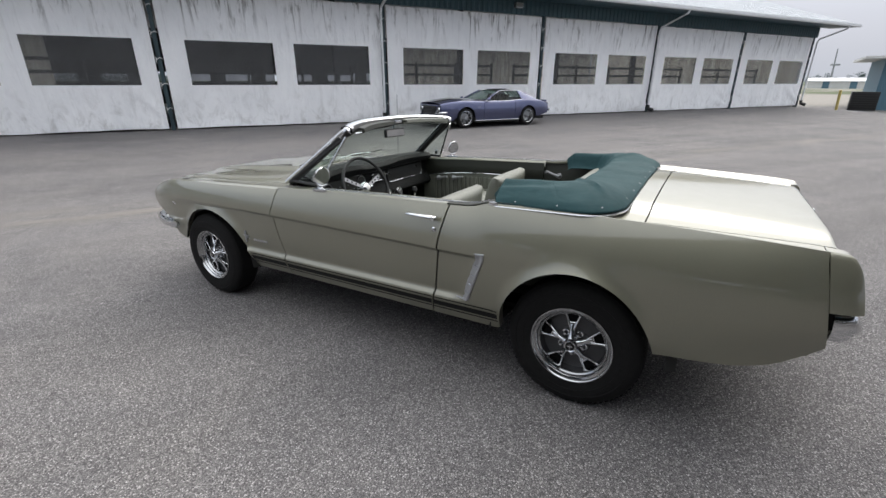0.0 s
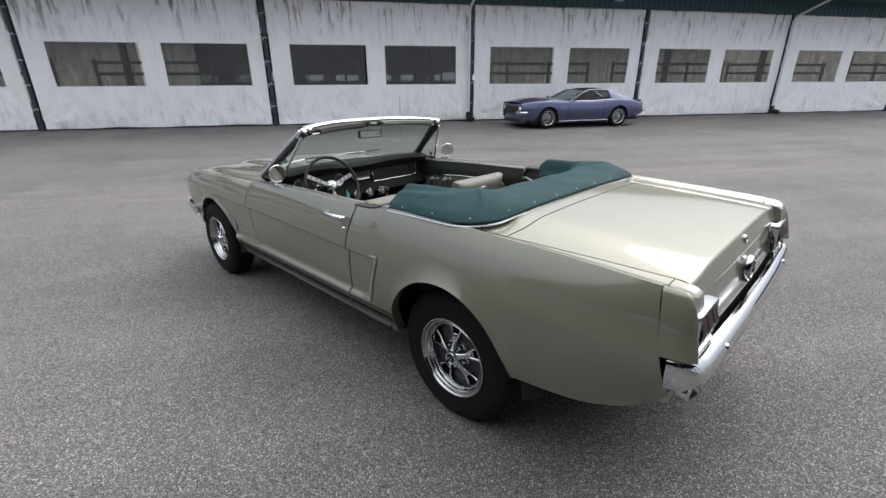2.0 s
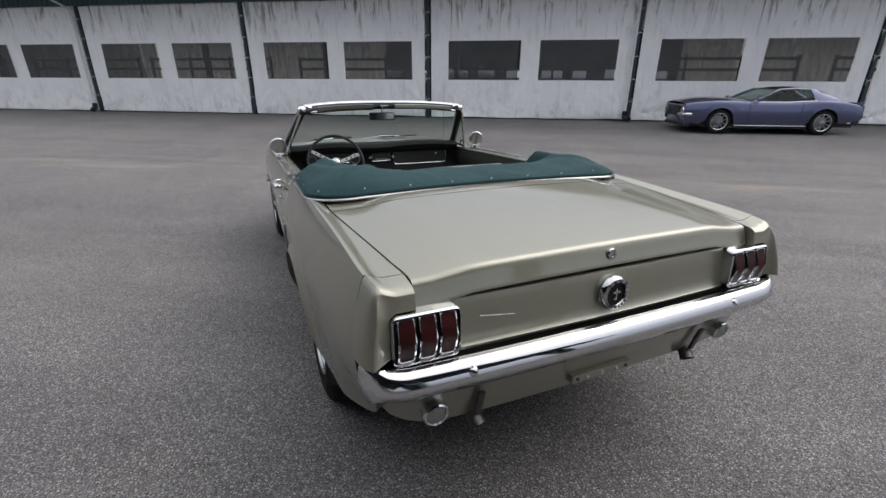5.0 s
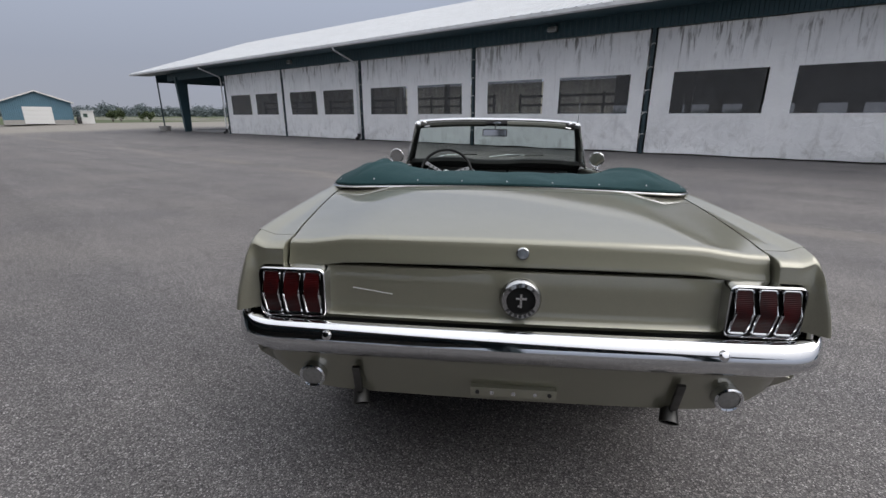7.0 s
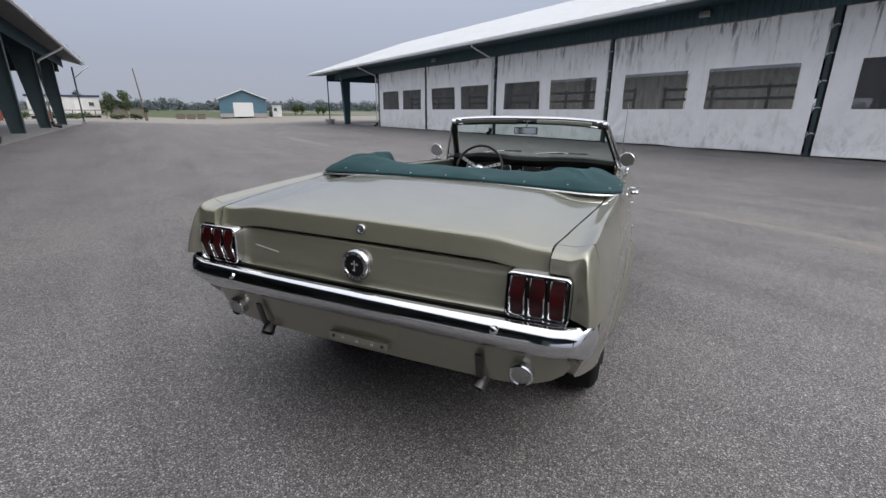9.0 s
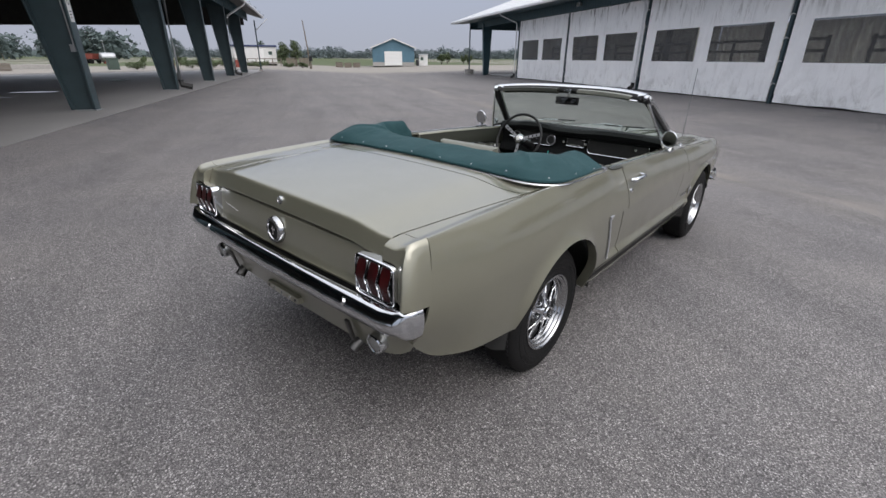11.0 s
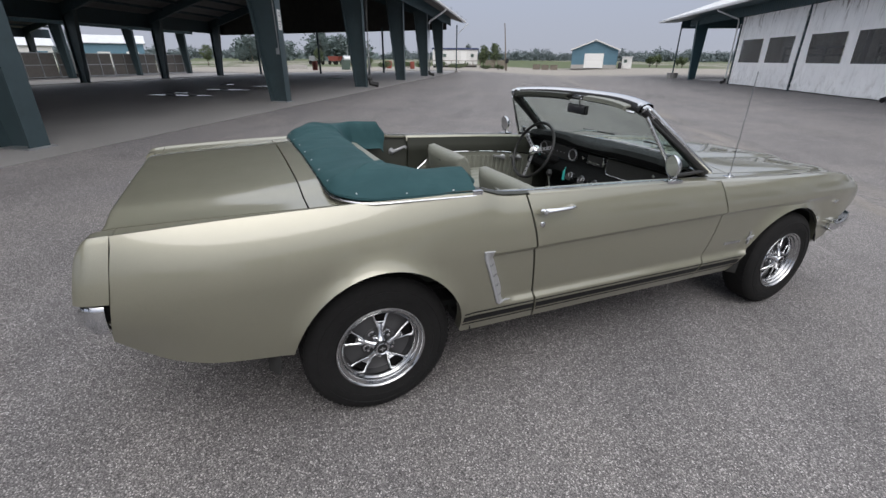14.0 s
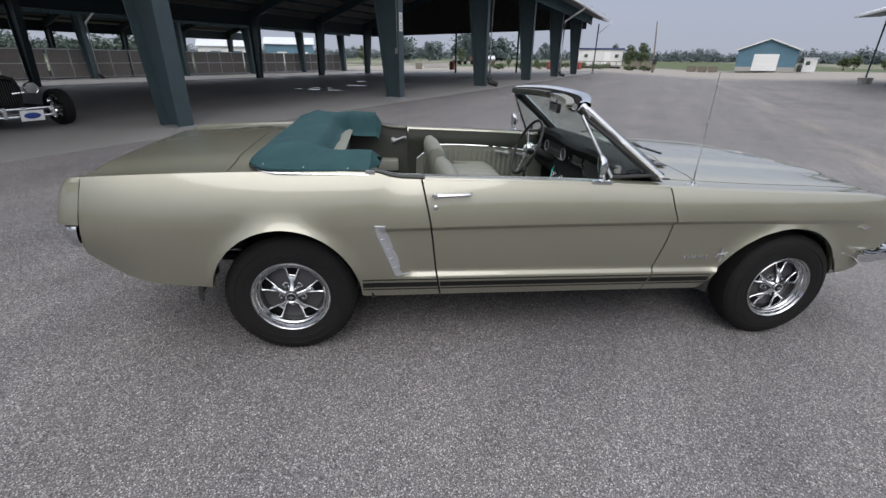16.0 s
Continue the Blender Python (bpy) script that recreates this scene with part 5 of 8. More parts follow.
for i, (x, y) in enumerate(path):
    a, b = path[max(0, i - 1)], path[min(len(path) - 1, i + 1)]
    t = Vector((b[0] - a[0], b[1] - a[1], 0)).normalized()
    nrm = Vector((t.y, -t.x, 0))
    lift = 0.012 * smooth(0.66, 0.77, abs(x))
    flat = 1 - 0.75 * smooth(0.715, 0.770, abs(x))  # the rolled face flattens into the end plate
    rows.append([(x - nrm.x * o * flat, y - nrm.y * o * flat, z + lift * smooth(0.575, 0.645, z) + 0.016 * smooth(0.66, 0.76, abs(x)) * (1 - smooth(0.56, 0.62, z))) for o, z in prof])
bm = grid(rows)
bmesh.ops.recalc_face_normals(bm, faces=bm.faces)
bump = part("rear_bumper", bm, CHROME, car, "chrome rear bumper", 75)
thick(bump, 0.004, 0)
for x in (-0.505, 0.505):
    part("bolt", moved(lathe([(0.0, -0.010), (0.008, -0.009), (0.013, -0.004), (0.015, 0.0)], 16, "y"), Matrix.Translation((x, -2.335, 0.632)) @ Matrix.Rotation(radians(-35), 4, "X")), CHROME, bump)

# tail lamps: rounded chrome frame, three red bars peaked at mid height, dark slots between
def round_rect(w, h, r, n=5):
    out = []
    for cx, cz, a0 in ((w - r, h - r, 0), (-w + r, h - r, 90), (-w + r, -h + r, 180), (w - r, -h + r, 270)):
        out += [(cx + r * math.cos(radians(a0 + 90 * k / n)), cz + r * math.sin(radians(a0 + 90 * k / n))) for k in range(n + 1)]
    return out


for sg in (-1, 1):
    cx, cz = sg * 0.611, 0.731
    rows = [[(cx + a, y, cz + b) for a, b in round_rect(w, h, r)] for w, h, r, y in ((0.0945, 0.0715, 0.020, -2.235), (0.0930, 0.0708, 0.020, -2.286), (0.0918, 0.0697, 0.019, -2.291), (0.0893, 0.0670, 0.017, -2.293), (0.0870, 0.0645, 0.015, -2.289), (0.0845, 0.0615, 0.015, -2.272))]
    lamp = part("tail_lamp", facing(grid(rows, True), (cx, -2.1, cz)), CHROME, car, "three-bar red tail lamp in chrome", 50)
    part("lamp_back", moved(extruded(round_rect(0.085, 0.062, 0.015), 0.006, "y"), Matrix.Translation((cx, -2.279, cz))), TRIM_BLACK, lamp)
    for k in (-1, 0, 1):
        o = round_rect(0.0215, 0.0585, 0.008, 4)
        def peak(z):
            return -2.283 - 0.018 * (1 - abs(z) / 0.0585)
        bm = bmesh.new()
        zs = (-0.0575, -0.052, -0.026, 0.0, 0.026, 0.052, 0.0575)
        rows = [[(cx + k * 0.056 + a * (0.0205 if abs(z) < 0.055 else 0.016), peak(z), cz + z) for a in (-1, -0.5, 0, 0.5, 1)] for z in zs]
        add_grid(bm, rows)
        lens = part("red_lens", bm, RED, lamp, "ribbed red lens", 10)
        thick(lens, 0.004, 0)
        ring = [(cx + k * 0.056 + a, peak(b) - 0.001, cz + b) for a, b in o]
        extra = [(cx + k * 0.056 + s * 0.0215, peak(0) - 0.001, cz) for s in (1, -1)]
        pts = ring[:5] + ring[5:10] + [extra[1]] + ring[10:15] + ring[15:] + [extra[0], ring[0]]
        part("chrome_bezel", tube(pts, 0.0034, 6, False), CHROME, lamp)

# lock and filler cap
part("trunk_lock", moved(lathe([(0.0, 0.000), (0.009, 0.000), (0.010, -0.003), (0.014, -0.003), (0.017, 0.000), (0.018, 0.014)], 20, "y"), Matrix.Translation((0.006, -2.250, 0.852)) @ Matrix.Rotation(radians(-8), 4, "X")), WHEEL_CHROME, trunk, "chrome lock")
cap = part("filler_cap", moved(lathe([(0.036, -0.026), (0.038, -0.030), (0.049, -0.028), (0.054, -0.022), (0.056, -0.010), (0.052, -0.006), (0.050, 0.004), (0.062, 0.006), (0.064, 0.012)], 36, "y"), Matrix.Translation((0.004, -2.262, 0.735))), WHEEL_CHROME, tail, "chrome filler cap with a black centre")
part("cap_centre", moved(lathe([(0.0, -0.024), (0.037, -0.023)], 28, "y"), Matrix.Translation((0.004, -2.262, 0.735))), STRIPE, cap)
bm = bmesh.new()
add_box(bm, -0.0028, 0.0028, -0.0275, -0.0245, -0.020, 0.018)
add_box(bm, -0.013, 0.015, -0.0275, -0.0245, 0.002, 0.009, None, 0.001)
add_box(bm, -0.008, -0.002, -0.0275, -0.0245, -0.018, -0.012)
part("cap_emblem", moved(bm, Matrix.Translation((0.004, -2.262, 0.735))), CHROME, cap, "small chrome emblem")
for k in range(11):
    a = radians(90 + (k - 1.5) * 30) if k < 4 else radians(270 + (k - 7) * 17)
    part("cap_mark", moved(box(-0.0036, 0.0036, -0.0012, 0.0012, -0.0045, 0.0045), Matrix.Translation((0.004 + 0.042 * math.cos(a), -2.2918, 0.735 + 0.042 * math.sin(a))) @ Matrix.Rotation(math.pi / 2 - a, 4, "Y")), GUNMETAL, cap)

# reversing lamps and turned-down exhaust tips
for sg in (-1, 1):
    M = Matrix.Translation((sg * 0.580, -2.262, 0.468)) @ Matrix.Rotation(radians(8), 4, "X")
    lm = part("reversing_lamp", moved(lathe([(0.029, -0.008), (0.034, -0.011), (0.038, -0.007), (0.039, 0.002), (0.037, 0.04)], 32, "y"), M), CHROME, car, "round reversing lamp in chrome")
    part("lens", moved(lathe([(0.0, -0.010), (0.018, -0.009), (0.030, -0.006)], 28, "y"), M), LENS_W, lm, "clear ribbed lens")
    part("exhaust_hanger", moved(box(-0.011, 0.011, -0.005, 0.005, -0.052, 0.045, 0.003), Matrix.Translation((sg * 0.446, -2.268, 0.468)) @ Matrix.Rotation(radians(16), 4, "X")), EXHAUST, car, "grey steel strip")
    ex = part("exhaust_tip", tube([(sg * 0.465, -2.120, 0.425), (sg * 0.456, -2.190, 0.415), (sg * 0.446, -2.235, 0.396), (sg * 0.440, -2.255, 0.376)], [0.018, 0.019, 0.021, 0.023], 18, False, 0.85), EXHAUST, car, "turned-down steel exhaust tip")
    thick(ex, 0.003, -1)
    part("bore", tube([(sg * 0.444, -2.243, 0.389), (sg * 0.441, -2.253, 0.379)], [0.018, 0.020], 14, True, 0.85), SOOT_AND_SLOT, ex)

# side scoop trim, pony badge, script, stripes, filler detail
for sg in (-1, 1):
    def sx_(y, z, o=0.004):
        return sg * (side_x(y, z) + o)
    def trim_y(z):
        return -0.958 + 0.39 * (0.69 - z)
    scoop = []
    for k in range(19):
        z = 0.697 - 0.250 * k / 18
        y = trim_y(z)
        e = 0.010 * max(0.0, 1 - k / 2.0) ** 2  # rounded upper end
        scoop.append([(sx_(y + d + e * (d < 0.02), z, o), y + d + e * (d < 0.02), z) for d, o in ((-0.008, 0.001), (-0.006, 0.005), (0.0, 0.0065), (0.006, 0.005), (0.010, 0.0025), (0.025, 0.003), (0.038, 0.004), (0.042, 0.001))])
    sc = part("scoop_trim", grid(scoop), SILVER, car, "bright side scoop trim", 50)
    thick(sc, 0.002, 0)
    for z, run in ((0.702, 0.050), (0.444, 0.070)):
        part("trim_leg", tube([(sx_(trim_y(z) + run * q, z, 0.003), trim_y(z) + run * q, z) for q in (-0.02, 0.2, 0.4, 0.6, 0.8, 1.0)], [0.005, 0.0055, 0.005, 0.0045, 0.004, 0.002], 8), SILVER, sc)
    for k in range(4):
        z = 0.640 - 0.050 * k
        y = trim_y(z)
        part("louvre", tube([(sx_(y + d, z + 0.06 * d, 0.007), y + d, z + 0.06 * d) for d in (0.004, 0.012, 0.020, 0.028)], [0.002, 0.0026, 0.0026, 0.002], 6), CHROME, sc)
    # lower and upper moulding edges behind the door to the scoop are in the panel itself
    em = bmesh.new()
    for dy in (-0.006, 0.0, 0.006):
        add_box(em, -0.003, 0.003, dy - 0.0020, dy + 0.0020, -0.046, 0.046, None, 0.001)
    add_tube(em, [(0.004, -0.040, 0.012), (0.004, -0.022, 0.006), (0.004, 0.0, 0.004), (0.004, 0.020, 0.008), (0.004, 0.034, 0.016), (0.004, 0.044, 0.012)], [0.002, 0.005, 0.007, 0.0065, 0.0055, 0.002], 8, True, 0.8)
    for y, dy in ((-0.018, -0.022), (-0.012, -0.006), (0.016, 0.014), (0.020, 0.024)):
        add_tube(em, [(0.004, y, 0.004), (0.004, y + dy * 0.5, -0.008), (0.004, y + dy, -0.016)], [0.0035, 0.0025, 0.0015], 6)
    part("fender_emblem", moved(em, Matrix.Translation((sx_(0.868, 0.53, 0.005), 0.868, 0.53)) @ Matrix.Diagonal((0.8, 0.85, 0.85, 1))), SILVER, car, "chrome running emblem on the fender")
    bm = bmesh.new()
    for k in range(7):
        y = 0.66 + 0.021 * k
        add_box(bm, -0.002, 0.002, -0.007, 0.007, -0.007, 0.007 if k % 2 else 0.009, Matrix.Translation((sx_(y, 0.515, 0.003), y, 0.515)))
    part("fender_script", bm, CHROME, car, "small chrome lettering bars")
    for z0, z1 in ((0.370, 0.399), (0.353, 0.359), (0.412, 0.418)):
        for y0, y1 in ((-1.022, DOOR_R - 0.008), (DOOR_R + 0.004, DOOR_F - 0.004), (DOOR_F + 0.010, 0.838)):
            n = max(3, int((y1 - y0) / 0.05))
            rows = []
            for i in range(n + 1):
                levels = [z0 + (z1 - z0) * j / 3 for j in range(4)]
                rows.append([(sg * (side_x(shut_line(y0 + (y1 - y0) * i / n, q), q) + 0.0016), shut_line(y0 + (y1 - y0) * i / n, q), q) for q in levels])
            st = part("rocker_stripe", grid(rows), STRIPE, car, "", 180)
            thick(st, 0.001, 0)
    # fender badge
    part("fender_badge", moved(extruded([(-0.035, 0.0), (0.0, 0.012), (0.035, 0.004), (0.0, -0.014)], 0.006, "x"), Matrix.Translation((sx_(1.69, 0.685, 0.0), 1.69, 0.685))), CHROME, car, "small chrome badge")
    # door handle and lock
    hy, hz = -0.69, 0.848
    hd = part("door_handle", tube([(sx_(hy, hz, 0.012), hy, hz - 0.002), (sx_(hy, hz, 0.034), hy + 0.015, hz + 0.004), (sx_(hy, hz, 0.042), hy + 0.06, hz + 0.008), (sx_(hy, hz, 0.040), hy + 0.12, hz + 0.009), (sx_(hy, hz, 0.030), hy + 0.155, hz + 0.008), (sx_(hy + 0.16, hz, 0.004), hy + 0.163, hz + 0.006)], [0.013, 0.014, 0.011, 0.010, 0.010, 0.012], 12, True, 0.75), CHROME, car, "chrome door handle")
    part("handle_button", moved(lathe([(0.0, 0.016), (0.010, 0.014), (0.013, 0.0)], 14, "x"), Matrix.Translation((sx_(hy, hz, 0.03) if sg > 0 else sx_(hy, hz, 0.03), hy - 0.002, hz)) @ Matrix.Diagonal((sg, 1, 1, 1))), CHROME, hd)
    part("door_lock", moved(lathe([(0.0, 0.010), (0.007, 0.009), (0.012, 0.006), (0.013, 0.0)], 16, "x"), Matrix.Translation((sx_(hy + 0.005, 0.79, -0.001), hy + 0.005, 0.79)) @ Matrix.Diagonal((sg, 1, 1, 1))), CHROME, car, "chrome key lock")
    # belt moulding along the door top
    rows = [[(sg * (glide(BELT_X, y) - d), y, glide(BELT_Z, y) + h) for d, h in ((0.0, 0.0), (0.004, 0.006), (0.03, 0.008), (0.075, 0.006), (0.085, -0.004), (0.088, -0.03))] for y in [DOOR_R + (DOOR_F - DOOR_R) * i / 24 for i in range(25)]]
    dt = part("door_top", grid(rows), PAINT, car, "", 40)
    thick(dt, 0.003, 0)
    rows = [[(sg * (glide(BELT_X, y) - d), y, glide(BELT_Z, y) + h) for d, h in ((0.028, 0.007), (0.028, 0.012), (0.044, 0.012), (0.044, 0.007))] for y in [-0.95 + (0.12 + 0.95) * i / 20 for i in range(21)]]
    part("window_slot_trim", grid(rows), STAINLESS, car, "thin bright window trim")
    # round door mirror
    mm = part("door_mirror", moved(lathe([(0.0, 0.030), (0.020, 0.028), (0.040, 0.018), (0.053, 0.002), (0.056, -0.008), (0.053, -0.012), (0.050, -0.010)], 28, "y"), Matrix.Translation((sg * 0.768, 0.112, 0.985)) @ Matrix.Rotation(radians(-17 if sg > 0 else -6), 4, "Z") @ Matrix.Rotation(radians(7), 4, "X")), CHROME, car, "round chrome door mirror")
    part("mirror_glass", moved(lathe([(0.0, -0.009), (0.051, -0.009)], 28, "y"), Matrix.Translation((sg * 0.768, 0.112, 0.985)) @ Matrix.Rotation(radians(-17 if sg > 0 else -6), 4, "Z") @ Matrix.Rotation(radians(7), 4, "X")), MIRROR, mm)
    part("mirror_stem", tube([(sg * 0.768, 0.128, 0.955), (sg * 0.775, 0.130, 0.93), (sg * 0.772, 0.125, 0.910)], [0.010, 0.011, 0.018], 10), CHROME, mm)
    part("mirror_foot", moved(box(-0.020, 0.020, -0.055, 0.05, -0.006, 0.010, 0.005), Matrix.Translation((sg * 0.772, 0.125, 0.906))), CHROME, mm)
    # tiny bright cap where the side moulding meets the cover
    part("belt_cap", moved(box(-0.011, 0.011, -0.022, 0.022, -0.012, 0.006, 0.004), Matrix.Translation((sg * 0.776, -0.980, 0.938))), CHROME, car, "chrome moulding cap")

# aerial
ant = part("aerial", tube([(0.712, 0.655, 0.885), (0.712, 0.655, 0.905)], [0.012, 0.007], 10), CHROME, car, "thin chrome aerial")
part("aerial_base", moved(box(-0.016, 0.016, -0.04, 0.035, -0.004, 0.007, 0.004), Matrix.Translation((0.712, 0.652, 0.884))), CHROME, ant)
part("mast", tube([(0.712, 0.655, 0.90), (0.712, 0.645, 1.15), (0.713, 0.633, 1.428)], [0.0035, 0.003, 0.002], 8), STAINLESS, ant)

# front bumper and nose
rows = []
HALF_F = [(0, 2.25), (0.3, 2.245), (0.5, 2.225), (0.62, 2.19), (0.70, 2.14), (0.755, 2.07), (0.79, 1.97), (0.808, 1.87), (0.816, 1.80), (0.816, 1.745), (0.806, 1.725)]
path = [(-x, y) for x, y in HALF_F[:0:-1]] + HALF_F
for i, (x, y) in enumerate(path):
    a, b = path[max(0, i - 1)], path[min(len(path) - 1, i + 1)]
    t = Vector((b[0] - a[0], b[1] - a[1], 0)).normalized()
    nrm = Vector((-t.y, t.x, 0))
    if nrm.y < -0.2:
        nrm = -nrm
    rows.append([(x - nrm.x * o, y - nrm.y * o, 0.515 + h * (0.72 if i in (0, len(path) - 1) else 1.0)) for o, h in ((0.04, 0.034), (0.012, 0.036), (0.0, 0.020), (-0.004, 0.0), (0.002, -0.024), (0.014, -0.038), (0.04, -0.040))])
for e in (rows[0], rows[-1]):
    shut = [(0.78 * math.copysign(1, x), 1.722, 0.515 + (z - 0.515) * 0.5) for x, y, z in e]
    rows = [shut] + rows if e is rows[0] else rows + [shut]
bm = grid(rows)
bmesh.ops.recalc_face_normals(bm, faces=bm.faces)
fb = part("front_bumper", bm, CHROME, car, "chrome front bumper", 50)
thick(fb, 0.004, 0)
rows = []
for i in range(21):
    x = -0.75 + 1.5 * i / 20
    rows.append([(x * 0.93, 2.05 - 0.05 * (x / 0.75) ** 2 - 0.4 * max(0.0, 0.60 - z), z) for z in (0.79 - 0.02 * (x / 0.75) ** 6, 0.76, 0.70, 0.60, 0.52, 0.45)])
np_ = part("nose_panel", grid(rows), PAINT, car)
thick(np_, 0.01, 0)
part("grille", box(-0.40, 0.40, 2.04, 2.07, 0.58, 0.75, 0.01), TRIM_BLACK, np_, "black honeycomb grille")
for sg in (-1, 1):
    part("headlamp", moved(lathe([(0.0, 0.05), (0.06, 0.04), (0.088, 0.01), (0.098, 0.0)], 24, "y"), Matrix.Translation((sg * 0.56, 2.03, 0.69))), LENS_W, np_, "round headlamp")

# ---- wheels ----
def wheel(x, y, sg):
    """14-inch styled steel wheel with five forked spokes in chrome; sg is the outer side."""
    M = Matrix.Translation((sg * x, y, 0.315 if y > 0 else 0.304)) @ Matrix.Diagonal((sg, 1, 1, 1))
    w = new("wheel")
    w.parent, w.matrix_local = car, Matrix.Identity(4)
    tagged(w, "black tyre on a chrome five-spoke styled steel wheel")
    tyre = [(0.182, 0.074), (0.190, 0.088), (0.225, 0.098), (0.268, 0.096), (0.290, 0.088), (0.303, 0.078), (0.3105, 0.066), (0.3145, 0.04), (0.3155, 0.0), (0.3145, -0.04), (0.3105, -0.066), (0.290, -0.088), (0.24, -0.096), (0.182, -0.078)]
    t = part("tyre", moved(lathe(tyre, 64, "x"), M), RUBBER, w)
    # tread grooves as thin dark ribs proud of the shoulder
    bm = bmesh.new()
    for k in range(72):
        a = k * math.tau / 72
        add_box(bm, 0.040, 0.068, -0.0075, 0.0075, 0.3035, 0.3132, Matrix.Rotation(a, 4, "X"))
    part("tread_shoulder", moved(bm, M), RUBBER, t)
    for r in (0.226, 0.262):
        part("sidewall_ring", moved(lathe([(r - 0.002, 0.0968), (r, 0.0992), (r + 0.002, 0.0972)], 64, "x"), M), RUBBER, t)
    for k in range(12):
        a = 2.2 + 0.055 * (k % 6) + (math.pi if k > 5 else 0)
        part("sidewall_mark", moved(box(0.0970, 0.0990, -0.0045, 0.0045, 0.236, 0.252, 0.001), M @ Matrix.Rotation(a, 4, "X")), RUBBER, t)
    rim = part("rim", moved(lathe([(0.186, 0.080), (0.1905, 0.089), (0.1885, 0.0945), (0.184, 0.0955), (0.180, 0.092), (0.1775, 0.085), (0.168, 0.081), (0.1655, 0.0835), (0.163, 0.080), (0.1605, 0.071), (0.154, 0.066), (0.152, 0.068), (0.1495, 0.064), (0.146, 0.046), (0.143, 0.028), (0.142, -0.05)], 56, "x"), M), WHEEL_CHROME, w, "stepped chrome rim", 35)
    part("dish", moved(lathe([(0.0, 0.046), (0.045, 0.046), (0.072, 0.044), (0.076, 0.036), (0.110, 0.032), (0.146, 0.026)], 40, "x"), M), GUNMETAL, w, "grey painted wheel centre")
    # five forked spokes: a short stem and two stout arms round a dark window
    for k in range(5):
        a = k * math.tau / 5 + 0.05
        R = Matrix.Rotation(-a, 4, "X")
        bm = bmesh.new()
        add_tube(bm, [(0.074, 0, 0.026), (0.068, 0, 0.044), (0.061, 0, 0.062), (0.055, 0, 0.080), (0.050, 0, 0.094)], [0.0190, 0.0120, 0.0108, 0.0128, 0.0110], 12, True, 0.6)
        for q in (-1, 1):
            add_tube(bm, [(0.058, q * 0.004, 0.070), (0.053, q * 0.0115, 0.086), (0.048, q * 0.0190, 0.104), (0.043, q * 0.0260, 0.123), (0.040, q * 0.0350, 0.144)], [0.0075, 0.0082, 0.0070, 0.0066, 0.0105], 8, True, 0.75)
        add_tube(bm, [(0.047, x_, 0.100) for x_ in (-0.015, 0.0, 0.015)], 0.0058, 6)
        part("spoke", moved(bm, M @ R), CHROME, w, "", 60)
        # a near-black block fills the fork's slot, its dark depth put in as colour
        o = [(-0.014, 0.100), (0.014, 0.100), (0.031, 0.143), (-0.031, 0.143)]
        part("spoke_window", moved(extruded(o, 0.012, "x"), M @ R @ Matrix.Translation((0.030, 0, 0))), SOOT_AND_SLOT, w, "near-black block filling the slot between fork arms")
        R2 = Matrix.Rotation(-a - math.tau / 10, 4, "X")
        part("lug_nut", moved(lathe([(0.0, 0.070), (0.006, 0.068), (0.0095, 0.060), (0.011, 0.048), (0.017, 0.046)], 8, "x"), M @ R2 @ Matrix.Translation((0, 0, 0.054))), CHROME, w)
    hub = part("hub_cap", moved(lathe([(0.0, 0.094), (0.020, 0.094), (0.024, 0.092), (0.029, 0.095), (0.032, 0.090), (0.033, 0.060), (0.038, 0.030)], 28, "x"), M), CHROME, w)
    part("hub_centre", moved(lathe([(0.0, 0.0955), (0.021, 0.0948)], 24, "x"), M), STRIPE, hub)
    bm = bmesh.new()
    add_box(bm, 0.0955, 0.0985, -0.013, 0.013, -0.0025, 0.004)
    add_box(bm, 0.0955, 0.0985, -0.002, 0.002, -0.014, 0.013)
    part("hub_emblem", moved(bm, M), CHROME, hub)
    return w


for sg in (-1, 1):
    for y in (-HUBY, HUBY):
        wheel(0.690 if y < 0 else 0.705, y if y < 0 else y - (0.065 if sg > 0 else 0.042), sg)
    # inner arches and underside
    for c in (-1.372, 1.245):
        rows = []
        for k in range(21):
            a = (0.30 if c > 0 else 0.0) + (math.pi - (0.30 if c > 0 else 0.0)) * k / 20
            yy, zz = c + 0.43 * math.cos(a), 0.30 + 0.40 * math.sin(a)
            rows.append([(sg * 0.80, c + 0.395 * math.cos(a), 0.30 + 0.375 * math.sin(a)), (sg * 0.76, yy, zz), (sg * 0.48, yy, zz)])
        a_ = part("wheel_housing", grid(rows), DARK, car)
        thick(a_, 0.004, 0)
    part("sill", box(sg * 0.60, sg * 0.74, -0.99, 0.82, 0.285, 0.335, 0.02), DARK, car)
    part("leaf_spring", box(sg * 0.52, sg * 0.58, -1.95, -0.95, 0.415, 0.445, 0.006), DARK, car)
part("underbody", box(-0.62, 0.62, -1.0, 1.80, 0.30, 0.36, 0.02), DARK, car)
part("rear_underbody", box(-0.62, 0.62, -2.14, -1.0, 0.49, 0.53, 0.01), DARK, car)
part("fuel_tank", box(-0.42, 0.42, -2.14, -1.80, 0.46, 0.60, 0.03), DARK, car)
part("rear_axle", tube([(-0.6, -HUBY, 0.315), (0.6, -HUBY, 0.315)], 0.04, 12), DARK, car)
part("front_axle", tube([(-0.6, HUBY, 0.30), (0.6, HUBY, 0.30)], 0.035, 12), DARK, car)
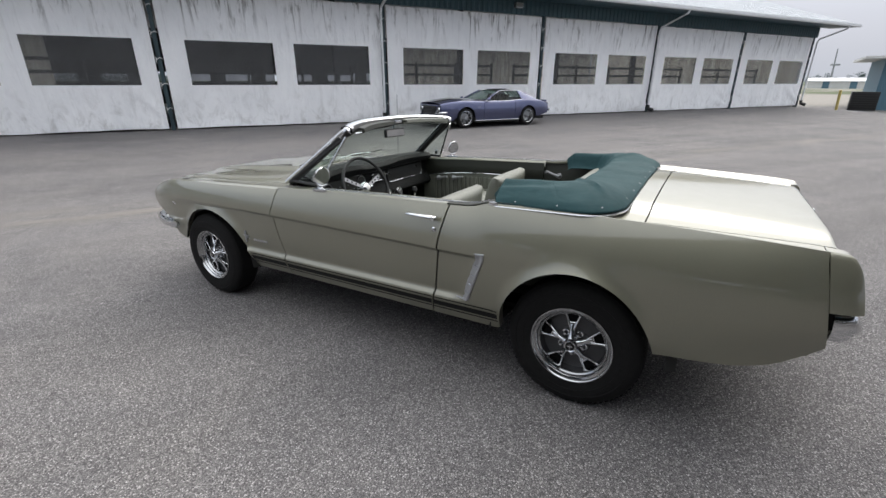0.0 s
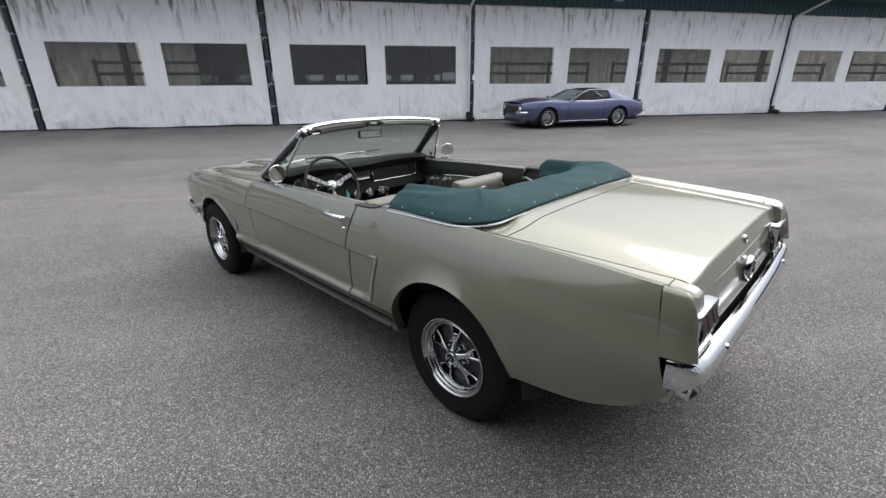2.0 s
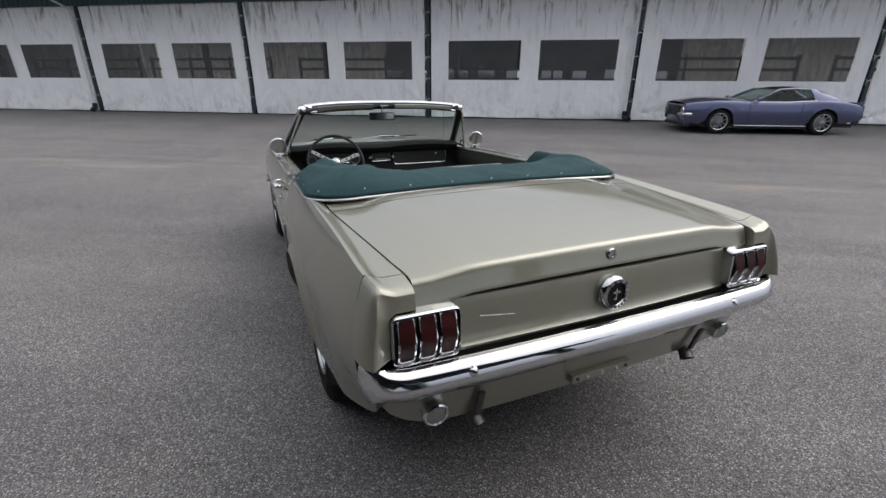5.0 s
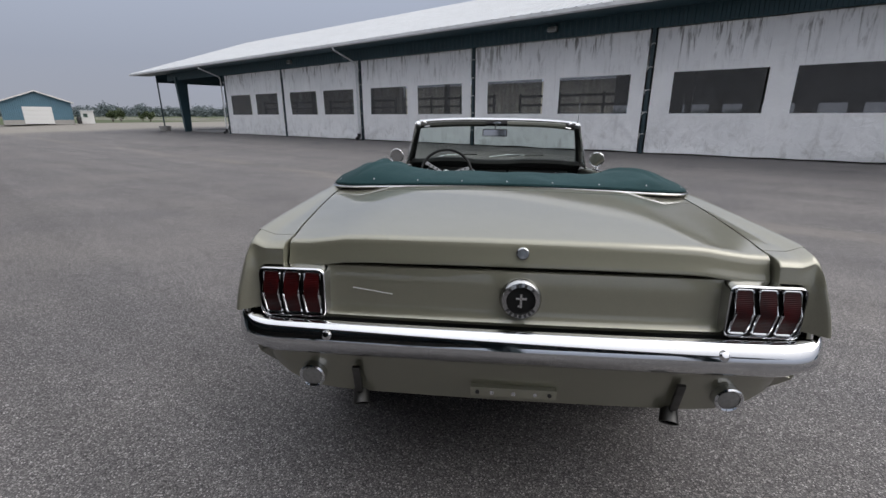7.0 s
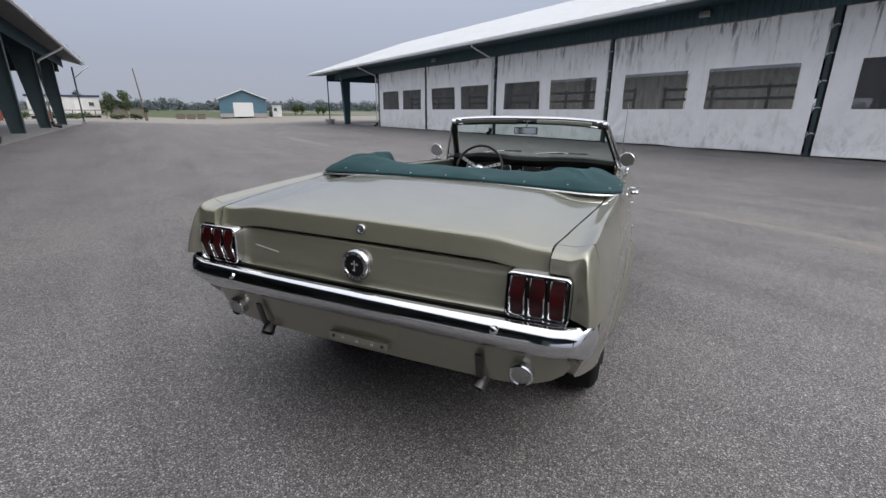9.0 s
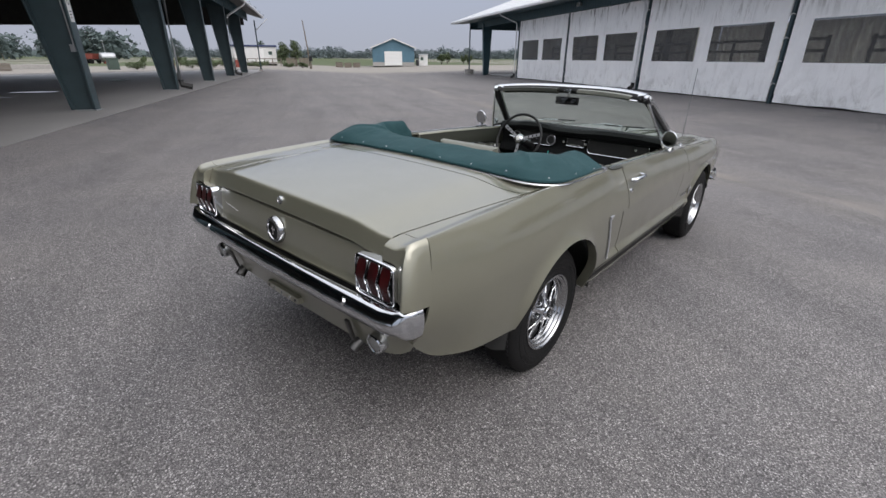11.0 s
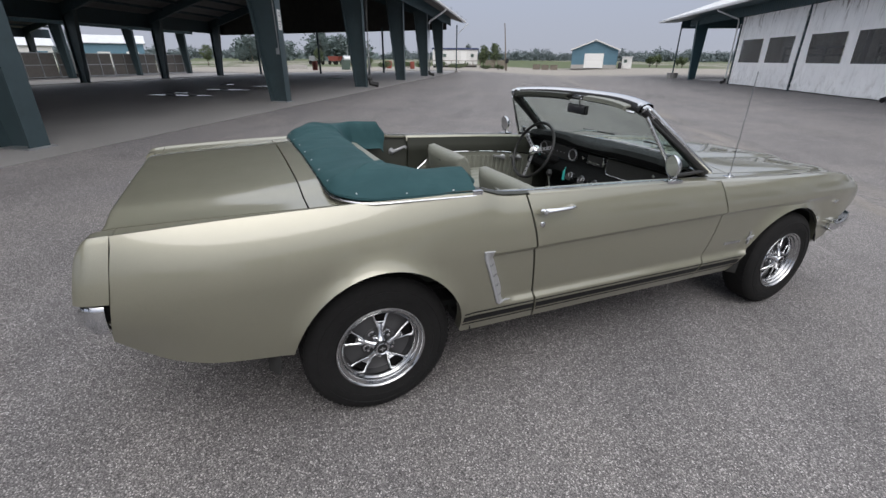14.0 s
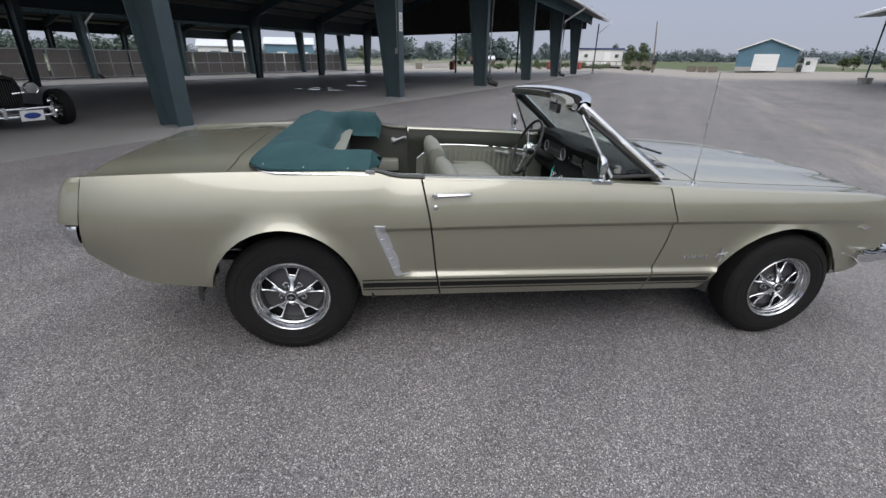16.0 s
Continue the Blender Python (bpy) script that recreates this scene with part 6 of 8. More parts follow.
for sg in (-1, 1):
    part("exhaust_pipe", tube([(sg * 0.3, -0.5, 0.27), (sg * 0.33, -1.1, 0.27), (sg * 0.38, -1.5, 0.42), (sg * 0.42, -1.9, 0.50), (sg * 0.425, -2.16, 0.545)], 0.025, 10), EXHAUST, car)

# ---- windscreen ----
def ws_pt(a, b):
    """Point of the screen: a from -1 to 1 across, b from 0 (cowl) to 1 (header)."""
    x = a * (0.700 + (0.578 - 0.700) * b)
    y0 = 0.455 + 0.215 * (1 - abs(a) ** 2.3)
    y1 = 0.050 + 0.135 * (1 - abs(a) ** 2.3)
    z0 = 0.915 + 0.030 * (1 - a * a)
    z1 = 1.222 + 0.026 * (1 - abs(a) ** 3)
    return Vector((x, y0 + (y1 - y0) * b, z0 + (z1 - z0) * b))


screen = part("windscreen", grid([[ws_pt(a / 12, b / 8) for b in range(9)] for a in range(-12, 13)]), GLASS, car, "slightly green windscreen glass", 180)
screen.visible_shadow = False


def sweep(pts, prof):
    """Sweep (out, up) profile along points; out is away from the car's middle line of the path, up is z."""
    rows = []
    for i, p in enumerate(pts):
        t = (pts[min(i + 1, len(pts) - 1)] - pts[max(i - 1, 0)]).normalized()
        up = Vector((0, -0.6, 0.8))
        o = t.cross(up).normalized()
        u2 = o.cross(t).normalized()
        rows.append([p + o * a + u2 * b for a, b in prof])
    return rows


hp = [ws_pt(a / 16, 1.0) for a in range(-16, 17)]
rows = sweep(hp, [(0.002, 0.0265), (-0.008, 0.028), (-0.030, 0.022), (-0.046, 0.006), (-0.044, -0.008), (-0.010, -0.014), (0.0, -0.010), (0.002, 0.0265)])
header = part("screen_header", grid(rows), CHROME, car, "chrome windscreen header", 50)
rows = sweep(hp, [(0.0025, 0.0265), (0.014, 0.022), (0.027, 0.008), (0.028, -0.008), (0.018, -0.022), (-0.002, -0.026), (-0.014, -0.015)])
part("header_lining", grid(rows), TRIM_BLACK, header)
for sg in (-1, 1):
    pl = [ws_pt(sg * 1.0, b / 8) for b in range(9)]
    bm = bmesh.new()
    add_tube(bm, [p + Vector((sg * 0.006, -0.012, 0.004)) for p in pl], [0.026, 0.025, 0.024, 0.023, 0.022, 0.021, 0.021, 0.021, 0.023], 10)
    pillar = part("screen_pillar", bm, TRIM_BLACK, car, "black inner screen pillar")
    part("pillar_moulding", tube([p + Vector((sg * 0.014, 0.014, 0.008)) for p in pl], 0.025, 10, True, 0.6), STAINLESS, pillar, "bright pillar moulding")
    part("corner_cap", tube([ws_pt(sg * 0.93, 1.0) + Vector((0, 0.0, 0.006)), ws_pt(sg * 1.0, 1.0) + Vector((sg * 0.01, 0, 0.002)), ws_pt(sg * 1.0, 0.9) + Vector((sg * 0.014, 0, 0))], [0.026, 0.028, 0.02], 12), CHROME, header)
    # quarter light
    a_, b_, c_ = Vector((sg * 0.712, 0.205, 0.915)), Vector((sg * 0.606, 0.045, 1.195)), Vector((sg * 0.715, 0.415, 0.93))
    q = part("quarter_light", tube([a_, b_], 0.009, 8), STAINLESS, car, "bright-framed quarter light")
    part("frame_bottom", tube([a_, c_], 0.010, 8), TRIM_BLACK, q)
    part("frame_slope", tube([b_, c_ + Vector((0, 0.01, 0.0))], 0.009, 8), TRIM_BLACK, q)
    bm = bmesh.new()
    bm.faces.new([bm.verts.new(p) for p in (a_, b_, c_)])
    qg = part("pane", bm, GLASS, q)
    qg.visible_shadow = False
    part("latch", moved(box(-0.012, 0.012, -0.012, 0.012, 0, 0.035, 0.004), Matrix.Translation((sg * 0.70, 0.235, 0.935))), CHROME, q)
    # wipers
    w0 = ws_pt(-0.40 + sg * 0.36, 0.02) + Vector((0, 0.03, 0.012))
    w1 = ws_pt(-0.02 + sg * 0.42, 0.10) + Vector((0, 0.02, 0.012))
    w = part("wiper", tube([w0, (w0 + w1) / 2 + Vector((0, 0, 0.012)), w1], 0.005, 6), STAINLESS, car, "chrome wiper arm")
    part("blade", tube([w1 + Vector((-0.16, 0.012, -0.004)), w1 + Vector((0.16, 0.008, 0.004))], 0.006, 6), TRIM_BLACK, w)
    # sun visors
    rows = []
    for i in range(11):
        a = sg * (0.14 + 0.72 * i / 10)
        p = ws_pt(a, 1.0)
        dr = 0.012 if sg < 0 else 0.006
        rows.append([p + Vector((0, -0.050, 0.004)), p + Vector((0, -0.090, 0.0)), p + Vector((0, -0.092 - dr * 0.2, -0.010 - dr * 0.5)), p + Vector((0, -0.055, -0.016 - dr))])
    v = part("sun_visor", grid(rows), VINYL_DK if sg < 0 else VINYL, car, "folded vinyl sun visor")
    thick(v, 0.010, 0)
    part("visor_arm", tube([ws_pt(sg * 0.93, 1.0) + Vector((0, -0.04, -0.02)), ws_pt(sg * 0.86, 1.0) + Vector((0, -0.075, -0.02)), ws_pt(sg * 0.80, 1.0) + Vector((0, -0.075, -0.015))], 0.006, 8), CHROME, v)

# inside mirror
rm = part("inside_mirror", moved(box(-0.095, 0.095, -0.012, 0.012, -0.028, 0.028, 0.011), Matrix.Translation((-0.010, 0.140, 1.170)) @ Matrix.Rotation(radians(-6), 4, "Z")), TRIM_BLACK, car, "oblong rear-view mirror")
part("glass", moved(box(-0.087, 0.087, -0.0135, -0.0115, -0.022, 0.022), Matrix.Translation((-0.010, 0.140, 1.170)) @ Matrix.Rotation(radians(-6), 4, "Z")), MIRROR, rm)
part("stalk", tube([(-0.01, 0.15, 1.19), (-0.005, 0.145, 1.225), (0.0, 0.15, 1.25)], 0.006, 8), CHROME, rm)
part("visor_bracket", box(-0.03, 0.03, 0.10, 0.16, 1.236, 1.252, 0.004), CHROME, rm)

# ---- dashboard ----
def dash_row(x):
    hump = 0.020 * math.exp(-((x + 0.36) / 0.17) ** 4) + 0.016 * math.exp(-((x - 0.36) / 0.22) ** 4)
    fy = 0.50 + 0.10 * (1 - (x / 0.7) ** 2)
    return [(x, fy, 0.925), (x, fy - 0.06, 0.945), (x, 0.36, 0.950 + hump), (x, 0.305, 0.944 + hump), (x, 0.286, 0.925 + hump * 0.8), (x, 0.295, 0.905), (x, 0.335, 0.890), (x, 0.345, 0.80), (x, 0.33, 0.765), (x, 0.30, 0.745), (x, 0.29, 0.715), (x, 0.31, 0.690), (x, 0.40, 0.66)]


dash = part("dashboard", grid([dash_row(-0.68 + 1.36 * i / 40) for i in range(41)]), PAD_BLACK, car, "black padded dashboard", 50)
thick(dash, 0.01, 0)


def rounded(w, h, r, n=6):
    o = []
    for cx, cz, a0 in ((w - r, h - r, 0), (-w + r, h - r, 90), (-w + r, -h + r, 180), (w - r, -h + r, 270)):
        o += [(cx + r * math.cos(radians(a0 + 90 * k / n)), cz + r * math.sin(radians(a0 + 90 * k / n))) for k in range(n + 1)]
    return o


def bezel(name, cx, cz, w, h, r, y, label):
    o = rounded(w, h, r)
    b = part(name, moved(extruded(o, 0.012, "y"), Matrix.Translation((cx, y, cz))), GAUGE, dash, label)
    part("bright_rim", tube([(cx + a, y - 0.002, cz + c) for a, c in o + o[:1]], 0.0035, 6), CHROME, b)
    return b


cl = bezel("instrument_cluster", -0.36, 0.843, 0.205, 0.048, 0.045, 0.326, "oblong instrument cluster")
for x in (-0.525, -0.195):
    part("dial", moved(lathe([(0.0, 0.0), (0.034, -0.002), (0.038, -0.008), (0.041, 0.0)], 24, "y"), Matrix.Translation((x, 0.322, 0.843))), SILVER, cl, "round gauge")
    part("dial_face", moved(lathe([(0.0, -0.003), (0.032, -0.003)], 24, "y"), Matrix.Translation((x, 0.322, 0.843))), GAUGE, cl)
for k in range(5):
    part("dial_mark", box(-0.455 + 0.04 * k, -0.445 + 0.04 * k, 0.3235, 0.325, 0.836, 0.842), SILVER, cl)
gb = bezel("glove_box", 0.36, 0.835, 0.235, 0.055, 0.03, 0.332, "black glove box door with a bright rim")
part("glove_latch", moved(lathe([(0.0, -0.014), (0.010, -0.012), (0.012, 0.0)], 14, "y"), Matrix.Translation((0.50, 0.33, 0.855))), CHROME, gb)
rad = bezel("radio", 0.02, 0.845, 0.075, 0.030, 0.008, 0.332, "slim car radio")
for x in (-0.075, 0.115):
    part("knob", moved(lathe([(0.0, -0.022), (0.010, -0.020), (0.011, 0.0)], 14, "y"), Matrix.Translation((x, 0.33, 0.845))), CHROME, rad)
for k in range(3):
    part("push_button", box(-0.03 + 0.036 * k, -0.002 + 0.036 * k, 0.322, 0.334, 0.826, 0.834, 0.002), CHROME, rad)
for x in (-0.10, 0.02, 0.14):
    gp = part("added_gauge", moved(lathe([(0.0, 0.004), (0.026, 0.003), (0.028, -0.004), (0.030, -0.003), (0.031, 0.04)], 22, "y"), Matrix.Translation((x, 0.235, 0.720)) @ Matrix.Rotation(radians(-25), 4, "X")), STAINLESS, car, "small round gauge in a chrome ring")
    part("face", moved(lathe([(0.0, 0.001), (0.026, 0.001)], 20, "y"), Matrix.Translation((x, 0.235, 0.720)) @ Matrix.Rotation(radians(-25), 4, "X")), GAUGE, gp)
    part("needle", moved(box(-0.0015, 0.0015, -0.002, 0.0, -0.003, 0.020), Matrix.Translation((x, 0.235, 0.720)) @ Matrix.Rotation(radians(-25), 4, "X") @ Matrix.Rotation(x * 8, 4, "Y")), WHITE, gp)
part("console", box(-0.075, 0.075, -0.20, 0.28, 0.40, 0.60, 0.03), PAD_BLACK, car, "black centre console")
sh = part("gear_lever", tube([(0.0, 0.02, 0.60), (0.0, 0.0, 0.70), (-0.01, -0.01, 0.765)], 0.008, 8), CHROME, car, "chrome gear lever")
part("knob", moved(lathe([(0.0, 0.024), (0.014, 0.020), (0.020, 0.0), (0.012, -0.018), (0.0, -0.022)], 14, "z"), Matrix.Translation((-0.01, -0.01, 0.775))), TRIM_BLACK, sh)
part("key_tag", tube([(-0.175, 0.262, 0.765), (-0.175, 0.255, 0.745), (-0.176, 0.252, 0.735), (-0.176, 0.250, 0.675)], [0.003, 0.004, 0.013, 0.014], 8, True, 0.5), TAG_GREEN, car, "turquoise key tag hanging from the ignition")

# ---- steering wheel ----
SW = Matrix.Translation((-0.380, 0.112, 0.850)) @ Matrix.Rotation(radians(-22), 4, "X")
st = part("steering_wheel", moved(tube([(0.200 * math.cos(k * math.tau / 48), 0, 0.200 * math.sin(k * math.tau / 48)) for k in range(49)], 0.0105, 10, False), SW), TRIM_BLACK, car, "thin black steering wheel with chrome spokes")
for a in (18, 150, 272):
    R = Matrix.Rotation(radians(-a), 4, "Y")
    sp = part("spoke", moved(extruded([(0.03, -0.0095), (0.19, -0.013), (0.19, 0.013), (0.03, 0.0095)], 0.005, "y"), SW @ R @ Matrix.Translation((0, 0.012, 0))), SILVER, st)
    for k in range(3):
        part("spoke_hole", moved(lathe([(0.0, -0.002), (0.0068, -0.002), (0.0072, 0.0)], 14, "y"), SW @ R @ Matrix.Translation((0.085 + 0.035 * k, 0.0115, 0))), TRIM_BLACK, sp)
part("hub", moved(lathe([(0.0, -0.014), (0.020, -0.012), (0.034, -0.004), (0.042, 0.012), (0.040, 0.05)], 28, "y"), SW), CHROME, st, "chrome hub")
part("horn_button", moved(lathe([(0.0, -0.017), (0.012, -0.016), (0.019, -0.012)], 20, "y"), SW), WHITE, st)
part("column", tube([(-0.380, 0.135, 0.842), (-0.365, 0.50, 0.70)], 0.032, 14), TRIM_BLACK, st)
for dx in (-0.11, 0.10):
    part("stalk", tube([(-0.378, 0.165, 0.838), (-0.378 + dx, 0.15, 0.840 + (0.02 if dx < 0 else 0.0))], 0.005, 8), CHROME, st)

# ---- tub, seats and inner door trim ----
part("cabin_floor", box(-0.64, 0.64, -1.12, 0.62, 0.36, 0.385), CARPET, car, "dark carpet")
part("firewall", box(-0.66, 0.66, 0.52, 0.56, 0.36, 0.90), DARK, car)
part("tunnel", box(-0.12, 0.12, -1.0, 0.55, 0.38, 0.47, 0.03), CARPET, car)
part("rear_bulkhead", box(-0.62, 0.62, -1.46, -1.42, 0.36, 0.90), DARK, car)
part("top_well", box(-0.66, 0.66, -1.44, -1.16, 0.74, 0.86, 0.03), DARK, car)


def cushion(w, d, h, crown, name, mat, M, pleats=0, parent=None, label=""):
    """A padded block with crowned top, rolled edges and optional pleats along y."""
    rows = []
    n, m = 22, 30
    for i in range(n + 1):
        b = -1 + 2 * i / n
        row = []
        for j in range(m + 1):
            a = -1 + 2 * j / m
            e = (1 - abs(a) ** 6) ** 0.5 * (1 - abs(b) ** 6) ** 0.5
            z = h * (0.35 + 0.65 * e) + crown * (1 - a * a) * (1 - b * b)
            if pleats and abs(a) < 0.72 and abs(b) < 0.8:
                z -= 0.006 * (0.5 + 0.5 * math.cos(a / 0.72 * math.pi * pleats))
            row.append((a * w, b * d, z))
        rows.append(row)
    bm = grid(rows)
    ed = [e for e in bm.edges if e.is_boundary]
    r = bmesh.ops.extrude_edge_only(bm, edges=ed)
    vs = [v for v in r["geom"] if isinstance(v, bmesh.types.BMVert)]
    for v in vs:
        v.co.z = 0
    bmesh.ops.recalc_face_normals(bm, faces=bm.faces)
    return part(name, moved(bm, M), mat, parent, label, 70)


def bucket_seat(x, label):
    s = new("bucket_seat")
    s.parent, s.matrix_local = car, Matrix.Identity(4)
    tagged(s, label)
    cushion(0.255, 0.25, 0.13, 0.02, "seat_cushion", VINYL, Matrix.Translation((x, -0.32, 0.55)) @ Matrix.Rotation(radians(6), 4, "X"), 5, s)
    B = Matrix.Translation((x, -0.495, 0.512)) @ Matrix.Rotation(radians(14), 4, "X") @ Matrix.Translation((0, 0.0, 0.155)) @ Matrix.Rotation(radians(-90), 4, "X")
    cushion(0.245, 0.215, 0.062, 0.016, "backrest", VINYL, B @ Matrix.Rotation(math.pi, 4, "Z"), 5, s)
    cushion(0.245, 0.215, 0.055, 0.008, "back_shell", VINYL, B @ Matrix.Rotation(math.pi, 4, "Y"), 0, s, "smooth vinyl seat back")
    part("seat_base", box(x - 0.22, x + 0.22, -0.52, -0.12, 0.40, 0.56, 0.03), TRIM_BLACK, s)
    part("back_trim", moved(tube([(0.20 * math.cos(k * math.tau / 32), 0.17 * math.sin(k * math.tau / 32), -0.050) for k in range(33)], 0.004, 6, False), B), CHROME, s)


bucket_seat(-0.365, "pale green vinyl driver's bucket seat")
bucket_seat(0.365, "pale green vinyl passenger bucket seat")
rs = new("rear_seat")
rs.parent, rs.matrix_local = car, Matrix.Identity(4)
tagged(rs, "pale green vinyl rear bench seat")
cushion(0.52, 0.22, 0.12, 0.015, "seat_cushion", VINYL, Matrix.Translation((0, -0.98, 0.52)), 9, rs)
cushion(0.52, 0.20, 0.08, 0.01, "backrest", VINYL, Matrix.Translation((0, -1.20, 0.72)) @ Matrix.Rotation(radians(70), 4, "X"), 9, rs)

for sg in (-1, 1):
    # inner skin of door and quarter
    rows = []
    for i in range(27):
        y = DOOR_R + 0.01 + (0.50 - DOOR_R) * i / 26
        xb = glide(BELT_X, y) - 0.085
        rows.append([(sg * (xb + o), y, glide(BELT_Z, y) + h) for o, h in ((0.0, -0.005), (-0.006, -0.05), (-0.016, -0.085), (-0.010, -0.10), (-0.014, -0.3), (-0.012, -0.5))])
    di = part("inner_door_panel", grid(rows), VINYL_DK, car, "painted inner door panel with pale vinyl pleats", 40)
    thick(di, 0.006, 0)
    # pale pleated panel with a bright edge
    def ipt(y, z, o=0.0):
        return (sg * (glide(BELT_X, y) - 0.085 - 0.018 - o), y, z)
    top_edge = [(-0.66 + 1.02 * k / 20, 0.795 - 0.055 * (k / 20 - 0.35) ** 2 * 2 - 0.10 * smooth(0.12, 0.0, k / 20)) for k in range(21)]
    rows = []
    for y, z in top_edge:
        pl = 0.0
        rows.append([ipt(y, z + (0.50 - z) * j / 6, 0.006) for j in range(7)])
    vp = part("vinyl_panel", grid(rows), VINYL, di, "pale green vinyl", 40)
    thick(vp, 0.004, 0)
    for k in range(22):
        y = -0.60 + 0.040 * k
        z1 = 0.765 - 0.055 * ((y + 0.66) / 1.02 - 0.35) ** 2 * 2 - 0.10 * smooth(0.12, 0.0, (y + 0.66) / 1.02)
        pp = part("pleat", tube([ipt(y, z1, 0.010), ipt(y, 0.56, 0.010)], [0.013, 0.013], 6, True, 1.0), VINYL, vp)
    part("bright_edge", tube([ipt(y, z + 0.004, 0.012) for y, z in top_edge], 0.0045, 6), CHROME, di, "bright edge moulding")
    part("armrest", moved(box(-0.03, 0.03, -0.13, 0.13, -0.022, 0.022, 0.018), Matrix.Translation(ipt(-0.25, 0.655, 0.04))), VINYL, di)
    for y, z in ((0.05, 0.745), (0.20, 0.735)):
        p = Vector(ipt(y, z, 0.012))
        cr = part("window_crank", tube([p, p + Vector((-sg * 0.025, 0, 0)), p + Vector((-sg * 0.030, -0.10, 0.022)), p + Vector((-sg * 0.055, -0.10, 0.022))], [0.020, 0.011, 0.007, 0.010], 10), SILVER, di, "chrome window crank")
        part("crank_disc", moved(lathe([(0.0, 0.012), (0.016, 0.010), (0.024, 0.0)], 18, "x"), Matrix.Translation(p) @ Matrix.Diagonal((-sg, 1, 1, 1))), SILVER, cr)
    # rear quarter inner trim
    rows = []
    for i in range(15):
        y = -1.30 + (0.575) * i / 14
        xb = glide(BELT_X, y) - 0.055
        rows.append([(sg * (xb + o), y, glide(BELT_Z, y) + h) for o, h in ((0.05, 0.003), (0.02, 0.008), (0.0, 0.0), (-0.008, -0.05), (-0.020, -0.10), (-0.022, -0.22), (-0.05, -0.42))])
    qi = part("inner_quarter_panel", grid(rows), VINYL_DK, car, "painted rear inner side panel", 40)
    thick(qi, 0.006, 0)
    p = Vector((sg * 0.715, -0.84, 0.81))
    ck = part("window_crank", tube([p, p + Vector((-sg * 0.025, 0, 0)), p + Vector((-sg * 0.030, 0.09, 0.035)), p + Vector((-sg * 0.055, 0.09, 0.035))], [0.022, 0.011, 0.007, 0.010], 10), SILVER, qi, "chrome window crank")
    part("crank_disc", moved(lathe([(0.0, 0.014), (0.018, 0.011), (0.026, 0.0)], 18, "x"), Matrix.Translation(p) @ Matrix.Diagonal((-sg, 1, 1, 1))), SILVER, ck)
    part("side_armrest", box(sg * 0.60, sg * 0.72, -1.12, -0.80, 0.60, 0.68, 0.02), VINYL, qi)

# ---- folded-top cover ----
def cover_point(t, v):
    """t runs 0..1 round the U from the left arm's front to the right arm's; v 0 at the outer hem, 1 at the inner hem."""
    def way(hw, yf, yb, r, n):
        straight = (yf - yb - r)
        arc, back = math.pi / 2 * r, 2 * (hw - r)
        total = 2 * straight + 2 * arc + back
        d = t * total
        if d < straight:
            return (-hw, yf - d)
        d -= straight
        if d < arc:
            a = d / r
            return (-hw + r - r * math.cos(a), yb + r - r * math.sin(a))
        d -= arc
        if d < back:
            return (-hw + r + d, yb)
        d -= back
        if d < arc:
            a = d / r
            return (hw - r + r * math.sin(a), yb + r - r * math.cos(a))
        d -= arc
        return (hw, yb + r + d)
    ox, oy = way(0.775, -0.985, -1.525, 0.17, 0)
    ix, iy = way(0.545, -0.955, -1.185, 0.09, 0)
    # corners are matched by share of each way, softened so that arms stay arms
    x, y = ox + (ix - ox) * v, oy + (iy - oy) * v
    if abs(ox) > 0.77 and abs(ix) > 0.54:
        y = oy + (iy - oy) * v * 0.6
    corner = math.exp(-((abs(x) - 0.585) / 0.17) ** 2)
    arm = smooth(-1.30, -1.08, y)
    crest = 0.030 + 0.042 * corner - 0.012 * arm * (1 if x > 0 else 0.0) + 0.010 * smooth(0.2, 0.5, -x)
    edge = 0.938 + 0.018 * (1 - (ox / 0.775) ** 2) * (oy < -1.3)
    s = 0.35 * math.sin(min(1.0, v / 0.56) * math.pi / 2) + 0.65 * smooth(-0.35, 0.56, v) if v > 0.06 else (0.35 * math.sin(v / 0.56 * math.pi / 2) + 0.65 * smooth(-0.35, 0.56, v)) * v / 0.06
    dropv = smooth(0.68, 1.0, v)
    hang = 0.065 * smooth(0.40, 0.52, -x) * smooth(-1.20, -1.12, y)  # the left arm's cloth hangs into the cabin
    z = edge + crest * s - (0.075 + 0.02 * corner + hang) * dropv ** 1.5
    z += 0.007 * math.sin(v * 17 + y * 9) * smooth(0.25, 0.45, v) * smooth(0.35, 0.52, -x) * arm  # lengthwise creases
    wr = noise.noise(Vector((x * 6, y * 6, 2.0))) * 0.007 + noise.noise(Vector((x * 15, y * 11, 5.0))) * 0.0028
    # a diagonal pleat at each rear corner
    pl = 0.010 * math.exp(-(((abs(x) - 0.62) + (y + 1.42)) / 0.018) ** 2) * smooth(0.05, 0.3, v)
    return Vector((x, y, z + wr * smooth(0.0, 0.15, v) + pl))


NT, NV = 150, 22
cover = part("top_cover", grid([[cover_point(i / NT, j / NV) for j in range(NV + 1)] for i in range(NT + 1)]), CANVAS, car, "green canvas cover over the folded top", 60)
thick(cover, 0.006, 0)
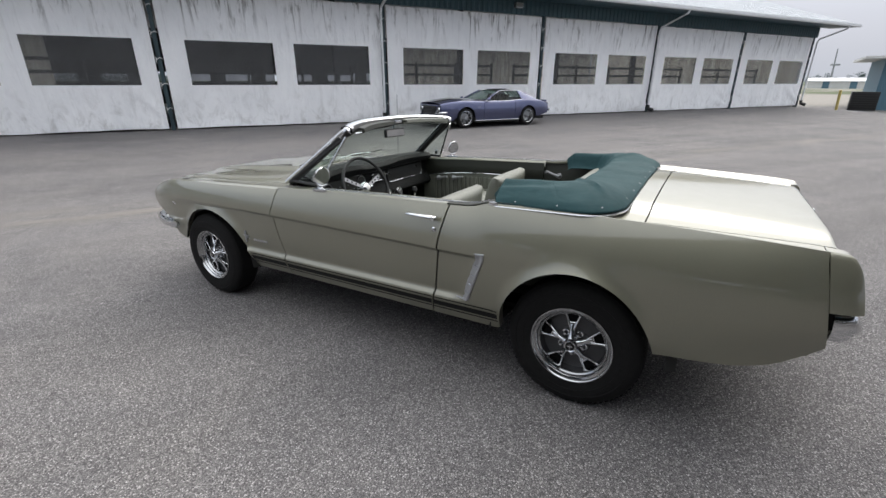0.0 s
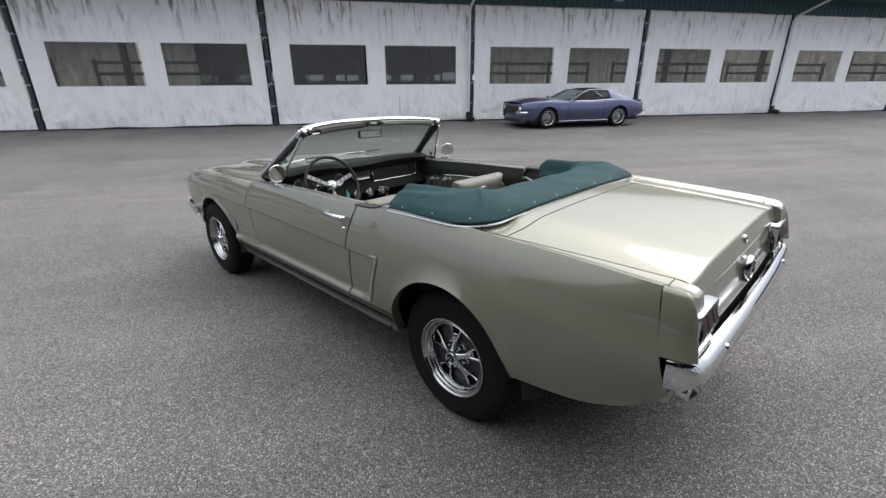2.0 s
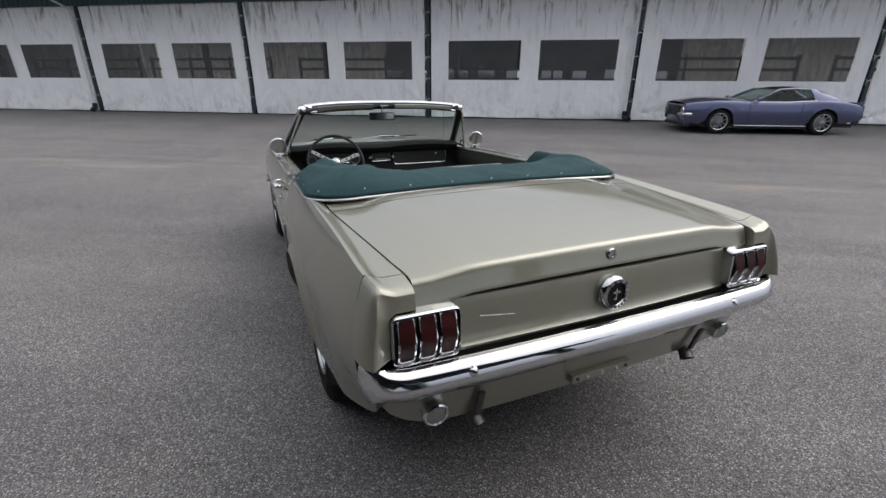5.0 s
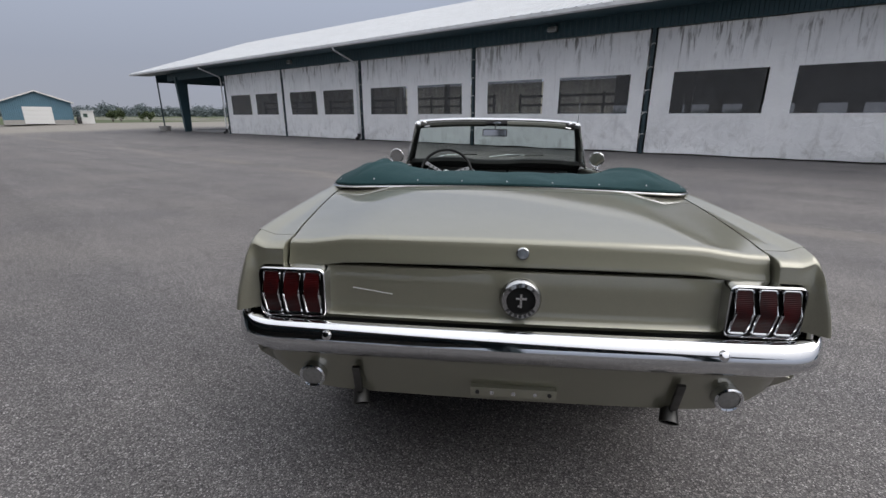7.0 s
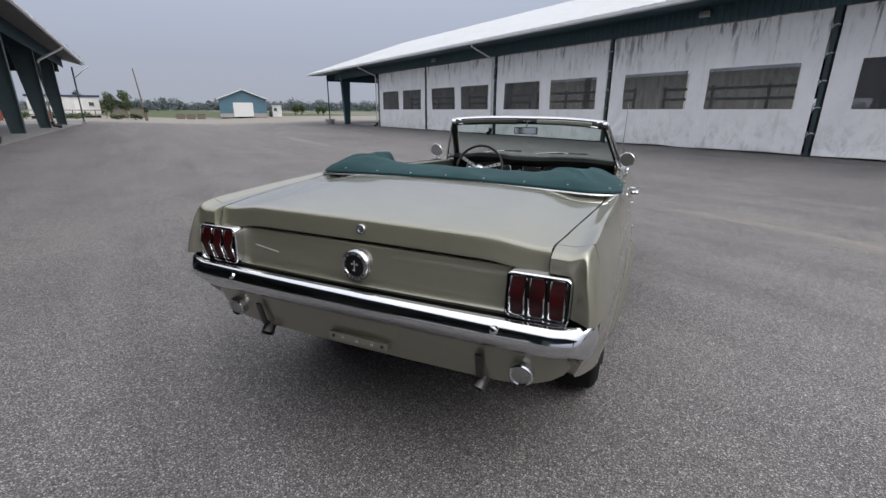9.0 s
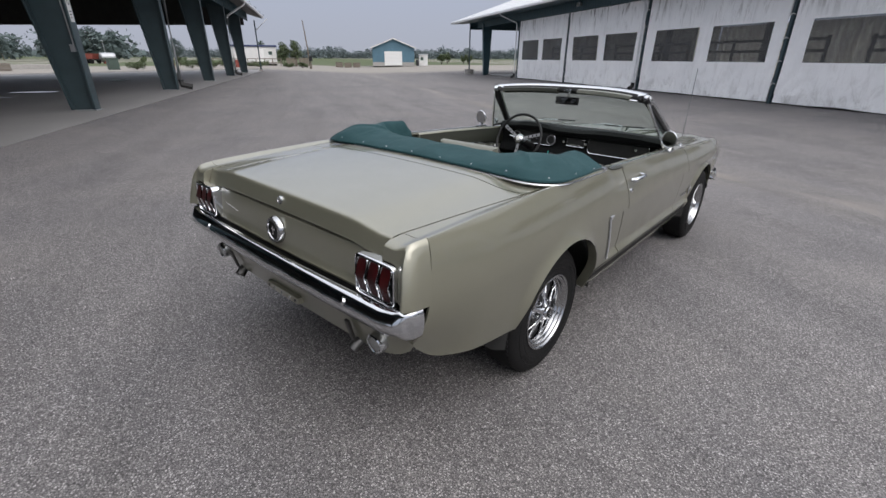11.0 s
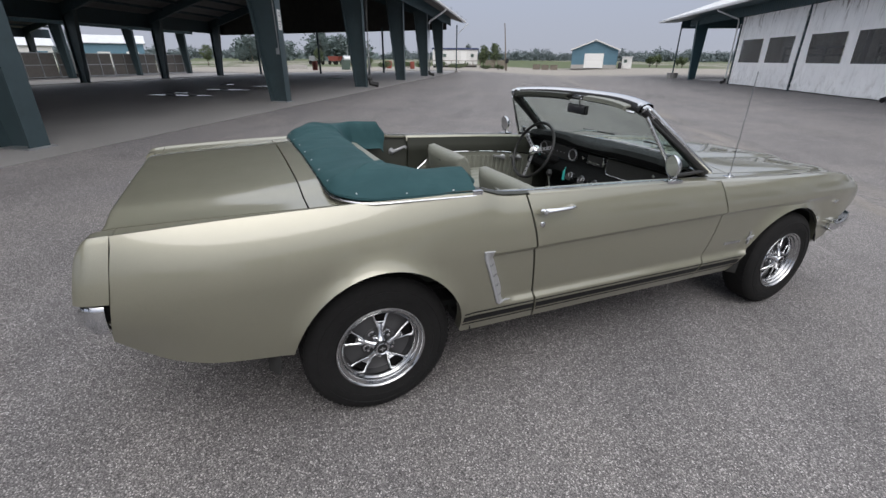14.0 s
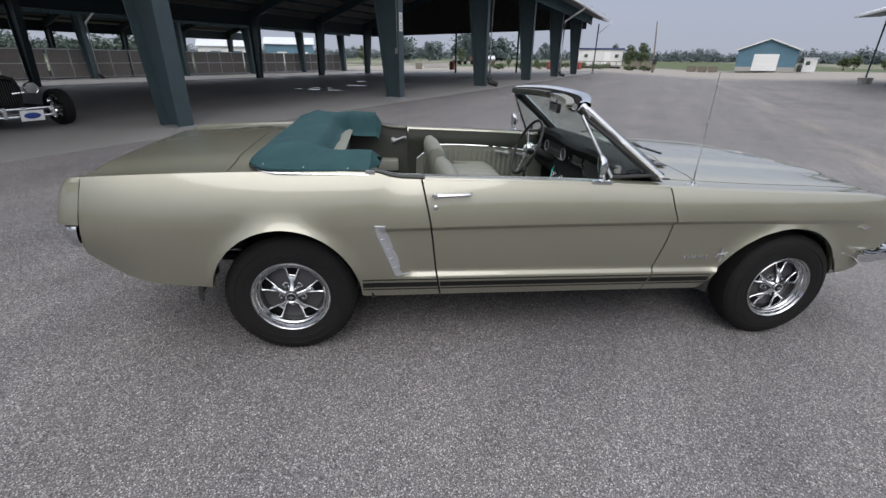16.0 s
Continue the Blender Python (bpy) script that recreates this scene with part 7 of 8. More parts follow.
# front ends of the arms: the cloth hangs down into the cabin
for t, sg in ((0.0, -1), (1.0, 1)):
    top = [cover_point(t, j / NV) for j in range(2, NV + 1)]
    rows = [[p + Vector((0.0, 0.010 * k + 0.004 * math.sin(j * 0.9) * k, -0.026 * k * (1.0 if sg < 0 else 0.7) * (1 - 0.75 * j / NV))) for j, p in enumerate(top)] for k in range(4)]
    fl = part("cover_flap", grid(rows), CANVAS, cover, "", 60)
    thick(fl, 0.005, 0)
# bright moulding below the hem, and snaps
part("cover_moulding", tube([cover_point(i / 90, 0.0) + Vector((0, 0, -0.014)) + (Vector((cover_point(i / 90, 0.0).x * 0.012, -0.004, 0))) for i in range(91)], 0.0048, 6), STAINLESS, car, "bright moulding round the cover")
part("hem_binding", tube([cover_point(i / 110, 0.0) + Vector((0, 0, -0.003)) for i in range(111)], 0.0042, 6), CANVAS, cover)
for k in range(13):
    p = cover_point((k + 0.5) / 13, 0.035)
    part("snap", moved(lathe([(0.0, 0.004), (0.002, 0.0038), (0.0042, 0.0)], 10, "z"), Matrix.Translation(p + Vector((0, 0, 0.003)))), SILVER, cover)

# ---- the slate-blue coupe parked by the barn ----
BF, BR = su(12.00, -6.50), su(12.14, -9.24)
bfw = (BF - BR).normalized()
brt = Vector((bfw.y, -bfw.x, 0))
bm_ = Matrix((brt, bfw, Vector((0, 0, 1)))).transposed().to_4x4()
bmid = (BF + BR) / 2
blue = thing("blue_coupe", Matrix.Translation((bmid.x, bmid.y, ground_z(bmid.x, bmid.y))) @ bm_, "slate-blue two-door coupe with a black roof parked beside the barn", "car")


def b_half(y):
    return glide([(-2.40, 0.80), (-2.2, 0.87), (-1.4, 0.935), (0, 0.925), (1.4, 0.935), (2.0, 0.885), (2.28, 0.80), (2.36, 0.74)], y)


def b_belt(y):
    return glide([(-2.40, 0.76), (-1.9, 0.87), (-1.25, 0.905), (-0.3, 0.855), (0.6, 0.860), (1.4, 0.878), (2.0, 0.842), (2.36, 0.775)], y)


def b_low(y):
    z = glide([(-2.40, 0.42), (-1.85, 0.30), (-1.0, 0.20), (1.0, 0.20), (1.85, 0.24), (2.36, 0.34)], y)
    for c in (-1.37, 1.37):
        d = abs(y - c)
        if d < 0.385:
            z = max(z, 0.33 + math.sqrt(0.385**2 - d * d) * 0.98)
    return z


B_PROF = [(0.0, 0.905), (0.12, 0.93), (0.35, 0.972), (0.60, 1.0), (0.66, 0.992), (0.88, 0.965), (0.97, 0.945), (1.0, 0.92)]
YS_ARCH = [c + 0.384 * math.cos(math.pi * k / 14) for c in (-1.37, 1.37) for k in range(15)]


def b_side(sg, y0, y1):
    ys = sorted({round(v, 4) for v in [y0, y1] + [y0 + (y1 - y0) * k / 12 for k in range(13)] + [v for v in YS_ARCH if y0 < v < y1]})
    rows = []
    for y in ys:
        lo, hi, w = b_low(y), b_belt(y), b_half(y)
        base = 0.20
        row = []
        for f, k in B_PROF:
            z = lo + (hi - lo) * f
            g = (z - base) / (hi - base)
            row.append((sg * w * glide(B_PROF, g), y, z))
        rows.append(row)
    return grid(rows)


for sg in (-1, 1):
    for nm, y0, y1 in (("front_wing", 0.63, 2.30), ("side_door", -0.74, 0.62), ("rear_quarter", -2.40, -0.75)):
        p = part(nm, b_side(sg, y0, y1), PAINT_BLUE, blue)
        thick(p, 0.012, 1 if sg < 0 else -1)
        if nm == "side_door":
            part("door_handle", box(sg * 0.905 - 0.012, sg * 0.905 + 0.012, -0.62, -0.50, 0.70, 0.722, 0.006), CHROME, p)
        if nm == "front_wing":
            part("side_marker", moved(box(-0.006, 0.006, -0.07, 0.07, -0.022, 0.022, 0.004), Matrix.Translation((sg * 0.845, 2.13, 0.60)) @ Matrix.Rotation(sg * 0.26, 4, "Z")), RED, p, "red-orange marker lamp")
            part("emblem", box(sg * 0.925 - 0.008, sg * 0.925 + 0.004, 0.80, 0.90, 0.675, 0.69), CHROME, p)
    # bright strips: sill, window, drip rail
    part("sill_strip", tube([(sg * 0.885, y, 0.225) for y in (-0.95, 0, 0.95)], 0.014, 8), STAINLESS, blue, "bright sill strip")
    part("sill", box(sg * 0.70, sg * 0.875, -0.98, 0.98, 0.16, 0.22, 0.02), DARK, blue)
    part("bumper_end", tube([(sg * 0.52, 2.37, 0.50), (sg * 0.70, 2.34, 0.50), (sg * 0.80, 2.26, 0.505), (sg * 0.845, 2.12, 0.51)], 0.036, 10, True, 1.2), CHROME, blue, "small chrome corner bumper")
    hl = part("headlamp", moved(lathe([(0.0, 0.030), (0.055, 0.022), (0.075, 0.0), (0.090, 0.012), (0.098, 0.0), (0.098, -0.04)], 28, "y"), Matrix.Translation((sg * 0.635, 2.33, 0.61))), CHROME, blue, "round headlamp in a chrome ring")
    part("lamp_glass", moved(lathe([(0.0, 0.034), (0.05, 0.026), (0.072, 0.006)], 24, "y"), Matrix.Translation((sg * 0.635, 2.33, 0.61))), LENS_W, hl)
    # door mirror
    mr = part("mirror_shell", moved(lathe([(0.0, 0.10), (0.035, 0.08), (0.052, 0.03), (0.055, 0.0)], 16, "y"), Matrix.Translation((sg * 0.93, 0.42, 0.93))), PAINT_BLUE, blue, "bullet door mirror")
    part("mirror_stalk", tube([(sg * 0.88, 0.44, 0.85), (sg * 0.91, 0.45, 0.90)], 0.014, 8), PAINT_BLUE, mr)
    # pillars and glass of the cabin
    A0, A1, C1 = (0.80, 0.53, 0.865), (0.655, -0.18, 1.205), (0.655, -0.98, 1.205)
    side = [A0, A1, (0.66, -0.55, 1.228), C1]
    part("drip_rail", tube([(sg * x, y, z) for x, y, z in side + [(0.70, -1.04, 1.10), (0.80, -1.09, 0.90)]], 0.020, 8), CHROME, blue, "chrome window trim")
    part("belt_strip", tube([(sg * 0.845, y, b_belt(y) + 0.012) for y in (0.55, 0.2, -0.3, -0.8, -1.1)], 0.011, 6), CHROME, blue)
    rows = [[(sg * (0.835 - 0.17 * f), 0.47 - 0.63 * f, 0.87 + 0.33 * f) for f in (0, 0.5, 1)], [(sg * (0.835 - 0.17 * f), -0.3 - 0.06 * f, 0.87 + 0.345 * f) for f in (0, 0.5, 1)], [(sg * (0.835 - 0.17 * f), -1.09 + 0.10 * f, 0.88 + 0.32 * f) for f in (0, 0.5, 1)]]
    gl = part("side_window", grid(rows), GLASS_DK, blue, "dark side window")
    gl.visible_shadow = False
    rows = [[(sg * 0.845, -1.07, 0.885), (sg * 0.765, -1.01, 1.08), (sg * 0.67, -0.95, 1.215)], [(sg * 0.85, -1.40, 0.90), (sg * 0.78, -1.26, 1.05), (sg * 0.66, -1.12, 1.205)], [(sg * 0.83, -1.86, 0.885), (sg * 0.74, -1.56, 1.02), (sg * 0.62, -1.24, 1.175)]]
    thick(part("rear_pillar", facing(grid(rows), (0, -1.1, 0.8)), PAINT_BLUE, blue), 0.02, -1)
    part("front_pillar", tube([(sg * 0.79, 0.55, 0.865), (sg * 0.73, 0.20, 1.04), (sg * 0.64, -0.17, 1.21)], 0.026, 8), PAINT_BLUE, blue)
    rows = []
    for c in (-1.37, 1.37):
        rows = [[(sg * 0.90, c + 0.385 * math.cos(a), 0.33 + 0.38 * math.sin(a)), (sg * 0.55, c + 0.40 * math.cos(a), 0.33 + 0.40 * math.sin(a))] for a in [math.pi * k / 16 for k in range(17)]]
        thick(part("wheel_housing", grid(rows), DARK, blue), 0.01, 0)
        part("arch_lip", tube([(sg * (b_half(c + 0.385 * math.cos(a)) * 0.985), c + 0.385 * math.cos(a), 0.33 + 0.38 * math.sin(a)) for a in [math.pi * k / 20 for k in range(21)]], 0.012, 6), PAINT_BLUE, blue)
        M = Matrix.Translation((sg * 0.80, c, 0.325)) @ Matrix.Diagonal((sg, 1, 1, 1))
        w = part("wheel", moved(lathe([(0.225, 0.09), (0.245, 0.108), (0.30, 0.104), (0.322, 0.085), (0.327, 0.0), (0.322, -0.10), (0.24, -0.11)], 48, "x"), M), RUBBER, blue, "low black tyre")
        part("rim", moved(lathe([(0.232, 0.098), (0.238, 0.108), (0.226, 0.110), (0.214, 0.100), (0.205, 0.060), (0.200, -0.08)], 48, "x"), M), WHEEL_CHROME, w, "bright alloy rim")
        part("brake_disc", moved(lathe([(0.0, 0.0), (0.16, 0.0), (0.16, -0.02)], 32, "x"), M), GALV, w)
        for k in range(10):
            R = Matrix.Rotation(k * math.tau / 10, 4, "X")
            part("spoke", moved(tube([(0.085, 0.0, 0.035), (0.088, 0.0, 0.12), (0.080, 0.0, 0.212)], [0.016, 0.011, 0.014], 6, True, 0.8), M @ R), ALLOY, w)
        part("hub_cap", moved(lathe([(0.0, 0.10), (0.03, 0.098), (0.045, 0.085), (0.05, 0.06)], 20, "x"), M), ALLOY, w)


def b_top(y0, y1, crown, n=14, wf=0.92):
    rows = []
    for k in range(n + 1):
        y = y0 + (y1 - y0) * k / n
        w = b_half(y) * wf
        cr = crown if not callable(crown) else crown(y)
        rows.append([(w * j / 8, y, b_belt(y) + cr * (1 - abs(j / 8)**2.2) + 0.0) for j in range(-8, 9)])
    return grid(rows)


hood = part("bonnet", b_top(0.66, 2.30, lambda y: 0.075 - 0.02 * smooth(1.6, 2.3, y)), PAINT_BLUE, blue)
thick(hood, 0.012, 0)
for sg in (-1, 1):
    rows = []
    for k in range(13):
        y = 0.70 + 1.55 * k / 12
        rows.append([(sg * x, y, b_belt(y) + (0.075 - 0.02 * smooth(1.6, 2.3, y)) * (1 - (x / (b_half(y) * 0.92))**2.2) + 0.008) for x in (0.16, 0.30, 0.46)])
    thick(part("bonnet_stripe", grid(rows), PAINT_BLACK, hood, "broad black bonnet stripe"), 0.003, 0)
part("cowl", b_top(0.50, 0.645, 0.07, 3), TRIM_BLACK, blue)
deck = part("boot_lid", b_top(-2.38, -1.58, 0.05), PAINT_BLUE, blue)
thick(deck, 0.012, 0)
part("tail_lip", box(-0.72, 0.72, -2.40, -2.24, 0.80, 0.87, 0.03), PAINT_BLUE, blue)
# nose and tail
part("nose_panel", box(-0.75, 0.75, 2.20, 2.315, 0.46, 0.775, 0.04), PAINT_BLUE, blue)
gr = part("grille", box(-0.46, 0.46, 2.29, 2.345, 0.47, 0.70, 0.02), TRIM_BLACK, blue, "black grille")
for k in range(6):
    part("grille_bar", box(-0.44, 0.44, 2.34, 2.365, 0.485 + 0.037 * k, 0.497 + 0.037 * k), GUNMETAL, gr)
part("grille_frame", tube([(-0.48, 2.35, 0.46), (-0.48, 2.35, 0.715), (0.48, 2.35, 0.715), (0.48, 2.35, 0.46), (-0.48, 2.35, 0.46)], 0.014, 6), GUNMETAL, gr)
part("front_valance", box(-0.76, 0.76, 2.08, 2.26, 0.22, 0.46, 0.05), PAINT_BLUE, blue)
part("chin_spoiler", box(-0.74, 0.74, 2.10, 2.30, 0.17, 0.24, 0.02), TRIM_BLACK, blue, "black chin spoiler")
part("tail_panel", box(-0.80, 0.80, -2.40, -2.28, 0.46, 0.78, 0.03), PAINT_BLUE, blue)
part("rear_bumper", box(-0.86, 0.86, -2.47, -2.37, 0.46, 0.56, 0.03), CHROME, blue)
for x in (-0.62, -0.42, 0.42, 0.62):
    part("tail_lamp", moved(lathe([(0.0, -0.03), (0.06, -0.025), (0.075, 0.0)], 20, "y"), Matrix.Translation((x, -2.40, 0.66))), RED, blue)
part("underbody", box(-0.80, 0.80, -2.2, 2.1, 0.20, 0.30), DARK, blue)
part("cabin_floor", box(-0.78, 0.78, -1.5, 0.6, 0.30, 0.60), DARK, blue)
# cabin
rf = [[(x, y, z - 0.05 * (x / w)**2) for x in [w * j / 6 for j in range(-6, 7)]] for y, z, w in ((-0.16, 1.222, 0.65), (-0.42, 1.258, 0.67), (-0.75, 1.262, 0.67), (-1.05, 1.232, 0.66), (-1.26, 1.185, 0.63))]
thick(part("roof_panel", facing(grid(rf), (0, -0.5, 0.5)), PAD_BLACK, blue, "black vinyl roof"), 0.02, 0)
ws = part("windscreen", grid([[(x * w, 0.57 - (0.73 * f) - 0.14 * x * x * (1 - 0.5 * f), 0.90 + 0.31 * f) for x in [j / 6 for j in range(-6, 7)]] for f, w in ((0, 0.79), (0.33, 0.745), (0.67, 0.70), (1, 0.645))]), GLASS, blue)
ws.visible_shadow = False
rw = part("rear_window", grid([[(x * w, -1.26 - 0.60 * f, 1.180 - 0.28 * f) for x in [j / 6 for j in range(-6, 7)]] for f, w in ((0, 0.58), (0.5, 0.65), (1, 0.72))]), GLASS_DK, blue)
rw.visible_shadow = False
part("dashboard", box(-0.74, 0.74, 0.24, 0.52, 0.62, 0.88, 0.04), PAD_BLACK, blue)
for x in (-0.36, 0.36):
    st = part("front_seat", moved(box(-0.25, 0.25, -0.08, 0.08, 0, 0.62, 0.06), Matrix.Translation((x, -0.48, 0.48)) @ Matrix.Rotation(0.25, 4, "X")), PAD_BLACK, blue, "black bucket seat")
    part("seat_base", box(x - 0.25, x + 0.25, -0.45, 0.1, 0.45, 0.60, 0.05), PAD_BLACK, st)
part("steering_wheel", moved(lathe([(0.172, -0.012), (0.186, 0.0), (0.172, 0.012), (0.160, 0.0), (0.172, -0.012)], 28, "y"), Matrix.Translation((-0.36, 0.10, 0.86)) @ Matrix.Rotation(-0.4, 4, "X")), PAD_BLACK, blue)

# ---- black roadster under the pavilion ----
rod = thing("hot_rod", Matrix.Translation(su(-8.44, 0.64, PZ + 0.012)) @ Matrix(((-NU.x, NS.x, 0, 0), (-NU.y, NS.y, 0, 0), (0, 0, 1, 0), (0, 0, 0, 1))), "black open-wheeled roadster with chrome lamps on the pavilion floor", "car")
for sg in (-1, 1):
    for y, r, wd, x in ((0.0, 0.285, 0.085, 0.76), (-2.75, 0.36, 0.13, 0.74)):
        M = Matrix.Translation((sg * x, y, r)) @ Matrix.Rotation(0.10 if y == 0 else 0, 4, "Z") @ Matrix.Diagonal((sg, 1, 1, 1))
        w = part("wheel", moved(lathe([(r * 0.66, wd * 0.8), (r * 0.74, wd * 0.98), (r * 0.88, wd), (r * 0.97, wd * 0.85), (r, wd * 0.5), (r, -wd * 0.5), (r * 0.97, -wd * 0.85), (r * 0.88, -wd), (r * 0.74, -wd * 0.98), (r * 0.66, -wd * 0.8)], 48, "x"), M), RUBBER, rod, "fat black tyre")
        part("rim", moved(lathe([(0.0, 0.03), (r * 0.3, 0.04), (r * 0.6, 0.02), (r * 0.64, wd * 0.75), (r * 0.69, wd * 0.9), (r * 0.66, wd * 0.5), (r * 0.64, -wd * 0.5), (r * 0.69, -wd * 0.92), (r * 0.62, -wd * 0.8), (r * 0.58, -0.01), (0.0, -0.02)], 40, "x"), M), CHROME, w, "chrome rim")
    part("head_lamp_bar", tube([(sg * 0.16, 0.06, 0.52), (sg * 0.36, 0.08, 0.54)], 0.016, 8), CHROME, rod)
    hl = part("headlamp", moved(lathe([(0.0, -0.10), (0.05, -0.085), (0.082, -0.03), (0.092, 0.03), (0.096, 0.045), (0.088, 0.055), (0.080, 0.05)], 28, "y"), Matrix.Translation((sg * 0.40, 0.10, 0.60))), CHROME, rod, "round chrome headlamp")
    part("lamp_glass", moved(lathe([(0.0, 0.068), (0.04, 0.064), (0.080, 0.048)], 24, "y"), Matrix.Translation((sg * 0.40, 0.10, 0.60))), LENS_W, hl)
    part("spring_arm", tube([(sg * 0.20, 0.0, 0.26), (sg * 0.66, 0.0, 0.28)], 0.028, 8), CHROME, rod)
    part("steering_rod", tube([(sg * 0.62, -0.10, 0.30), (sg * 0.30, -1.2, 0.34)], 0.016, 8), CHROME, rod)
    part("body_side", grid([[(sg * x, y, z) for x, y, z in ((0.26, 0.02, 0.30), (0.27, 0.02, 0.60), (0.22, 0.02, 0.76))], [(sg * 0.36, -0.9, 0.32), (sg * 0.40, -0.9, 0.62), (sg * 0.34, -0.9, 0.84)], [(sg * 0.52, -1.4, 0.32), (sg * 0.56, -1.4, 0.62), (sg * 0.50, -1.4, 0.92)], [(sg * 0.60, -2.4, 0.32), (sg * 0.64, -2.4, 0.62), (sg * 0.58, -2.4, 0.92)], [(sg * 0.40, -3.3, 0.40), (sg * 0.44, -3.3, 0.58), (sg * 0.36, -3.3, 0.78)]]), PAINT_BLACK, rod)
    part("post", tube([(sg * 0.56, -1.35, 0.90), (sg * 0.50, -1.55, 1.22)], 0.018, 8), CHROME, rod)
shell = []
for y, k in ((0.06, 0.93), (0.10, 0.99), (0.07, 1.0), (-0.05, 1.0)):
    shell.append([(k * x, y, 0.24 + (z - 0.24) * k) for x, z in ((-0.20, 0.24), (-0.265, 0.45), (-0.275, 0.62), (-0.23, 0.75), (-0.10, 0.80), (0, 0.805), (0.10, 0.80), (0.23, 0.75), (0.275, 0.62), (0.265, 0.45), (0.20, 0.24))])
thick(part("grille_shell", grid(shell), PAINT_BLACK, rod, "black radiator shell"), 0.01, 0)
gi = part("grille", box(-0.24, 0.24, 0.0, 0.04, 0.26, 0.74), SOOT_AND_SLOT, rod)
for k in range(15):
    part("grille_bar", box(-0.217 + 0.031 * k - 0.004, -0.217 + 0.031 * k + 0.004, 0.04, 0.055, 0.27, 0.74 - 0.05 * abs(k - 7) / 7), PAINT_BLACK, gi)
part("badge", box(-0.03, 0.03, 0.105, 0.115, 0.70, 0.75, 0.008), CHROME, rod)
part("hood_top", grid([[(w * j / 6, y, z + 0.05 * (1 - (j / 6)**2)) for j in range(-6, 7)] for y, w, z in ((0.0, 0.22, 0.76), (-0.9, 0.34, 0.84), (-1.4, 0.50, 0.92))]), PAINT_BLACK, rod)
part("deck_top", grid([[(w * j / 6, y, z + 0.06 * (1 - (j / 6)**2)) for j in range(-6, 7)] for y, w, z in ((-2.3, 0.58, 0.92), (-2.9, 0.5, 0.88), (-3.3, 0.36, 0.78))]), PAINT_BLACK, rod)
part("windshield", box(-0.48, 0.48, -1.56, -1.54, 0.95, 1.22, 0.004), GLASS, rod)
part("floor_pan", box(-0.5, 0.5, -3.0, -0.1, 0.26, 0.32), DARK, rod)
part("front_axle", tube([(-0.72, 0.0, 0.28), (-0.4, 0.02, 0.22), (0, 0.02, 0.20), (0.4, 0.02, 0.22), (0.72, 0.0, 0.28)], 0.025, 8), PAINT_BLACK, rod)
fb = part("front_bumper", tube([(-0.68, 0.20, 0.32), (-0.62, 0.30, 0.315), (0, 0.34, 0.315), (0.62, 0.30, 0.315), (0.68, 0.20, 0.32)], 0.023, 10), CHROME, rod, "double chrome tube bumper")
part("lower_tube", tube([(-0.68, 0.20, 0.21), (-0.62, 0.30, 0.205), (0, 0.34, 0.205), (0.62, 0.30, 0.205), (0.68, 0.20, 0.21)], 0.023, 10), CHROME, fb)
for x in (-0.5, -0.12, 0.12, 0.5):
    part("clamp", box(x - 0.025, x + 0.025, 0.30, 0.365, 0.18, 0.345, 0.008), CHROME, fb)
pl = part("number_plate", moved(box(-0.152, 0.152, -0.004, 0.004, -0.078, 0.078, 0.003), Matrix.Translation((-0.20, 0.375, 0.215)) @ Matrix.Rotation(-0.12, 4, "X")), WHITE, rod, "white plate with a plain blue oval")
ov = lathe([(0.0, 0.0075), (1.0, 0.0065), (1.0, 0.003)], 32, "y")
part("oval", moved(ov, Matrix.Translation((-0.20, 0.375, 0.215)) @ Matrix.Rotation(-0.12, 4, "X") @ Matrix.Diagonal((0.11, 1, 0.045, 1))), simple("deep_blue_enamel", (0.02, 0.05, 0.22), 0.3), pl)

# ---- beyond the yard ----
def wz(x, y):
    return ground_z(x, y)


def leaf_cloud(bm, rng, c, r, n, size, squash=0.85):
    """Small tilted leaf blades gathered round a point."""
    for _ in range(n):
        while True:
            d = Vector((rng.uniform(-1, 1), rng.uniform(-1, 1), rng.uniform(-1, 1)))
            if 0.05 < d.length < 1:
                break
        d = d * (0.55 + 0.45 * d.length)
        p = c + Vector((d.x * r, d.y * r, d.z * r * squash))
        a = Vector((rng.gauss(0, 1), rng.gauss(0, 1), rng.gauss(0, 0.6))).normalized() * size * rng.uniform(0.6, 1.3)
        b = a.orthogonal().normalized()
        b.rotate(Matrix.Rotation(rng.uniform(0, 6.28), 3, a.normalized()))
        b *= size * rng.uniform(0.35, 0.7)
        bm.faces.new([bm.verts.new(p - a), bm.verts.new(p + b), bm.verts.new(p + a), bm.verts.new(p - b)])


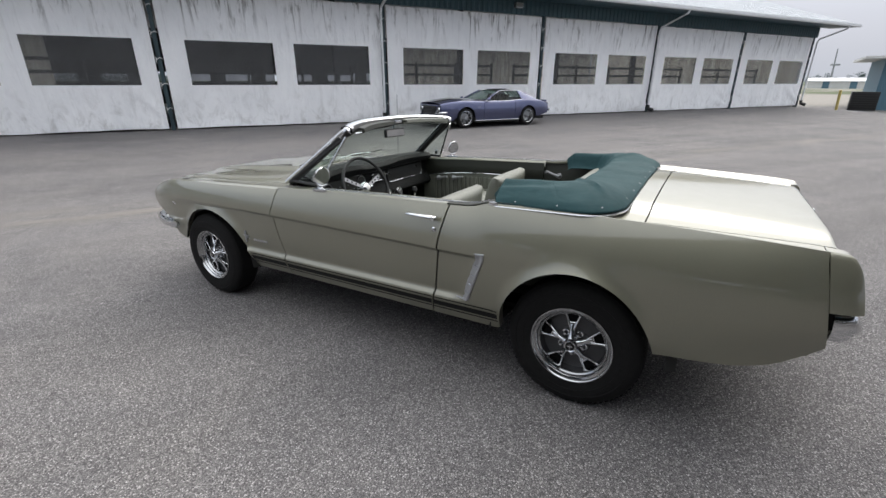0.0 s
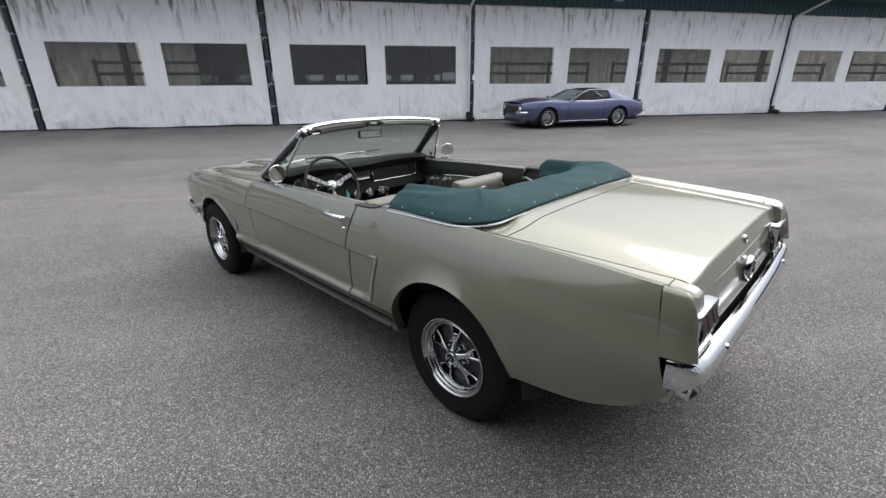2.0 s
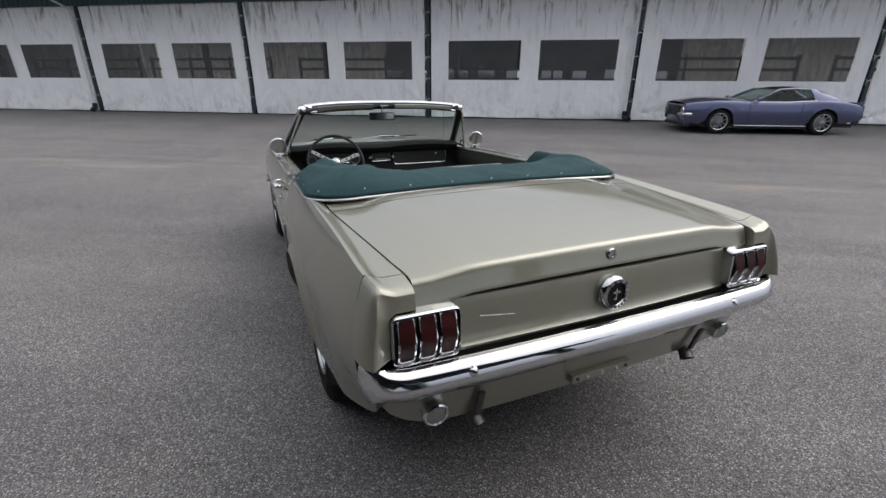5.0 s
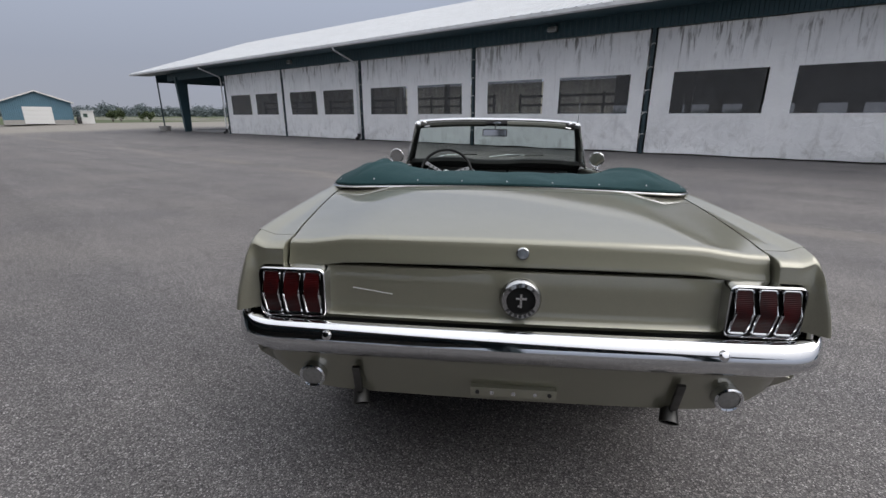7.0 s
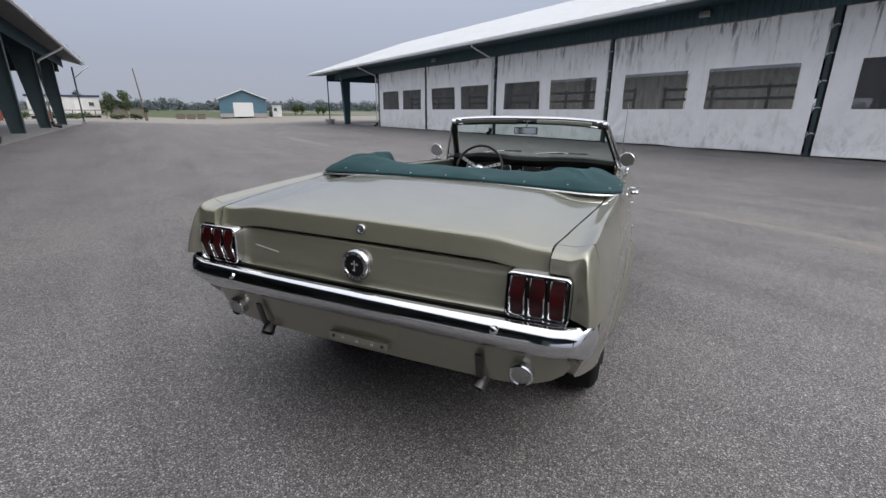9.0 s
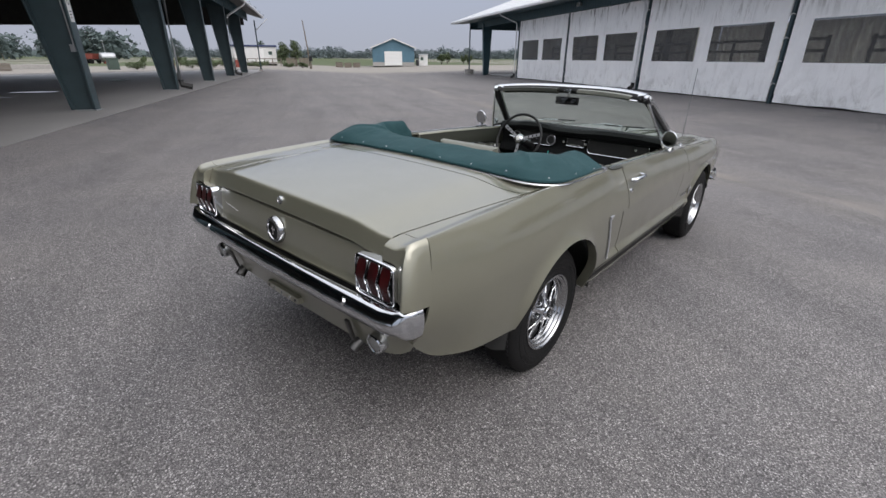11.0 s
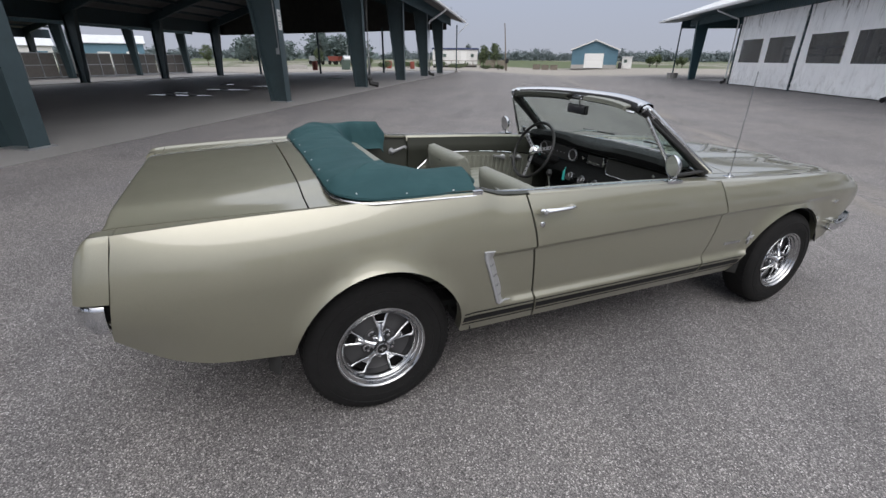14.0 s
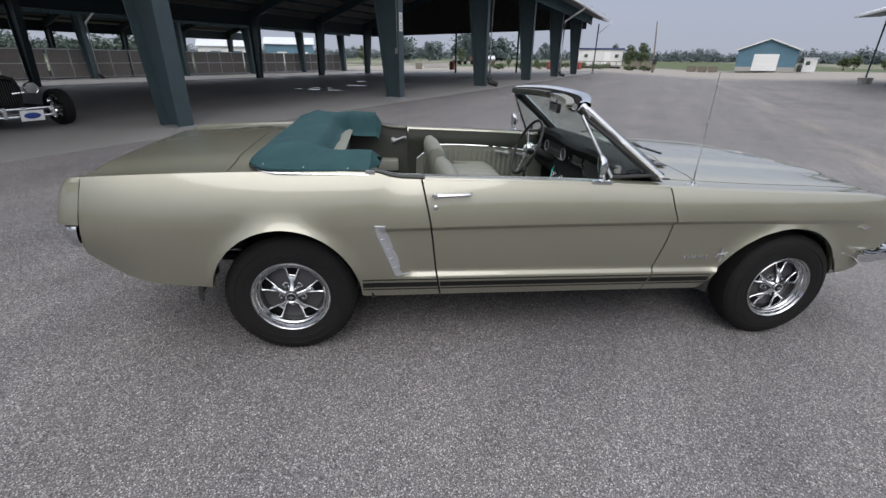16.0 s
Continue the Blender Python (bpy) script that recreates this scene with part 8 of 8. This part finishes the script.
def tree(x, y, h, seed, leaf, n=14, per=60, spread=0.34, label="leafy young tree beyond the yard", conifer=False):
    rng = random.Random(seed)
    t = thing("tree", Matrix.Translation((x, y, wz(x, y) - 0.05)), label, "tree", "trees")
    lean = Vector((rng.uniform(-0.04, 0.04), rng.uniform(-0.04, 0.04), 1))
    r0 = 0.018 * h + 0.02
    trunk = bmesh.new()
    add_tube(trunk, [lean * (h * f) + Vector((0.02 * h * math.sin(4 * f + seed), 0.02 * h * math.cos(5 * f), 0)) for f in (0, 0.2, 0.4, 0.6, 0.8, 0.95)], [r0, r0 * 0.85, r0 * 0.7, r0 * 0.5, r0 * 0.3, r0 * 0.12], 7)
    crown = bmesh.new()
    for k in range(n):
        f = 0.26 + 0.70 * (k + rng.random()) / n
        a = k * 2.4 + rng.uniform(-0.5, 0.5)
        if conifer:
            reach = h * 0.24 * (1.05 - f) + 0.1
        else:
            reach = h * spread * math.sin(math.pi * min(1, max(0.05, (f - 0.12) / 0.9)))**0.8 * rng.uniform(0.55, 1.0)
        base = lean * (h * f * 0.86)
        tip = base + Vector((math.cos(a) * reach, math.sin(a) * reach, h * 0.10 if not conifer else -h * 0.02))
        add_tube(trunk, [base, (base + tip) / 2 + Vector((0, 0, h * 0.015)), tip], [r0 * 0.32, r0 * 0.2, r0 * 0.08], 5)
        cr = h * rng.uniform(0.09, 0.15) * (0.8 if conifer else 1.0)
        leaf_cloud(crown, rng, tip, cr, per, h * 0.020 + 0.03)
        leaf_cloud(crown, rng, (base * 0.35 + tip * 0.65), cr * 0.9, per // 2, h * 0.020 + 0.03)
    part("trunk", trunk, BARK, t)
    part("crown", crown, leaf, t)
    return t


def bush(x, y, r, h, seed, leaf, label="low scrubby bush at the yard's edge"):
    rng = random.Random(seed)
    t = thing("bush", Matrix.Translation((x, y, wz(x, y) - 0.03)), label, "bush", "bushes")
    st, cr = bmesh.new(), bmesh.new()
    for k in range(7):
        a = k * 0.9 + rng.random()
        tip = Vector((math.cos(a) * r * rng.uniform(0.2, 0.8), math.sin(a) * r * rng.uniform(0.2, 0.8), h * rng.uniform(0.45, 0.85)))
        add_tube(st, [(0, 0, 0), tip * 0.5 + Vector((0, 0, 0.05)), tip], [0.03, 0.02, 0.008], 5)
        leaf_cloud(cr, rng, tip, r * 0.42, 110, 0.05 + 0.05 * h, h / (2.2 * r) + 0.3)
    part("stems", st, BARK, t)
    part("crown", cr, leaf, t)


for i, (x, y, h) in enumerate(((-63, 35, 3.3), (-62.2, 36.4, 3.7), (-108, -5, 4.2), (-116, 19, 4))):
    tree(x, y, h, 11 + i, LEAF, 16, 80, 0.26, "slender leafy tree by the white cabin" if i < 2 else "small leafy tree in the field")
tree(-95, 49, 5, 31, LEAF_MID, 22, 50, 0.2, "dark conifer in the field", True)
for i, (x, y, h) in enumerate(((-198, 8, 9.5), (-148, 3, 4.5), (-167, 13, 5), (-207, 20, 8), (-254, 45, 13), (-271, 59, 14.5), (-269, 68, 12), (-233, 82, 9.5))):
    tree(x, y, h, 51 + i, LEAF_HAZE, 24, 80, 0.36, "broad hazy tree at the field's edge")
# scrub in the meadow behind the shed
for i, (s, u, h) in enumerate(((-9, 90, 2.6), (-6.5, 92, 2.2), (-10.5, 96, 2.4), (28, 104, 2.2), (30, 106, 2.6), (33.5, 101, 2.3), (-26, 80, 1.5), (-22, 84, 1.3), (38, 118, 2.1))):
    p = su(s, u)
    bush(p.x, p.y, 0.42 * h, h, 200 + i, LEAF, "leafy shrub in the meadow")
for i, (s, u, r, h) in enumerate(((-13.2, 62.5, 1.4, 0.9), (-10.6, 63.0, 1.1, 0.8), (-8.0, 63.4, 1.5, 0.7), (-15.5, 61, 1.2, 1.1), (-4.3, 64.2, 0.9, 0.6), (-18.0, 60.5, 1.2, 1.0), (-2.6, 64.8, 0.8, 0.7), (-21, 60, 1.3, 0.8))):
    p = su(s, u)
    bush(p.x, p.y, r, h, 240 + i, LEAF)


# woods along the horizon, their haze put into the leaf colour
def woods(a0, a1, dist, h0, h1, seed, count, leaf, gap=0.0):
    """Bearings from +x, anticlockwise, in degrees."""
    rng = random.Random(seed)
    bm = bmesh.new()
    for k in range(count):
        a = radians(a0 + (a1 - a0) * (k + rng.random()) / count)
        if gap and noise.noise(Vector((a * 40, seed, 0))) < gap:
            continue
        d = dist * rng.uniform(0.94, 1.08)
        h = (h0 + (h1 - h0) * (0.5 + 0.7 * noise.noise(Vector((a * 22, seed * 1.7, 3)))) ) * rng.uniform(0.75, 1.2)
        c = Vector((math.cos(a) * d, math.sin(a) * d, 0.3))
        w = h * rng.uniform(0.32, 0.5)
        add_tube(bm, [c, c + Vector((0, 0, h * 0.5))], [h * 0.03, h * 0.02], 4)
        for j in range(5):
            q = c + Vector((rng.uniform(-w, w) * 0.7, rng.uniform(-w, w) * 0.7, h * rng.uniform(0.35, 0.82)))
            leaf_cloud(bm, rng, q, w * rng.uniform(0.45, 0.75), 16, h * 0.075)
        leaf_cloud(bm, rng, c + Vector((0, 0, h * 0.20)), w * 1.2, 26, h * 0.13, 0.28)
        leaf_cloud(bm, rng, c + Vector((0, 0, h * 0.45)), w * 0.8, 14, h * 0.12, 0.5)
    ob = finish("far_woods", bm, leaf)
    tagged(ob, "hazy belt of woods along the horizon", "woods", kind="stuff")


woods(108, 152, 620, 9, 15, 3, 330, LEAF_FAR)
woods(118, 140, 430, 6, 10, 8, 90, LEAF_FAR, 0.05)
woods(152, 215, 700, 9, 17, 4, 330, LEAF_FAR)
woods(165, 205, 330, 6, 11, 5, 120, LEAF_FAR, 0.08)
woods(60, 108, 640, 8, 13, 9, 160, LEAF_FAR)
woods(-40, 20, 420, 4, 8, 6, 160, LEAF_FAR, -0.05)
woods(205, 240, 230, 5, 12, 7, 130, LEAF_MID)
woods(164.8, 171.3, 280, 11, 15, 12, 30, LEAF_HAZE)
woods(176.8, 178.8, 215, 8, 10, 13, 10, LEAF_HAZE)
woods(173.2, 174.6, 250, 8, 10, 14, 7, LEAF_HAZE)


# blue-grey gable shed with a white door
def gable_shed():
    a, b = Vector((-63.3, 52.4, 0)), Vector((-58.5, 57.9, 0))
    ex = (b - a).normalized()
    ey = Vector((-ex.y, ex.x, 0))
    m = Matrix((ex, ey, Vector((0, 0, 1)))).transposed().to_4x4()
    w, dp, eave, apex, base = (b - a).length, 11.0, 2.95, 4.32, 0.20
    h = thing("gable_shed", Matrix.Translation(a + Vector((0, 0, base))) @ m, "blue-grey metal gable shed with a white door on gravel", "shed")
    d0, d1 = 2.05, 5.15
    for x0, x1 in ((0, d0), (d1, w)):
        part("block_base", box(x0, x1, -0.03, 0.15, -0.1, 0.55), CONC, h, "pale block base")
    bm = bmesh.new()
    rows, x = [], 0.0
    while x < w:
        for dx, dy in ((0, 0), (0.14, 0), (0.16, -0.02), (0.20, -0.02), (0.22, 0)):
            xx = min(x + dx, w)
            lo = 2.30 if d0 <= xx <= d1 else 0.55
            rows.append([(xx, dy, lo), (xx, dy, eave + (apex - eave) * (1 - abs(xx - w / 2) / (w / 2)))])
        x += 0.22
    add_grid(bm, rows)
    thick(part("front_wall", bm, SHED_BLUE, h), 0.03, 0)
    for x in (0.0, w):
        part("side_wall", box(x - 0.03, x + 0.03, 0, dp, 0.55, eave), SHED_BLUE, h)
        part("side_base", box(x - 0.05, x + 0.05, 0, dp, -0.1, 0.55), CONC, h)
    part("back_wall", box(0, w, dp - 0.05, dp, -0.1, eave), SHED_BLUE, h)
    for sg in (-1, 1):
        c = w / 2
        e = c + sg * (c + 0.35)
        ez = eave - 0.16
        part("roof_slope", moved(extruded([(c, apex), (e, ez), (e, ez + 0.09), (c, apex + 0.10)], dp + 0.8, "y"), Matrix.Translation((0, -0.4, 0))), ROOF, h)
        part("roof_trim", moved(extruded([(c, apex - 0.06), (e, ez - 0.08), (e, ez + 0.11), (c, apex + 0.13)], 0.05, "y"), Matrix.Translation((0, -0.46, 0))), WHITE_FAR, h)
    dr = part("roller_door", box(d0, d1, -0.02, 0.04, 0.0, 2.30), WHITE_FAR, h, "white sectional door")
    for k in range(4):
        part("door_section", box(d0 + 0.03, d1 - 0.03, -0.04, -0.015, 0.03 + 0.565 * k, 0.575 + 0.565 * k, 0.01), WHITE, dr)
    u = thing("utility_box", Matrix.Translation(b + ex * 0.9 + Vector((0, 0, base))) @ m, "small white hut beside the blue shed", "hut")
    part("body", box(0, 1.5, 0, 1.6, 0, 1.75), WHITE_FAR, u)
    part("roof", box(-0.12, 1.62, -0.12, 1.72, 1.75, 1.88), ROOF, u)
    part("window", box(0.25, 0.75, -0.03, 0.02, 0.9, 1.4), GLASS_DK, u)
    part("tank", moved(lathe([(0.0, 0.0), (0.28, 0.0), (0.30, 0.8), (0.2, 0.95), (0.0, 1.0)], 14, "z"), Matrix.Translation((-0.35, -0.5, 0.0))), TRIM_BLACK, u)
    # dark crates at the shed's other side
    for k in range(3):
        q = a - ex * (6.5 - 1.5 * k)
        c = thing("crate", Matrix.Translation(q + Vector((0, 0, wz(q.x, q.y)))) @ m, "dark stacked crate near the shed", "crate", "crates")
        part("body", box(0, 1.2, 0, 1.0, 0, 0.75, 0.03), TIMBER, c)
        part("lid", box(-0.03, 1.23, -0.03, 1.03, 0.75, 0.82), TIMBER, c)


gable_shed()

# leaning pole with a small box
pole = thing("utility_pole", Matrix.Translation((-53, 32.8, wz(-53, 32.8))), "leaning thin dark pole at the yard's edge", "pole")
part("shaft", tube([(0, 0, -0.1), (-0.12, -0.12, 2.8), (-0.32, -0.30, 5.75)], [0.10, 0.085, 0.06], 8), TIMBER, pole)
part("meter_box", box(0.08, 0.42, -0.15, 0.15, 0.95, 1.5, 0.02), TRIM_BLACK, pole)
part("meter_post", box(0.2, 0.3, -0.05, 0.05, -0.1, 1.0), TIMBER, pole)


# white cabin with a dark flat roof, steps and rail
def cabin():
    a, b = Vector((-66.9, 28.0, 0)), Vector((-63.8, 34.3, 0))
    ex = (b - a).normalized()
    ey = Vector((-ex.y, ex.x, 0))
    m = Matrix.Translation(a + Vector((0, 0, 0.3))) @ Matrix((ex, ey, Vector((0, 0, 1)))).transposed().to_4x4()
    w = (b - a).length
    c = thing("site_cabin", m, "cream-white site cabin with a dark blue flat roof", "cabin")
    part("body", box(0, w, 0, 2.6, 0.3, 2.55, 0.02), WHITE_FAR, c)
    part("skirt", box(0.1, w - 0.1, 0.1, 2.5, -0.1, 0.3), DARK, c)
    part("roof", box(-0.15, w + 0.15, -0.15, 2.75, 2.55, 2.78, 0.02), simple("dark_blue_roof_trim", (0.035, 0.05, 0.12), 0.5), c, "dark blue roof edge")
    for x in (1.6, 5.9):
        wn = part("window", box(x, x + 0.55, -0.02, 0.03, 1.45, 1.95), GLASS_DK, c)
        part("window_frame", tube([(x, -0.03, 1.45), (x + 0.55, -0.03, 1.45), (x + 0.55, -0.03, 1.95), (x, -0.03, 1.95), (x, -0.03, 1.45)], 0.03, 4), WHITE, wn)
    part("entrance", box(4.45, 5.3, -0.03, 0.03, 0.35, 2.3), WHITE, c, "white door")
    f = thing("timber_railing", m @ Matrix.Translation((0, -2.2, -0.05)), "grey timber railing in front of the cabin", "railing")
    for k in range(9):
        part("post", box(-1.5 + 1.1 * k, -1.4 + 1.1 * k, 0, 0.1, 0, 1.05), TIMBER, f)
    for z in (0.45, 0.95):
        part("rail", box(-1.6, 7.5, 0.0, 0.05, z, z + 0.09), TIMBER, f)
    for k in range(2):
        p = thing("board_fence", m @ Matrix.Translation((w + 1.2 + 1.8 * k, -1.0, -0.05)), "weathered board fence beside the cabin", "fence")
        for j in range(8):
            part("board", box(0.2 * j, 0.2 * j + 0.17, 0, 0.03, 0, 1.15), TIMBER, p)


cabin()


# farm machines, boxes, posts far off
def machine(x, y, label, mat):
    t = thing("farm_machine", Matrix.Translation((x, y, wz(x, y))) @ Matrix.Rotation(0.6, 4, "Z"), label, "machine", "farm machines")
    part("hopper", moved(extruded([(-1.6, 1.0), (1.6, 1.0), (2.0, 2.2), (-1.9, 2.2)], 1.8, "y"), Matrix.Translation((0, -0.9, 0))), mat, t)
    part("frame", box(-2.4, 2.6, -0.5, 0.5, 0.7, 0.95), TRIM_BLACK, t)
    for xx in (-1.2, 1.4):
        for yy in (-1.0, 1.0):
            part("wheel", moved(lathe([(0.0, 0.12), (0.3, 0.12), (0.42, 0.18), (0.55, 0.1), (0.55, -0.1), (0.0, -0.1)], 18, "y"), Matrix.Translation((xx, yy, 0.55))), RUBBER, t)


machine(-135, 27, "rusty red farm machine in the field", RUST)
machine(-131, 21, "grey farm machine in the field", GALV)
t = thing("storage_tank", Matrix.Translation((-134, 30.5, wz(-134, 30.5))), "grey round storage tank in the field", "tank")
part("shell", moved(lathe([(0.0, -1.6), (0.9, -1.5), (1.05, -1.3), (1.05, 1.3), (0.9, 1.5), (0.0, 1.6)], 20, "y"), Matrix.Translation((0, 0, 1.4))), GALV, t)
for yy in (-0.9, 0.9):
    part("cradle", box(-0.8, 0.8, yy - 0.1, yy + 0.1, 0, 0.7), RUST, t)
lp = thing("lamp_post", Matrix.Translation((-153.5, 35, wz(-153.5, 35))), "thin grey lamp post by the field", "lamp post")
part("shaft", tube([(0, 0, 0), (0, 0, 5.5)], [0.12, 0.07], 8), GALV, lp)
part("head", box(-0.9, 0.1, -0.15, 0.15, 5.4, 5.6, 0.03), GALV, lp)
gb = thing("green_cabinet", Matrix.Translation((-66, 14, wz(-66, 14))), "green metal service cabinet", "cabinet")
part("body", box(-0.6, 0.6, -0.5, 0.5, 0, 1.2, 0.03), LEAF_MID, gb)
part("lid", box(-0.65, 0.65, -0.55, 0.55, 1.2, 1.28, 0.02), LEAF_MID, gb)
rb = thing("waste_bin", Matrix.Translation((-69, 21.5, wz(-69, 21.5))), "red waste bin beside the field", "bin")
part("body", moved(lathe([(0.0, 0.0), (0.38, 0.0), (0.45, 1.0), (0.47, 1.02), (0.0, 1.03)], 16, "z"), Matrix.Identity(4)), RUST, rb)
part("lid", lathe([(0.0, 1.14), (0.3, 1.10), (0.48, 1.02), (0.49, 0.98)], 16, "z"), RUST, rb)
ps = thing("pallet_stack", Matrix.Translation((-72.7, 5, wz(-72.7, 5))), "grey stacked timber pallets", "pallets")
for k in range(6):
    part("pallet", box(-0.6, 0.6, -0.5, 0.5, 0.15 * k, 0.15 * k + 0.11), TIMBER, ps)
lw = thing("block_wall", Matrix.Translation((-82.6, 6.7, wz(-82.6, 6.7))), "low pale concrete block wall", "wall")
for k in range(8):
    part("block", box(-0.1, 0.1, 0.55 * k, 0.55 * k + 0.53, 0, 0.6, 0.01), CONC, lw)


def far_barn(ax, ay, bx, by, dp, eave, apex, base, wall, label):
    a, b = Vector((ax, ay, base)), Vector((bx, by, base))
    ex = (b - a)
    w = ex.length
    ex.normalize()
    ey = Vector((-ex.y, ex.x, 0))
    if ey.dot(a) < 0:
        ey = -ey
    m = Matrix.Translation(a) @ Matrix((ex, ey, Vector((0, 0, 1)))).transposed().to_4x4()
    h = thing("far_barn", m, label, "barn", "far barns")
    part("body", box(0, w, 0, dp, -0.3, eave), wall, h)
    for sg in (0, 1):
        y0 = -0.3 if sg == 0 else dp + 0.3
        part("roof_slope", moved(extruded([(y0, eave - 0.06), (dp / 2, apex), (dp / 2, apex + 0.1), (y0, eave + 0.04)], w + 0.6, "x"), Matrix.Translation((-0.3, 0, 0))), ROOF, h)
    for x in (0.25, 0.7):
        part("barn_door", box(w * x, w * x + 1.6, -0.03, 0.02, 0, 2.2), WHITE_FAR if wall is SHED_BLUE else SHED_BLUE, h)


far_barn(-85, -21, -86, -13, 6, 3.4, 4.5, 0.0, SHED_BLUE, "blue metal barn far behind the stalls")
far_barn(-82, -31, -84, -24, 7, 2.9, 3.9, 0.0, WHITE_FAR, "long white building far behind the stalls")
far_barn(176, -24, 175, -38, 5, 2.1, 3.0, -0.5, WHITE_FAR, "low white building across the far field")
# corner of the blue shed past the barn's end, with its compressor box and a marker post
sc = su(18.0, -43.8)
bs = thing("blue_shed", Matrix.Translation((43.4, -11.6, wz(43.4, -11.6))) @ Matrix.Rotation(radians(-96), 4, "Z"), "deep blue clad shed with a pale eave", "shed")
rows, x = [], 0.0
while x < 9:
    for dx, dy in ((0, 0), (0.14, 0), (0.16, -0.02), (0.20, -0.02), (0.22, 0)):
        rows.append([(x + dx, dy, -0.1), (x + dx, dy, 3.5)])
    x += 0.22
thick(part("front_wall", grid(rows), SHED_BLUE, bs), 0.02, 0)
part("side_wall", box(0, 0.04, 0, 8, -0.1, 3.5), SHED_BLUE, bs)
part("eave", box(-1.2, 9.4, -1.0, 8.4, 3.5, 3.68), WHITE_FAR, bs, "pale flat eave")
cb = thing("air_unit", Matrix.Translation((41.1, -10.6, wz(41.1, -10.6))) @ Matrix.Rotation(radians(-96), 4, "Z"), "black boxed air unit beside the blue shed", "air unit")
part("body", box(-0.75, 0.75, -0.4, 0.4, 0.05, 1.3, 0.03), TRIM_BLACK, cb)
for k in range(7):
    part("louvre", box(-0.68, 0.68, -0.43, -0.40, 0.18 + 0.15 * k, 0.26 + 0.15 * k), DARK, cb)
part("foot", box(-0.7, 0.7, -0.35, 0.35, 0, 0.05), GALV, cb)
yp = thing("marker_post", Matrix.Translation((34.4, -8.1, wz(34.4, -8.1))), "faded yellow marker post", "post")
part("shaft", tube([(0, 0, -0.1), (0.03, 0.05, 1.12)], 0.075, 10), YELLOW, yp)
part("cap", moved(lathe([(0.0, 0.03), (0.05, 0.02), (0.08, 0.0)], 10, "z"), Matrix.Translation((0.03, 0.05, 1.12))), YELLOW, yp)
tw = thing("signal_tower", Matrix.Translation((288, -46.5, 0)), "thin grey mast across the far field", "mast")
part("shaft", tube([(0, 0, -1), (0, 0.8, 16)], [0.5, 0.25], 6), GALV, tw)
part("platform", box(-1.6, 1.6, -1.6, 1.6, 8.6, 9.4), GALV, tw)

# ---- give every sheet its thickness, with crisp rims ----
bpy.context.view_layer.update()
graph = bpy.context.evaluated_depsgraph_get()
sheets = [ob for ob in scene.objects if ob.type == "MESH" and ob.modifiers]
solid = [(ob, bpy.data.meshes.new_from_object(ob.evaluated_get(graph))) for ob in sheets]
for ob, me in solid:
    ob.modifiers.clear()
    ob.data = me
    me.set_sharp_from_angle(angle=radians(42))
